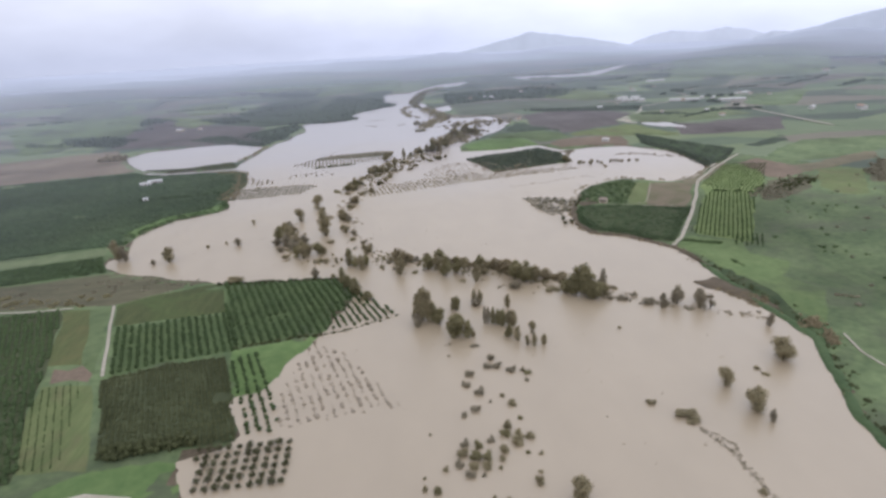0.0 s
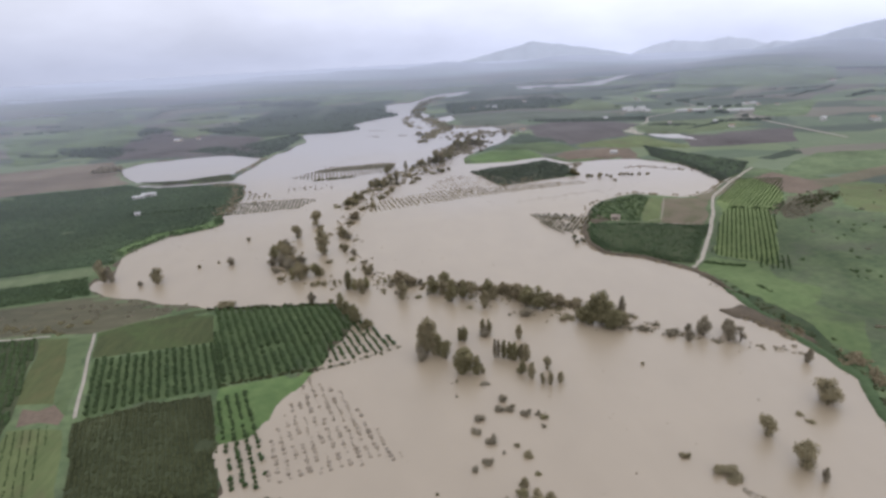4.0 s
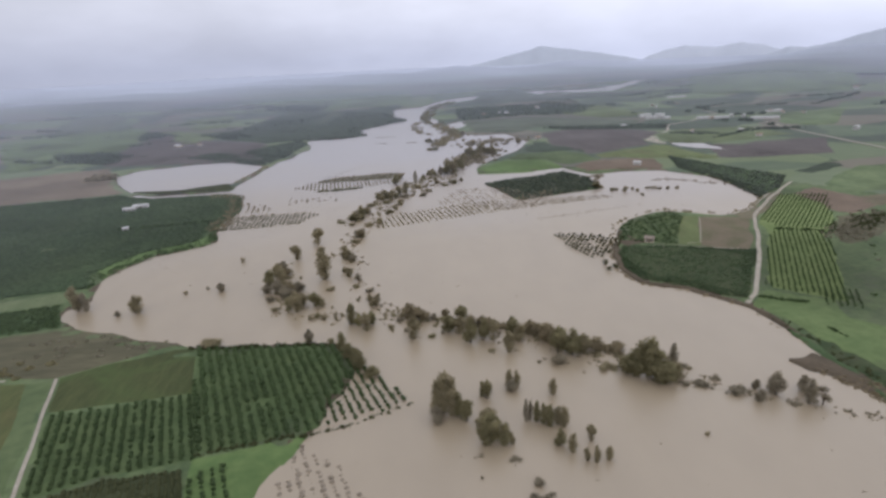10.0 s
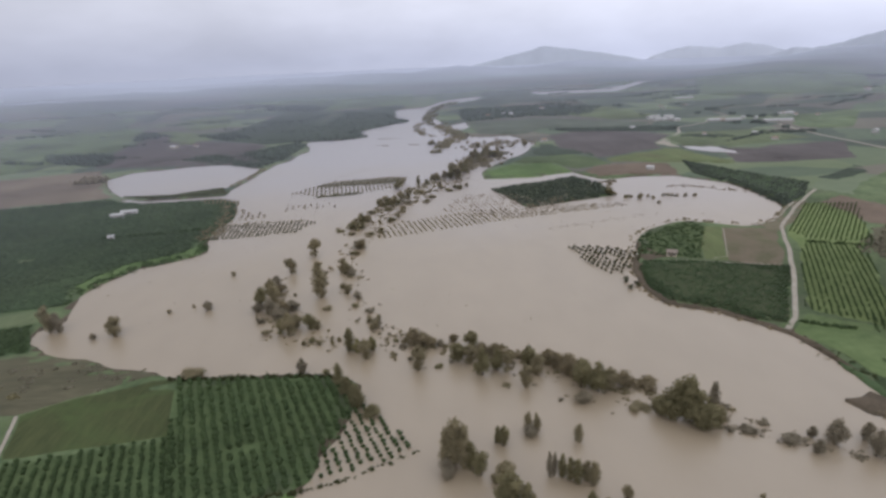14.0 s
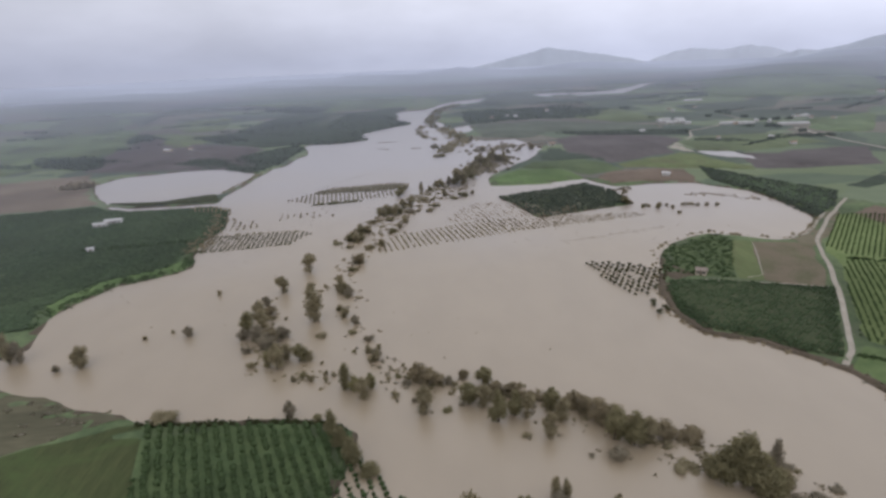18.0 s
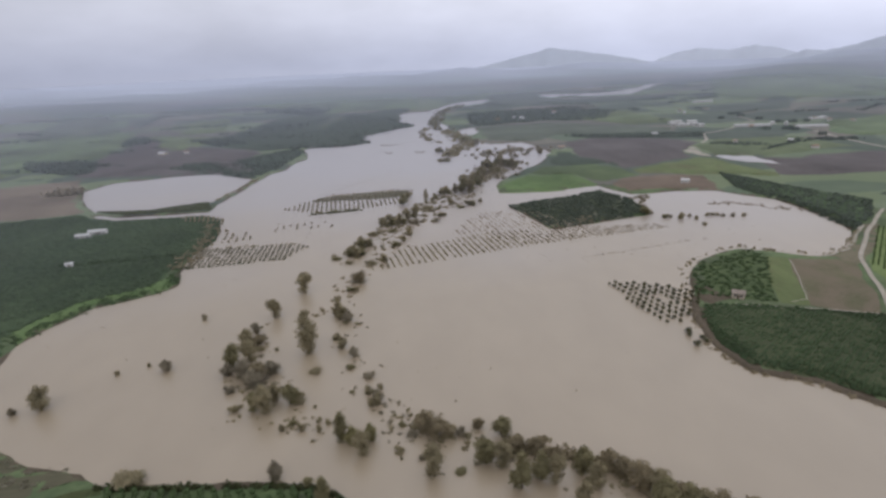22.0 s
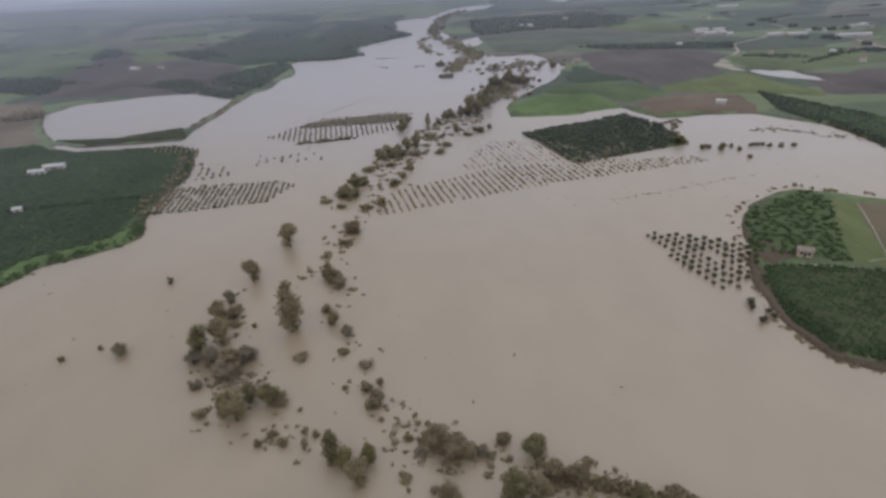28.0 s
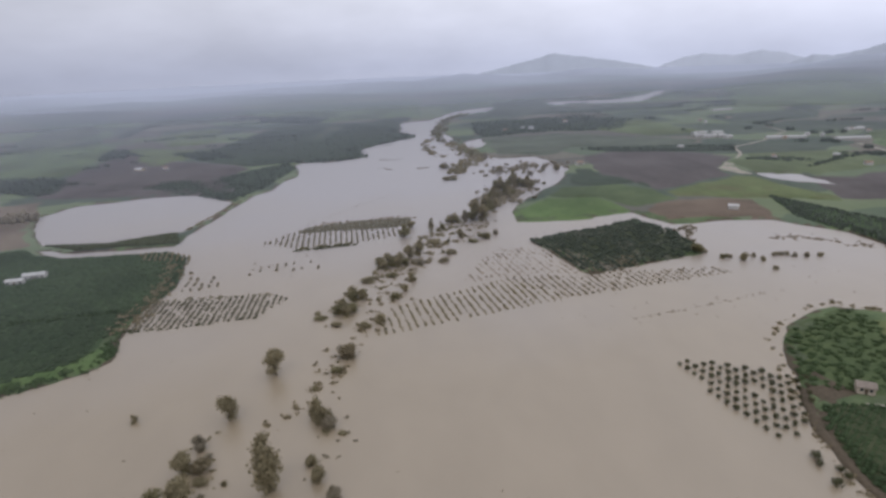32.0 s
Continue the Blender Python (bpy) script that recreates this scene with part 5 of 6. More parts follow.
def tree_kind(shape, material, seed):
    """The meshes of one kind of tree, 10 m high and 6 m wide: the trunk, its limbs, the crown."""
    rng = np.random.default_rng(seed)
    bm = bmesh.new()
    top = {"broad": 5.5, "tall": 8.0, "bush": 3.0, "bare": 6.5}[shape]
    stem(bm, (0, 0, -1.6), (0.1, 0.05, top * 0.55), 0.32, 0.22)
    stem(bm, (0.1, 0.05, top * 0.55), (-0.1, 0.15, top), 0.22, 0.1)
    lobes, limbs = [], []
    if shape == "broad":
        for i in range(7):
            q, r = i * 2.4 + rng.uniform(0, 0.8), rng.uniform(0.6, 1.45)
            z = rng.uniform(3.2, 7.6)
            lobes.append((r * math.cos(q), r * math.sin(q), z, rng.uniform(1.2, 1.75), rng.uniform(1.2, 1.75), rng.uniform(1.3, 2.0)))
        lobes += [(0.1, 0, 8.4, 1.1, 1.0, 1.5), (0, 0.1, 5.5, 1.7, 1.7, 2.0), (rng.uniform(-1, 1), rng.uniform(-1, 1), 2.0, 1.7, 1.6, 1.5)]
        count, size = 2100, 0.28
    elif shape == "tall":
        for i in range(7):
            z = 1.4 + i * 1.25
            w = 2.2 * math.sin(min(1.0, (z + 1) / 5) * math.pi / 2) * (1 - max(0, z - 5.5) / 7)
            lobes.append((rng.uniform(-0.45, 0.45), rng.uniform(-0.45, 0.45), z, w * rng.uniform(0.8, 1.15), w * rng.uniform(0.8, 1.15), 1.25))
        count, size = 1700, 0.28
    elif shape == "bush":
        for i in range(6):
            q, r = i * 1.9, rng.uniform(0.5, 1.9)
            lobes.append((r * math.cos(q), r * math.sin(q), rng.uniform(1.5, 6.0), rng.uniform(1.0, 1.6), rng.uniform(1.0, 1.6), rng.uniform(2.0, 3.6)))
        count, size = 700, 0.42
    else:
        for i in range(9):
            q, r = i * 2.4, rng.uniform(0.6, 2.2)
            lobes.append((r * math.cos(q), r * math.sin(q), rng.uniform(3, 8.6), 0.8, 0.8, 1.0))
        count, size = 480, 0.3
    for i, lb in enumerate(lobes[:7]):
        lbm = bmesh.new() if i < 3 else bm
        stem(lbm, (0, 0, max(0.3, lb[2] * 0.45)), (lb[0], lb[1], lb[2] + lb[5] * 0.4), 0.13, 0.03, 5)
        if shape == "bare":
            for s in range(4):
                stem(lbm, (lb[0] * 0.6, lb[1] * 0.6, lb[2] * 0.85), (lb[0] + rng.uniform(-1, 1), lb[1] + rng.uniform(-1, 1), lb[2] + rng.uniform(0.3, 1.6)), 0.06, 0.02, 4)
        if i < 3:
            limbs.append(bm_mesh("limb", lbm, BARK))
    return bm_mesh("trunk", bm, BARK), limbs, crown_mesh("crown", rng, lobes, count, size, material, cores=shape != "bare")


KINDS = {}
for shape, tones in (("broad", (LEAF_OLIVE, LEAF_DARK, LEAF_YELLOW, LEAF_GREY, LEAF_RUST)), ("tall", (LEAF_OLIVE, LEAF_DARK, LEAF_GREY)), ("bush", (LEAF_OLIVE, LEAF_DARK, LEAF_GREY)), ("bare", (LEAF_GREY,))):
    for tone in tones:
        KINDS[shape, tone.name] = [tree_kind(shape, tone, 11 * len(KINDS) + s + 3) for s in range(3)]
WORDS = {"broad": "broad round-crowned tree", "tall": "tall narrow tree", "bush": "low bush", "bare": "nearly bare twiggy tree"}
TONES = {"olive_brown_leaves": "olive-brown", "dark_green_leaves": "dark green", "yellow_green_leaves": "yellow-green", "grey_brown_twigs": "grey-brown", "rusty_brown_reeds": "rusty brown"}
place = random.Random(7)


def plant(x, y, tall, wide, shape, tone, where="standing in floodwater", group=""):
    """One tree or bush of that height and crown width."""
    trunk, limbs, crown = KINDS[shape, tone.name][place.randrange(3)]
    ob = new("bush" if shape == "bush" else "tree")
    tagged(ob, f"{TONES[tone.name]} {WORDS[shape]} {where}", "bush" if shape == "bush" else "tree", group)
    part("trunk", trunk, ob)
    for limb in limbs if shape != "bush" else []:
        part("limb", limb, ob)
    part("crown", crown, ob)
    z = float(height(np.array([x]), np.array([y]))[0])
    ob.matrix_world = Matrix.LocRotScale((x, y, max(z, -0.4)), Euler((0, 0, place.uniform(0, 6.28))), (wide / 5.4, wide / 5.4, tall / 9.3))
    return ob


def stand(rows, where, group, low=False):
    """Trees of a stretch of the plan: x, y, height, width."""
    for x, y, tall, wide in rows:
        q = place.random()
        if wide > 10 and not low:
            for i in range(4):
                s = i * 1.57 + q * 3
                plant(x + 0.3 * wide * math.cos(s), y + 0.3 * wide * math.sin(s), tall * (1, 0.8, 0.9, 0.65)[i], wide * 0.55, "broad", LEAF_OLIVE if (i + q) % 2 < 1.2 else LEAF_DARK, where, group)
        elif low or tall < 4.2:
            plant(x, y, max(1.0, tall), wide * 1.1, "bush", LEAF_OLIVE if q < 0.5 else LEAF_GREY if q < 0.75 else LEAF_DARK, where, group)
        elif tall > wide * 2.6:
            plant(x, y, tall, wide * 1.35, "tall", LEAF_OLIVE if q < 0.6 else LEAF_DARK if q < 0.85 else LEAF_GREY, where, group)
        else:
            plant(x, y, tall, wide * 1.22, "broad", LEAF_OLIVE if q < 0.5 else LEAF_DARK if q < 0.8 else LEAF_YELLOW if q < 0.9 else LEAF_GREY, where, group)


LETTERS = {"o": LEAF_OLIVE, "d": LEAF_DARK, "y": LEAF_YELLOW, "g": LEAF_GREY, "r": LEAF_RUST, "b": LEAF_GREY, "s": LEAF_GREY}


def grove(rows, where, group):
    """Trees of a stretch of the plan: x, y, height, width and the tone of their leaves."""
    for x, y, tall, wide, tone in rows:
        if tone == "s" or tall < 3.5:
            plant(x, y, tall, wide * 1.1, "bush", LEAF_GREY if tone == "s" else LEAF_OLIVE, where, group)
        elif tone == "b":
            plant(x, y, tall, wide * 1.1, "bare", LEAF_GREY, where, group)
        elif tall > wide * 2.4 and tone in "odg":
            plant(x, y, tall, wide * 1.6, "tall", LETTERS[tone], where, group)
        else:
            plant(x, y, tall, wide * 1.2, "broad", LETTERS[tone], where, group)


grove(BEND, "in the flooded river bend", "trees in the river bend")
grove(BEND_EAST, "in the flooded river bend", "trees in the river bend")
stand(BENDLOW, "breaking the floodwater in the river bend", "bushes in the river bend", True)
grove([(x, y, tall, wide, "g" if i % 3 else "o") for i, (x, y, tall, wide) in enumerate(LONE)], "alone in the flooded inlet", "trees in the inlet")
grove(BAND, "in the drowned river belt", "trees of the river belt")
grove(BAND_SOUTH, "in the drowned river belt", "trees of the river belt")
stand(BANDALOW, "breaking the floodwater in the river belt", "bushes of the river belt", True)
stand(BANDBLOW, "breaking the floodwater in the river belt", "bushes of the river belt", True)
grove(FORE, "in open floodwater", "trees in open water")
grove(FORE_SOUTH, "in open floodwater", "trees in open water")
grove(RIGHT, "in floodwater near the green shore", "trees near the shore")
grove(SHORE_TREES, "in floodwater near the green shore", "grey trees near the shore")
stand(RIGHTLOW, "as flotsam in open floodwater", "bushes in open water", True)
stand(BUSHA, "nearly drowned in open floodwater", "round bushes in open water", True)
stand(BUSHB, "nearly drowned in open floodwater", "round bushes in open water", True)
for x, y, tall, wide in GREY:
    plant(x, y, tall * 0.8, wide * 1.1, "bush" if wide > 2 else "bare", LEAF_GREY, "drowned in open floodwater", "drowned trees")
for x, y, tall, wide in CORNER_TREES:
    plant(x, y, tall * 0.85, wide * 0.98, "tall" if tall > wide * 1.3 else "broad", LEAF_DARK, "at the corner of the citrus orchard", "trees at the orchard corner")
stand([(x, y, 0.72 * t, 0.95 * w) for x, y, t, w in BELT], "along the flooded upper river", "trees of the upper river")
stand(BELTLOW, "along the flooded upper river", "bushes of the upper river", True)
stand(TOPBELT, "among flooded gravel bars", "trees of the upper river")
stand(BAYROW, "in a line across the flooded bay", "trees across the bay")


# ---- orchards ----
def rows_in(poly, way, gap, step, jitter=0.3, skip=0.03, seed=1, lean=0.0):
    """Rows of places inside an outline: along the direction way, gap metres apart, a place every step metres."""
    rng = random.Random(seed)
    d = Vector(way).normalized()
    n = Vector((-d.y, d.x))
    us = [Vector(p).dot(n) for p in poly]
    vs = [Vector(p).dot(d) for p in poly]
    out, u = [], min(us) + gap / 2
    while u < max(us):
        row, v = [], min(vs) + (round((u - min(us)) / gap) * lean) % step
        while v < max(vs):
            p = d * (v + rng.uniform(-jitter, jitter)) + n * (u + rng.uniform(-jitter, jitter))
            v += step
            row.append((p.x, p.y))
        a = np.array(row)
        keep = signed(poly, a[:, 0], a[:, 1]) > 0
        row = [p for p, k in zip(row, keep) if k and rng.random() > skip]
        if row:
            out.append(row)
        u += gap
    return out


def fruit_tree(rng, material, count):
    """A low round tree, 2 m across and 2 m high: leaves, the dense inside, a short trunk."""
    lobes = [(0, 0, 1.15, 0.95, 0.95, 0.85), (0.3, -0.2, 1.45, 0.5, 0.5, 0.5), (-0.3, 0.25, 1.3, 0.5, 0.5, 0.5)]
    v, f = leaf_cloud(rng, lobes, count, 0.3 * math.sqrt(26 / count) if count > 26 else 0.3)
    verts, faces = v.tolist(), f.tolist()
    cv, cf = core(rng, lobes[0], 0.85)
    faces += [tuple(q + len(verts) for q in t) for t in cf]
    verts += cv
    o = len(verts)
    for z, r in ((-0.6, 0.12), (0.8, 0.08)):
        verts += [(r, 0, z), (-r / 2, r * 0.87, z), (-r / 2, -r * 0.87, z)]
    faces += [(o, o + 1, o + 4, o + 3), (o + 1, o + 2, o + 5, o + 4), (o + 2, o, o + 3, o + 5)]
    return verts, faces


FRUIT = {}


def joined_mesh(name, pieces, material):
    """One mesh of many pieces (corners, faces)."""
    me = bpy.data.meshes.new(name)
    co = np.concatenate([w for w, f in pieces])
    loops, totals, base = [], [], 0
    for w, f in pieces:
        loops.append(np.array([q for t in f for q in t]) + base)
        totals.append(np.array([len(t) for t in f]))
        base += len(w)
    loops, totals = np.concatenate(loops), np.concatenate(totals)
    me.vertices.add(len(co))
    me.vertices.foreach_set("co", co.ravel())
    me.loops.add(len(loops))
    me.loops.foreach_set("vertex_index", loops.astype(np.int32))
    me.polygons.add(len(totals))
    me.polygons.foreach_set("loop_start", (np.cumsum(totals) - totals).astype(np.int32))
    me.polygons.foreach_set("loop_total", totals.astype(np.int32))
    me.materials.append(material)
    me.update(calc_edges=True)
    return me


def orchard(poly, way, gap, step, r, tall, label, material=LEAF_CITRUS, seed=1, skip=0.03, jitter=0.3, count=26, wet=None, most=300, name="orchard"):
    """An orchard: each tree is a part; those past the first three hundred are one part of stuff."""
    rng = np.random.default_rng(seed)
    ob = tagged(new(name), label, name)
    key = material.name, count
    if key not in FRUIT:
        FRUIT[key] = []
        for s in range(5):
            v, f = fruit_tree(np.random.default_rng(90 + s), material, count)
            FRUIT[key].append((np.array(v), f, mesh_of("fruit_tree", v, f, [material])))
    spots = np.array([p for row in rows_in(poly, way, gap, step, jitter, skip, seed) for p in row])
    spots = spots[np.argsort(np.hypot(spots[:, 0], spots[:, 1] - 150))]
    zs = height(spots[:, 0], spots[:, 1])
    if wet is not None:
        zs = np.maximum(zs, wet)
    joined = []
    for i, ((x, y), z) in enumerate(zip(spots.tolist(), zs.tolist())):
        v, f, me = FRUIT[key][rng.integers(5)]
        s, turn = rng.uniform(0.8, 1.2), rng.uniform(0, 6.28)
        sx, sz = r * s, tall / 2 * s * rng.uniform(0.85, 1.15)
        if i < most:
            t = part("orchard_tree", me, ob)
            t.matrix_basis = Matrix.LocRotScale((x, y, z), Euler((0, 0, turn)), (sx, sx, sz))
        else:
            ca, sa = math.cos(turn), math.sin(turn)
            w = np.stack([x + sx * (v[:, 0] * ca - v[:, 1] * sa), y + sx * (v[:, 0] * sa + v[:, 1] * ca), z + sz * v[:, 2]], 1)
            joined.append((w, f))
    if joined:
        tagged(part("orchard_canopy", joined_mesh("orchard_canopy", joined, material), ob), kind="stuff")
    return ob


orchard(CITRUS_EAST, (0.33, -0.94), 3.4, 1.8, 1.18, 1.7, "dark green citrus orchard with grass lanes, its tip drowned", seed=2, jitter=0.3, skip=0.06, count=44, wet=-0.5)
orchard(TIP, (0.33, -0.94), 3.1, 2.3, 0.95, 1.7, "drowned tip of a citrus orchard, trees standing apart", seed=22, wet=-0.5)
orchard(CITRUS_WEST, (0.33, -0.94), 2.95, 1.7, 0.96, 1.5, "dark green citrus orchard with bright grass lanes", seed=3, jitter=0.25, skip=0.06, count=44)
orchard(ORCHARD_BIG, (0.33, -0.94), 1.7, 1.05, 0.86, 0.62, "dense dark olive-green orchard with closed canopy", LEAF_GLOOM, seed=4, jitter=0.25, count=26)
orchard(ROWS_SW, (0.33, -0.94), 3.2, 2.3, 0.95, 1.6, "four rows of orchard trees running into the flood", seed=5, wet=-0.5)
orchard(DARK_WEST, (0.45, -0.9), 2.5, 1.7, 1.2, 0.85, "dark green orchard beside a pale meadow strip", LEAF_CITRUS, seed=6, jitter=0.4, count=26)
orchard(YOUNG_WEST, (0.42, -0.9), 2.3, 1.6, 0.34, 0.6, "rows of young saplings on a yellow-green meadow strip", LEAF_CITRUS, seed=26, skip=0.1, jitter=0.15)
orchard(DARK_STRIP, (1, 0.25), 2.4, 1.8, 1.35, 1.0, "small dark green orchard by the inlet", seed=7)
orchard(INNER_WEST, (1, 0.12), 3.0, 2.2, 1.85, 1.15, "wide dark green citrus plantation reaching the flood", LEAF_WEST, seed=8, count=16)
orchard(POND_STRIP, (1, 0.12), 3.2, 2.6, 2.0, 1.2, "dark green orchard strip along the flooded basin", LEAF_GLOOM, seed=28, count=16, most=120)
orchard(ISLAND_DARK, (0.72, 0.55), 2.0, 1.4, 1.2, 0.7, "dense dark green orchard above the flood edge", LEAF_DEEP, seed=9)
orchard(ISLAND_GREEN, (0.72, 0.55), 3.4, 2.6, 1.55, 0.8, "overgrown green orchard beside a small hut", LEAF_CITRUS, seed=29, skip=0.2, jitter=1.2)
orchard(MIDFIELD, (0.18, -1), 3.6, 2.6, 1.6, 1.3, "dark orchard block ringed by floodwater", LEAF_FAR, seed=10, skip=0.16, jitter=0.6)
orchard(GROVE_EAST, (0.5, 0.6), 3.2, 2.5, 1.9, 1.1, "dark green grove above the flooded bay", LEAF_FAR, seed=11, skip=0.12, jitter=0.9, most=120)
orchard(YOUNG_ROWS, (0.55, 0.83), 2.6, 1.8, 0.6, 1.0, "short rows of young trees on the hillside", seed=38)
orchard([(205, 285), (181, 310), (228, 377), (246, 395), (272, 376), (262, 370)], (0.535, 0.845), 2.5, 1.7, 0.66, 1.1, "young orchard rows on lime-green grass", seed=12, skip=0.12, jitter=0.2, count=20)
orchard([(249, 399), (249, 418), (304, 476), (339, 467), (297, 409), (276, 380)], (0.685, 0.728), 2.5, 1.7, 0.6, 1.0, "young orchard rows above a cross hedge on lime-green grass", seed=36, skip=0.14, jitter=0.2, count=20)
orchard(RLEFT, (-0.03, 1), 3.0, 1.8, 0.95, 1.8, "drowned orchard rows in pale floodwater", LEAF_WEEDS, seed=13, skip=0.1, wet=-0.9, count=14)
orchard(RMID, (0.18, -1), 3.8, 2.0, 0.75, 1.9, "drowned orchard rows in pale floodwater", LEAF_OLIVE, seed=14, skip=0.12, wet=-1.0, count=14)
orchard(RMIDB, (0.18, -1), 3.8, 2.2, 0.7, 1.8, "nearly drowned orchard rows by the dark block", LEAF_GREY, seed=15, skip=0.12, wet=-0.9, count=14, most=200)
orchard([(30, 515), (60, 575), (100, 560), (125, 517), (56, 521)], (0.18, -1), 3.8, 3.0, 0.9, 1.4, "submerged orchard, only twig tops showing", LEAF_DROWNED, seed=33, skip=0.3, wet=-0.85, count=14)
orchard(RUP, (-0.09, 1), 3.8, 2.2, 0.85, 2.0, "drowned orchard rows in the upper flood", LEAF_GREY, seed=16, skip=0.1, wet=-0.9, count=14, most=200)
orchard([(-79, 638), (-69, 652), (-33, 663), (8, 663), (9, 640), (-31, 637)], (1, 0.05), 2.0, 1.8, 1.5, 1.6, "grey-green weedy growth over the upper drowned orchard", LEAF_WEEDS, seed=37, skip=0.06, jitter=0.7, wet=-0.8, count=14, name="thicket")
orchard(RCOMB, (-0.26, 1), 3.4, 2.0, 0.9, 2.2, "short orchard rows standing in floodwater", LEAF_OLIVE, seed=17, wet=-0.8, count=14)
orchard(RSPARSE, (-0.1, 1), 4.5, 2.6, 0.9, 2.2, "sparse drowned orchard remnants", LEAF_GREY, seed=18, skip=0.45, wet=-0.9, count=14)
orchard(RSPARSEB, (-0.1, 1), 5.0, 2.8, 0.9, 2.2, "sparse drowned orchard remnants", LEAF_GREY, seed=19, skip=0.6, wet=-0.9, count=14)
orchard(GHOST, (0.29, -0.96), 3.0, 2.0, 1.0, 1.05, "submerged orchard rows, only twig tops showing", LEAF_DROWNED, seed=20, skip=0.1, wet=-0.72, count=14)
orchard(HEDGE_DARK, (1, 0.1), 1.7, 1.5, 1.3, 2.4, "dark grey-green thicket between field and meadow", LEAF_GLOOM, seed=34, count=60, name="thicket", jitter=0.8)


# ---- scrub, hedges and flotsam, which nobody could count ----
def thicket(name, pts, wide, count, r, tall, material, label, seed, sink=-0.3, category="scrub"):
    """Uneven low growth strewn along a line of the plan."""
    rng = np.random.default_rng(seed)
    p = np.array(pts, float)
    seg = np.hypot(*np.diff(p, axis=0).T)
    at = np.concatenate([[0], np.cumsum(seg)])
    s = rng.uniform(0, at[-1], count)
    x = np.interp(s, at, p[:, 0]) + rng.normal(0, wide / 2.5, count)
    y = np.interp(s, at, p[:, 1]) + rng.normal(0, wide / 2.5, count)
    z = np.maximum(height(x, y), sink)
    verts, faces = [], []
    for i in range(count):
        g = rng.uniform(0.4, 1.3)
        rr = r * g
        lobes = [(x[i] + rng.uniform(-0.6, 0.6) * rr, y[i] + rng.uniform(-0.6, 0.6) * rr, z[i] + tall * g * 0.3, rr * rng.uniform(0.5, 1.1), rr * rng.uniform(0.4, 0.9), tall * g * 0.55) for _ in range(2)]
        v, f = leaf_cloud(rng, lobes, 22, rr * 0.36)
        faces += (f + len(verts)).tolist()
        verts += v.tolist()
        cv, cf = core(rng, lobes[0], 0.7)
        faces += [tuple(q + len(verts) for q in t) for t in cf]
        verts += cv
    return tagged(new(name, mesh_of(name, verts, faces, [material])), label, category, kind="stuff")


thicket("shore_scrub", [(162, 290), (165, 262), (166, 240), (167, 215), (168, 196), (166, 185), (158, 168), (151, 153), (144, 139), (140, 120)], 4.5, 170, 0.9, 0.7, LEAF_GLOOM, "dark tangled scrub along the green shore", 61)
thicket("shore_scrub", [(160, 280), (163, 250), (164, 215), (164, 196), (162, 184), (154, 166), (147, 151), (141, 137)], 1.6, 80, 0.8, 0.5, LEAF_DARK, "brown scrub at the water line of the shore", 94)
thicket("shore_scrub", [(153, 240), (160, 228), (163, 215)], 5, 260, 1.1, 0.9, LEAF_RUST, "brown reeds on a low spit of the shore", 62)
thicket("shore_scrub", [(162, 292), (153, 302), (143, 315), (126, 326), (121, 346), (125, 368), (136, 394)], 2.2, 110, 1.1, 1.0, LEAF_RUST, "reddish-brown scrub on the headland bank", 63)
thicket("shore_scrub", [(136, 394), (150, 428), (168, 446), (199, 460), (218, 448), (240, 438), (262, 446), (288, 474)], 3, 90, 1.2, 1.2, LEAF_OLIVE, "olive-brown scrub on the headland bank", 64)
thicket("shore_scrub", [(-178, 380), (-178, 398), (-172, 416), (-162, 434), (-134, 449), (-130, 458), (-138, 484)], 3, 110, 1.3, 0.8, LEAF_BRIGHT, "green weedy scrub along the plantation shore", 65)
thicket("shore_scrub", [(-136, 486), (-137, 520), (-136, 545), (-148, 582)], 9, 190, 1.6, 1.7, LEAF_RUST, "rusty scrub at the plantation corner", 66)
thicket("hedgerow", [(-94, 296), (-74, 292.5), (-57, 291), (-41, 289.5), (-30, 287), (-22, 281)], 0.9, 140, 1.1, 1.8, LEAF_GLOOM, "dark hedge along the citrus orchard and flood", 67, category="hedge")
thicket("hedgerow", [(-69, 221), (-35, 227), (-18, 232), (1, 240)], 0.8, 110, 0.8, 1.3, LEAF_GLOOM, "dark hedge along the orchard's lower edge", 68, sink=-0.5, category="hedge")
thicket("scrub_growth", [(-200, 300), (-165, 305), (-130, 305), (-105, 300)], 14, 60, 1.5, 0.35, LEAF_WEEDS, "dull brown low scrub on waste ground", 69)
thicket("scrub_growth", [(-215, 295), (-180, 288), (-150, 285)], 8, 60, 1.6, 1.3, LEAF_DARK, "dark shrubs beside the gravel track", 70)
thicket("flotsam", [(91, 142), (93, 138), (95, 131), (95, 123), (95, 116), (96, 108)], 1.3, 260, 0.42, 0.35, LEAF_GREY, "grey-brown flotsam line on the water", 71, sink=-0.15)
thicket("flotsam", [(91, 143), (95, 139), (97, 134), (96, 129)], 0.9, 90, 0.4, 0.35, LEAF_GREY, "grey-brown flotsam loop on the water", 72, sink=-0.15)
thicket("hedgerow", [(-211, 497), (-180, 500), (-145, 505)], 1.8, 90, 1.7, 2.4, LEAF_CITRUS, "dark hedge across the citrus plantation", 98, category="hedge")
thicket("scrub_growth", [(118, 520), (128, 528), (136, 540)], 9, 70, 1.3, 1.4, LEAF_GREY, "grey-brown weeds at the end of the ringed orchard", 99, sink=-0.4)
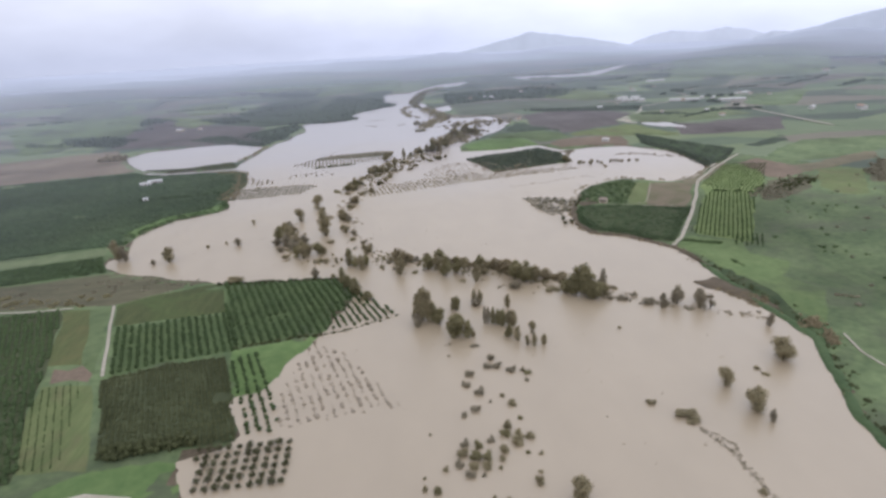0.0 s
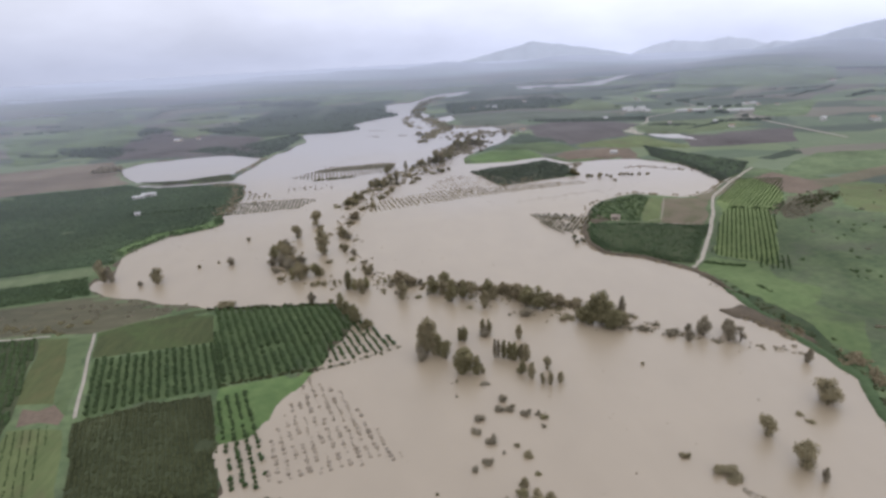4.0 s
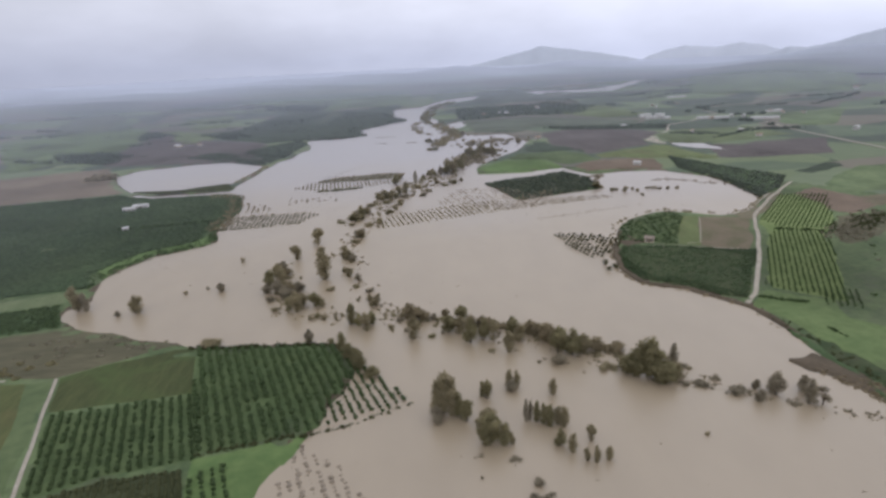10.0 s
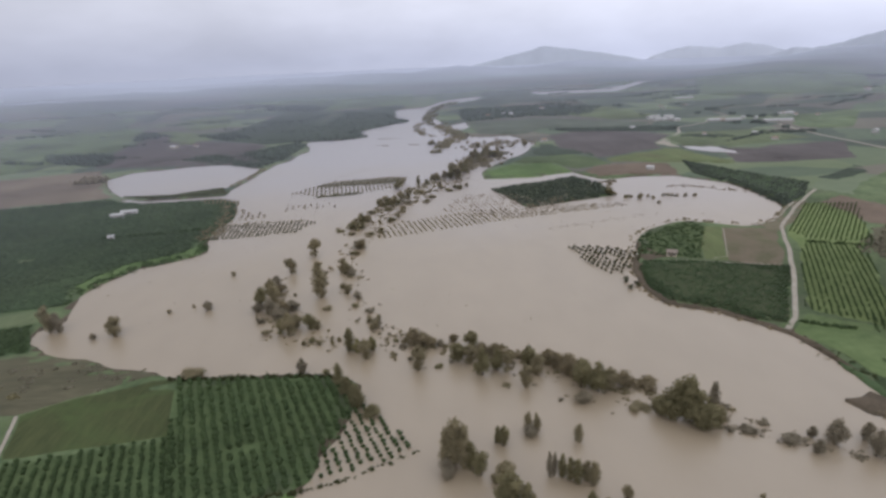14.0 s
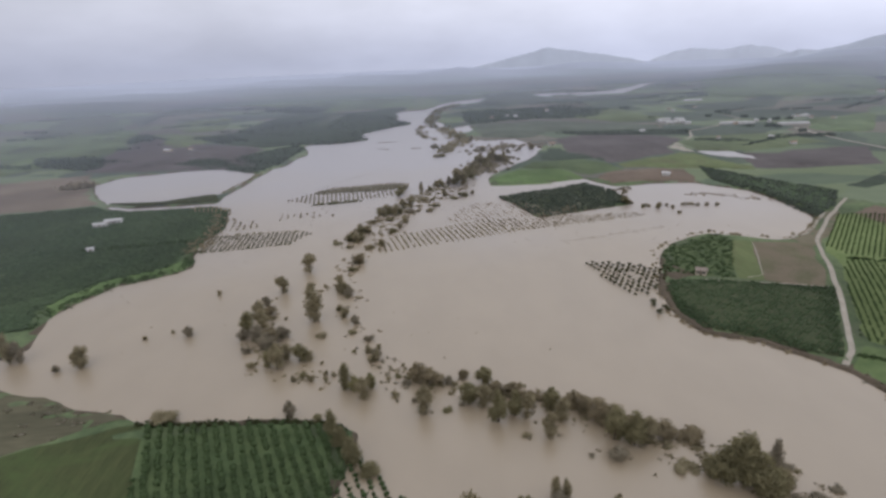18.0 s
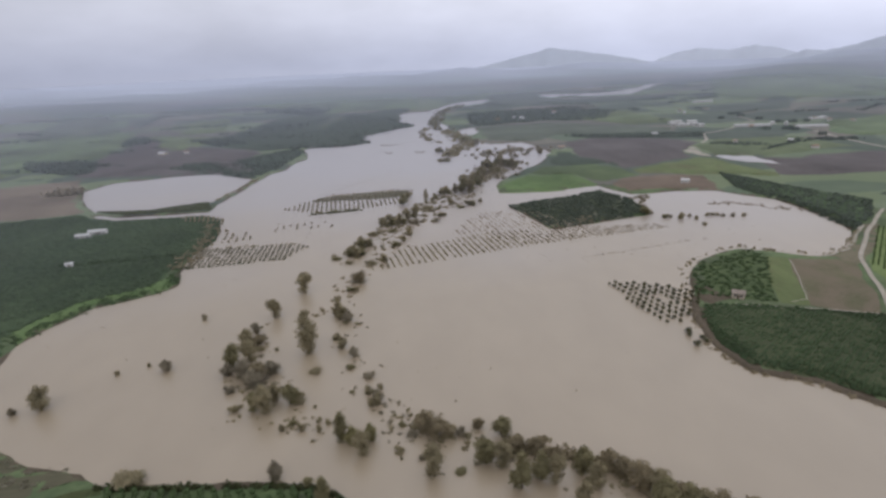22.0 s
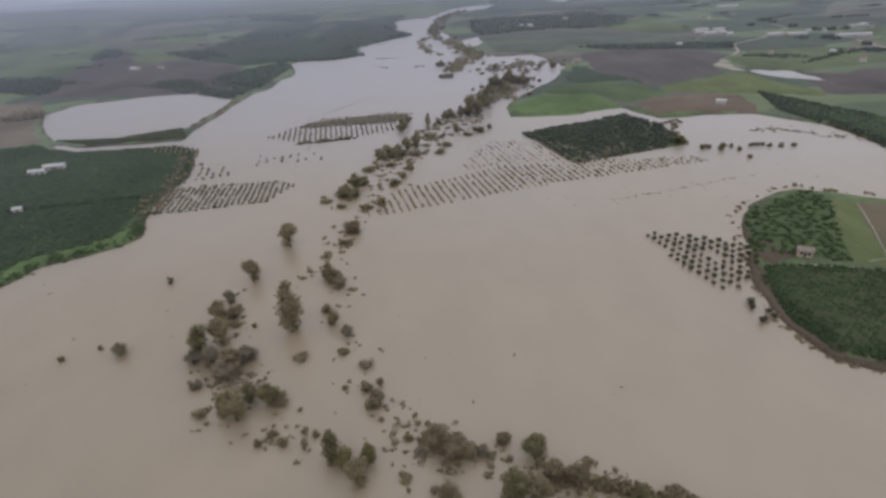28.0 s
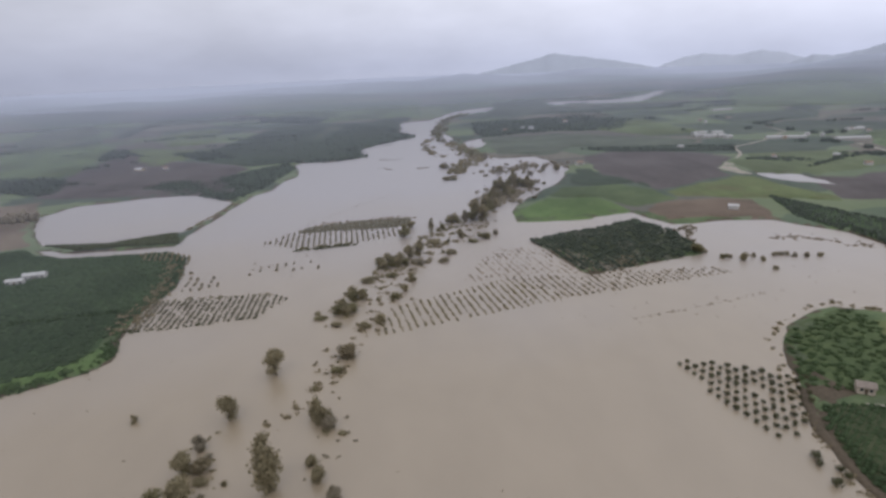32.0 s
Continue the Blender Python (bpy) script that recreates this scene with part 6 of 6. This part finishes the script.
thicket("scrub_growth", [(-182, 395), (-172, 425), (-140, 450), (-134, 466)], 7, 220, 1.2, 0.5, LEAF_BRIGHT, "bright green weeds along the plantation margin", 100)
thicket("hedgerow", [(-74, 595), (-50, 598), (-32, 601)], 1.6, 60, 1.4, 1.6, LEAF_GLOOM, "dark hedge along the foot of the upper drowned orchard", 101, sink=-0.4, category="hedge")
thicket("hedgerow", [(243, 394), (256, 386), (271, 377)], 1.2, 40, 1.3, 1.5, LEAF_CITRUS, "dark cross hedge in the young orchard", 102, category="hedge")
thicket("river_scrub", [(-62, 352), (-58, 344), (-55, 338)], 9, 70, 1.2, 1.5, LEAF_GREY, "grey twiggy scrub drowned in the bend", 73)
thicket("river_scrub", [(-70, 390), (-66, 370), (-66, 350), (-58, 330), (-44, 320), (-30, 316)], 12, 90, 1.0, 1.2, LEAF_OLIVE, "olive-brown drowned scrub in the river bend", 74)
thicket("river_scrub", [(-28, 400), (-26, 370), (-22, 350), (-14, 330), (-8, 315), (0, 305)], 12, 60, 0.9, 0.9, LEAF_GREY, "grey-brown drowned scrub in the river bend", 75)
thicket("river_scrub", [(-10, 318), (6, 308), (25, 300), (45, 290), (65, 272), (85, 258), (104, 247)], 8, 170, 1.4, 1.5, LEAF_OLIVE, "olive-brown drowned scrub of the river belt", 76)
thicket("river_scrub", [(-6, 314), (10, 305), (35, 292), (60, 270), (85, 252), (110, 240)], 14, 120, 1.0, 1.0, LEAF_GREY, "grey-brown drowned scrub of the river belt", 77)
thicket("river_scrub", [(104, 236), (120, 226), (140, 214), (156, 205)], 5, 60, 1.1, 0.9, LEAF_GREY, "grey-brown drowned scrub near the shore", 78)
thicket("river_scrub", [(-45, 400), (-33, 425), (-28, 445), (-20, 470), (-10, 500), (0, 530), (10, 555), (25, 585), (45, 610), (65, 640)], 10, 190, 1.5, 1.4, LEAF_RUST, "rusty drowned scrub along the upper river", 79)
thicket("river_scrub", [(-40, 485), (-28, 500), (-10, 545), (5, 560), (25, 615), (45, 640), (70, 670)], 14, 160, 1.9, 2.0, LEAF_OLIVE, "olive-brown drowned scrub along the upper river", 80)
thicket("reed_bed", [(80, 690), (95, 720), (112, 755), (125, 775)], 22, 170, 3.0, 3.2, LEAF_GREY, "grey-brown reed bed on the river bars", 81, sink=0)
thicket("reed_bed", [(60, 830), (75, 880), (100, 940), (95, 1000), (80, 1090)], 18, 200, 3.4, 3.0, LEAF_OLIVE, "olive-brown growth on the river bars", 82, sink=0)
thicket("reed_bed", [(100, 830), (130, 850), (160, 860), (185, 850)], 36, 110, 2.6, 2.6, LEAF_GREY, "grey-brown growth among flooded gravel bars", 83, sink=0)
thicket("reed_bed", [(80, 1100), (70, 1180), (80, 1280), (110, 1450), (160, 1570)], 16, 120, 5.0, 5.0, LEAF_DARK, "dark growth along the far river", 84, sink=0)
thicket("reed_bed", [(60, 950), (48, 1000), (40, 1080), (60, 1150)], 8, 60, 3.0, 2.5, LEAF_OLIVE, "olive-brown bars in the far river", 85, sink=0)
thicket("flotsam", [(238, 560), (262, 552), (285, 530)], 10, 60, 1.6, 0.4, LEAF_DROWNED, "drowned weeds breaking the water of the bay", 107, sink=-0.1)
thicket("hill_scrub", [(205, 215), (235, 262), (262, 300), (300, 340), (340, 380)], 46, 34, 1.3, 1.0, LEAF_CITRUS, "dark shrubs dotted over the hillside pasture", 105)
thicket("hill_scrub", [(230, 200), (275, 250), (320, 300), (380, 360)], 60, 50, 1.5, 0.8, LEAF_WEEDS, "grey weedy clumps over the hillside pasture", 106)
thicket("hill_scrub", [(268, 362), (292, 385), (318, 402), (332, 408)], 13, 260, 1.5, 2.0, LEAF_WEEDS, "grey bare thicket beside the young orchard", 103)
thicket("hill_scrub", [(285, 378), (310, 395), (325, 400)], 12, 90, 1.8, 2.4, LEAF_GLOOM, "dark shrubs among the grey thicket", 104)
thicket("hill_scrub", [(372, 380), (395, 405), (420, 430), (440, 448)], 15, 160, 2.0, 2.6, LEAF_WEEDS, "grey bare copse on the hillside", 108)
thicket("hill_scrub", [(164, 194), (172, 199), (170, 188), (167, 178)], 4, 90, 1.0, 1.3, LEAF_RUST, "rusty brown shrubs on the shore slope", 109)
thicket("hedgerow", [(170, 300), (178, 294), (188, 289)], 0.9, 60, 1.0, 1.4, LEAF_CITRUS, "dark hedge at the foot of the young orchard", 110, category="hedge")
thicket("hedgerow", [(179, 265), (180, 257)], 0.6, 14, 0.8, 0.8, LEAF_CITRUS, "low hedge on the shore meadow", 111, category="hedge")
thicket("hedgerow", [(197, 216), (204, 212)], 0.6, 14, 0.8, 0.8, LEAF_GREY, "low brown hedge beside a faint track", 112, category="hedge")
thicket("flotsam", [(102, 458), (140, 466), (178, 476)], 1.2, 60, 0.5, 0.6, LEAF_GREY, "line of drowned posts and twigs across the flood", 113, sink=-0.2)
thicket("scrub_growth", [(186, 585), (204, 594), (186, 565), (183, 545)], 3.5, 60, 1.4, 1.6, LEAF_GREY, "grey-brown weeds on the spit in the bay", 114, sink=-0.2)
thicket("river_scrub", [(31, 296), (43, 292), (56, 285), (62, 280), (75, 270), (87, 262)], 3.4, 150, 1.5, 3.0, LEAF_RUST, "rusty drowned thicket along the back of the river belt", 115)
thicket("river_scrub", [(94, 240), (104, 236), (112, 232), (120, 227)], 4, 40, 1.0, 0.8, LEAF_GREY, "grey-brown drowned twigs beyond the river belt", 116)
for x, y in TOWN_TREES:
    thicket("copse", [(x - 5, y), (x + 5, y + 2)], 5, 14, 2.6, 4.5, LEAF_FAR, "dark trees round the far hamlet", int(x), category="copse")
thicket("hedgerow", [(-150, 757), (-160, 700), (-167, 660)], 2, 60, 1.4, 1.2, LEAF_OLIVE, "low overgrown dyke beside the flooded basin", 89, category="hedge")
thicket("hedgerow", [(-70, 598), (-50, 600), (-33, 605)], 2, 30, 1.6, 1.8, LEAF_DARK, "dark hedge standing in the upper flood", 90, category="hedge")
thicket("hedgerow", [(-135, 521), (-100, 521), (-72, 520)], 1.2, 50, 1.0, 1.4, LEAF_DARK, "dark hedge edging the drowned orchard", 91, sink=-0.5, category="hedge")
thicket("hedgerow", [(-134, 484), (-105, 486), (-75, 491)], 1.0, 50, 1.1, 1.2, LEAF_GLOOM, "drowned hedge edging the orchard rows", 92, sink=-0.5, category="hedge")
thicket("hedgerow", [(-66, 655), (-30, 662), (8, 664)], 9, 110, 1.7, 0.8, LEAF_DROWNED, "muddy drowned weeds edging the upper orchard", 95, category="hedge")
thicket("flotsam", [(-24, 967), (-9, 958), (7, 966)], 4, 26, 1.5, 0.5, LEAF_GREY, "drowned weeds breaking the upper flood", 120, sink=-0.15)
thicket("flotsam", [(-21, 898), (-3, 884)], 4, 26, 1.5, 0.5, LEAF_GREY, "drowned weeds breaking the upper flood", 121, sink=-0.15)
thicket("flotsam", [(-52, 1078), (-31, 1089), (-5, 1105)], 4, 26, 1.5, 0.5, LEAF_GREY, "drowned weeds breaking the upper flood", 122, sink=-0.15)
thicket("flotsam", [(24, 884), (35, 888)], 4, 26, 1.5, 0.5, LEAF_GREY, "drowned weeds breaking the upper flood", 123, sink=-0.15)
thicket("flotsam", [(-10, 1288), (32, 1298)], 4, 26, 1.5, 0.5, LEAF_GREY, "drowned weeds breaking the upper flood", 124, sink=-0.15)
thicket("flotsam", [(-73, 664), (-54, 690), (-30, 723), (6, 767)], 1.5, 70, 0.7, 0.4, LEAF_GREY, "thin drift line on the upper flood", 130, sink=-0.15)
thicket("flotsam", [(-100, 545), (-60, 580), (-50, 620), (-20, 700), (0, 800)], 60, 150, 0.6, 0.35, LEAF_DROWNED, "scattered twig tops in the upper flood", 131, sink=-0.15)
thicket("flotsam", [(-150, 380), (-130, 430), (-105, 480), (-100, 510)], 30, 70, 0.5, 0.3, LEAF_GREY, "scattered twig tops in the inlet", 132, sink=-0.15)
thicket("flotsam", [(20, 500), (80, 470), (140, 460), (230, 500)], 30, 90, 0.5, 0.3, LEAF_DROWNED, "scattered twig tops before the ringed orchard", 133, sink=-0.15)
thicket("flotsam", [(-120, 400), (-20, 350), (60, 330), (110, 300)], 50, 46, 0.45, 0.3, LEAF_GREY, "small drifting debris on the floodwater", 96, sink=-0.1)
thicket("flotsam", [(-20, 220), (60, 190), (120, 180), (60, 140)], 40, 40, 0.4, 0.3, LEAF_GREY, "small drifting debris on the floodwater", 97, sink=-0.1)
thicket("copse", [(-338, 722), (-322, 730)], 9, 60, 4.0, 7, LEAF_GREY, "grey-brown copse beside the flooded basin", 93, category="copse")


def fill(poly, gap, r, tall, material, label, seed, name="copse", gaps=()):
    """Far woods or plantation over an outline: low leafy lumps, close together."""
    rng = np.random.default_rng(seed)
    pieces = []
    spots = np.array([p for row in rows_in(poly, (1, 0.2), gap, gap, gap * 0.42, 0.06, seed) for p in row])
    for clear in gaps:
        spots = spots[signed(clear, spots[:, 0], spots[:, 1]) < 0]
    for (x, y), z in zip(spots, height(spots[:, 0], spots[:, 1])):
        g = rng.uniform(0.6, 1.25)
        lobe = (x, y, z + tall * g * 0.3, r * g, r * g * rng.uniform(0.7, 1), tall * g * 0.65)
        v, f = leaf_cloud(rng, [lobe], 12, r * 0.4)
        cv, cf = core(rng, lobe, 0.85)
        pieces.append((v, f.tolist()))
        pieces.append((np.array(cv), cf))
    tagged(new(name, joined_mesh(name, pieces, material)), label, name, kind="stuff")


fill(FAR_PLANTATION, 7, 4.2, 1.8, LEAF_FAR, "dark plantation covering the far river bank", 301, "plantation", PLANTATION_GAPS)
fill(DARK_MIDA, 4.5, 2.8, 0.8, LEAF_FAR, "dark plantation above the flooded basin", 302, "plantation")
fill(DARK_MIDB, 4.5, 2.8, 0.8, LEAF_FAR, "dark plantation on the river bank", 303, "plantation")
fill(COPSE_OVAL, 6, 4.5, 4, LEAF_FAR, "dark olive-green oval copse", 304)
fill(COPSE_STRIP, 6, 4.2, 3, LEAF_FAR, "dark olive-green copse above stubble", 305)
fill(POND_HEDGE, 4.5, 3.2, 1.4, LEAF_FAR, "dark copse above the flooded basin", 306)
fill(DARK_W_D, 6, 4.2, 4, LEAF_FAR, "dark copse strip above a ploughed field", 307)
fill(DARK_R_B, 5, 3.6, 1.8, LEAF_FAR, "dark tree strip above the ploughed field", 308)
fill(DARK_R_C, 4, 2.8, 1.8, LEAF_FAR, "dark tree row on a pale green field", 309)
fill(DARK_R_A, 9, 5.0, 4, LEAF_FAR, "dark plantation round far sheds", 311, "plantation")
fill(DARK_HILL, 9, 6.0, 5, LEAF_FAR, "dark plantation on a far slope", 312, "plantation")
rng_far = random.Random(5)
for i in range(64):
    side = 1 if i % 5 < 3 else -1
    x0, y0 = (rng_far.uniform(320, 1100), rng_far.uniform(760, 1900)) if side > 0 else (rng_far.uniform(-900, -240), rng_far.uniform(880, 1900))
    q = rng_far.uniform(-0.5, 0.6)
    ln = rng_far.uniform(40, 150)
    thicket("hedgerow", [(x0, y0), (x0 + ln * math.cos(q), y0 + ln * math.sin(q))], rng_far.uniform(2, 9), int(ln * 0.55), 2.8, 3.2, LEAF_FAR, "dark hedge and trees between far fields", 200 + i, category="hedge")


for i in range(26):
    x0, y0, q, ln = rng_far.uniform(800, 2100), rng_far.uniform(1300, 2500), rng_far.uniform(-0.9, -0.1), rng_far.uniform(80, 240)
    thicket("hedgerow", [(x0, y0), (x0 + ln * math.cos(q), y0 + ln * math.sin(q))], rng_far.uniform(6, 26), int(ln * 0.3), 6.0, 6.0, LEAF_FAR, "dark copses over the misty eastern hills", 300 + i, category="hedge")


def olive_mesh(seed):
    rng = np.random.default_rng(seed)
    lobes = [(0, 0, 1.7, 1.5, 1.5, 1.1), (0.6, 0.3, 2.0, 0.9, 0.9, 0.8), (-0.6, -0.2, 1.9, 0.9, 0.9, 0.8)]
    bm = bmesh.new()
    stem(bm, (0, 0, -1.2), (0.05, 0, 1.4), 0.2, 0.12)
    return bm_mesh("trunk", bm, BARK), crown_mesh("crown", rng, lobes, 110, 0.36, LEAF_GROVE)


OLIVE_KINDS = [olive_mesh(s) for s in (51, 52, 53)]


def olive_grove(poly, way, gap, step, scale, label, group, seed, lean=0.0):
    for row in rows_in(poly, way, gap, step, 0.25, 0.04, seed, lean):
        for x, y in row:
            t, c = OLIVE_KINDS[place.randrange(3)]
            ob = tagged(new("olive_tree"), label, "tree", group)
            part("trunk", t, ob)
            part("crown", c, ob)
            s = scale * place.uniform(0.8, 1.2)
            ob.matrix_world = Matrix.LocRotScale((x, y, max(-0.5, float(height(np.array([x]), np.array([y]))[0]))), Euler((0, 0, place.uniform(0, 6))), (s, s, s))


olive_grove(OLIVES, (0.517, 0.856), 2.83, 5.3, 0.7, "round dark olive tree standing in floodwater", "olive trees in the flood", 31, 2.65)
olive_grove(GRID_SW, (0.0, -1), 3.1, 3.4, 0.74, "round dark olive tree in flooded grove", "olive trees of the flooded grove", 32)


for x, y in OLIVE_EXTRA:
    olive_grove([(x - 1, y - 1), (x + 1, y - 1), (x + 1, y + 1), (x - 1, y + 1)], (0, 1), 2, 5, 0.95, "round dark olive tree standing in floodwater", "olive trees in the flood", 35)


# ---- buildings ----
def box(bm, x0, y0, z0, x1, y1, z1):
    v = [bm.verts.new(p) for p in ((x0, y0, z0), (x1, y0, z0), (x1, y1, z0), (x0, y1, z0), (x0, y0, z1), (x1, y0, z1), (x1, y1, z1), (x0, y1, z1))]
    for f in ((3, 2, 1, 0), (4, 5, 6, 7), (0, 1, 5, 4), (1, 2, 6, 5), (2, 3, 7, 6), (3, 0, 4, 7)):
        bm.faces.new([v[i] for i in f])


def house(x, y, turn, long, deep, tall, wall, roof, label, name="farmhouse", windows=3):
    """A small farm building: walls with gables, a pitched roof with eaves, a door and windows."""
    ob = tagged(new(name), label, "building")
    a, b, rise = long / 2, deep / 2, deep * 0.22
    bm = bmesh.new()
    box(bm, -a, -b, -1.0, a, b, tall)
    for s in (-1, 1):
        q = [bm.verts.new((s * a, -b, tall)), bm.verts.new((s * a, b, tall)), bm.verts.new((s * a, 0, tall + rise))]
        bm.faces.new(q)
    part("wall", bm_mesh("wall", bm, wall), ob)
    bm = bmesh.new()
    e = 0.35
    for s in (-1, 1):
        lo, hi = tall - e * rise / b, tall + rise
        pts = [(-a - e, s * (b + e), lo), (a + e, s * (b + e), lo), (a + e, 0, hi), (-a - e, 0, hi)]
        low = [bm.verts.new(p) for p in pts]
        up = [bm.verts.new((p[0], p[1], p[2] + 0.18)) for p in pts]
        bm.faces.new(low)
        bm.faces.new(up[::-1])
        for i in range(4):
            bm.faces.new((low[i], up[i], up[(i + 1) % 4], low[(i + 1) % 4]))
    bmesh.ops.recalc_face_normals(bm, faces=bm.faces[:])
    part("roof", bm_mesh("roof", bm, roof), ob)
    bm = bmesh.new()
    box(bm, -0.55, -b - 0.06, 0, 0.55, -b + 0.05, 2.1)
    part("door", bm_mesh("door", bm, WOOD), ob)
    for i in range(windows):
        cx = -a + long * (i + 0.5) / windows
        if abs(cx) < 1.2:
            continue
        bm = bmesh.new()
        box(bm, cx - 0.5, -b - 0.05, 1.0, cx + 0.5, -b + 0.05, 2.1)
        part("window", bm_mesh("window", bm, GLASS), ob)
    z = float(height(np.array([x]), np.array([y]))[0])
    ob.matrix_world = pose(x, y, z + 0.1, 0, 0, turn)
    return ob


house(-223, 569, 8, 12, 4.4, 3.0, WALL_WHITE, ROOF_PALE, "long white farm shed with a pale roof in the plantation", "farm_shed", 4)
house(-229, 560, 8, 9, 4.0, 2.8, WALL_WHITE, ROOF_PALE, "white farm shed with a pale roof beside another shed", "farm_shed", 4)
house(-205, 496, 15, 4, 3, 2.4, WALL_WHITE, ROOF_PALE, "tiny white pump hut among citrus trees", "hut", 2)
house(157, 388, -30, 5.4, 4.2, 2.7, WALL_STONE, ROOF_GREY, "small weathered stone hut with a grey tiled roof", "hut", 2)
for i, (x, y) in enumerate(BLDGFAR):
    big = 0.55 + (i * 7 % 5) * 0.18
    house(x, y, i * 37 % 180, 11 * big, 6.5 * big, 3.0 + (i % 3), WALL_WHITE if i % 3 else WALL_STONE, ROOF_PALE if i % 2 else ROOF_TILE, "far whitewashed farmhouse among fields" if i % 3 else "far plastered farmhouse among fields")
for i, (x, y) in enumerate(TOWN):
    house(x, y, i * 23 % 50 - 20, 9 + i % 3 * 3, 6, 3.4 + i % 2, WALL_WHITE, ROOF_PALE, "white farm building of a far hamlet", "farm_building", 3)
for i, (x, y) in enumerate(GREENHOUSES):
    house(x, y, (5, -12, -8, 10)[i], (44, 50, 42, 30)[i], 6, 2.4, WALL_WHITE, ROOF_PALE, "long low pale greenhouse among far fields", "greenhouse", 0)
for i, (x, y) in enumerate(COTTAGES):
    house(x, y, i * 53 % 180, 5.5 + i % 3 * 1.5, 4.5, 3.0, WALL_WHITE, ROOF_PALE if i % 2 else ROOF_TILE, "small whitewashed cottage among fields", "cottage", 2)
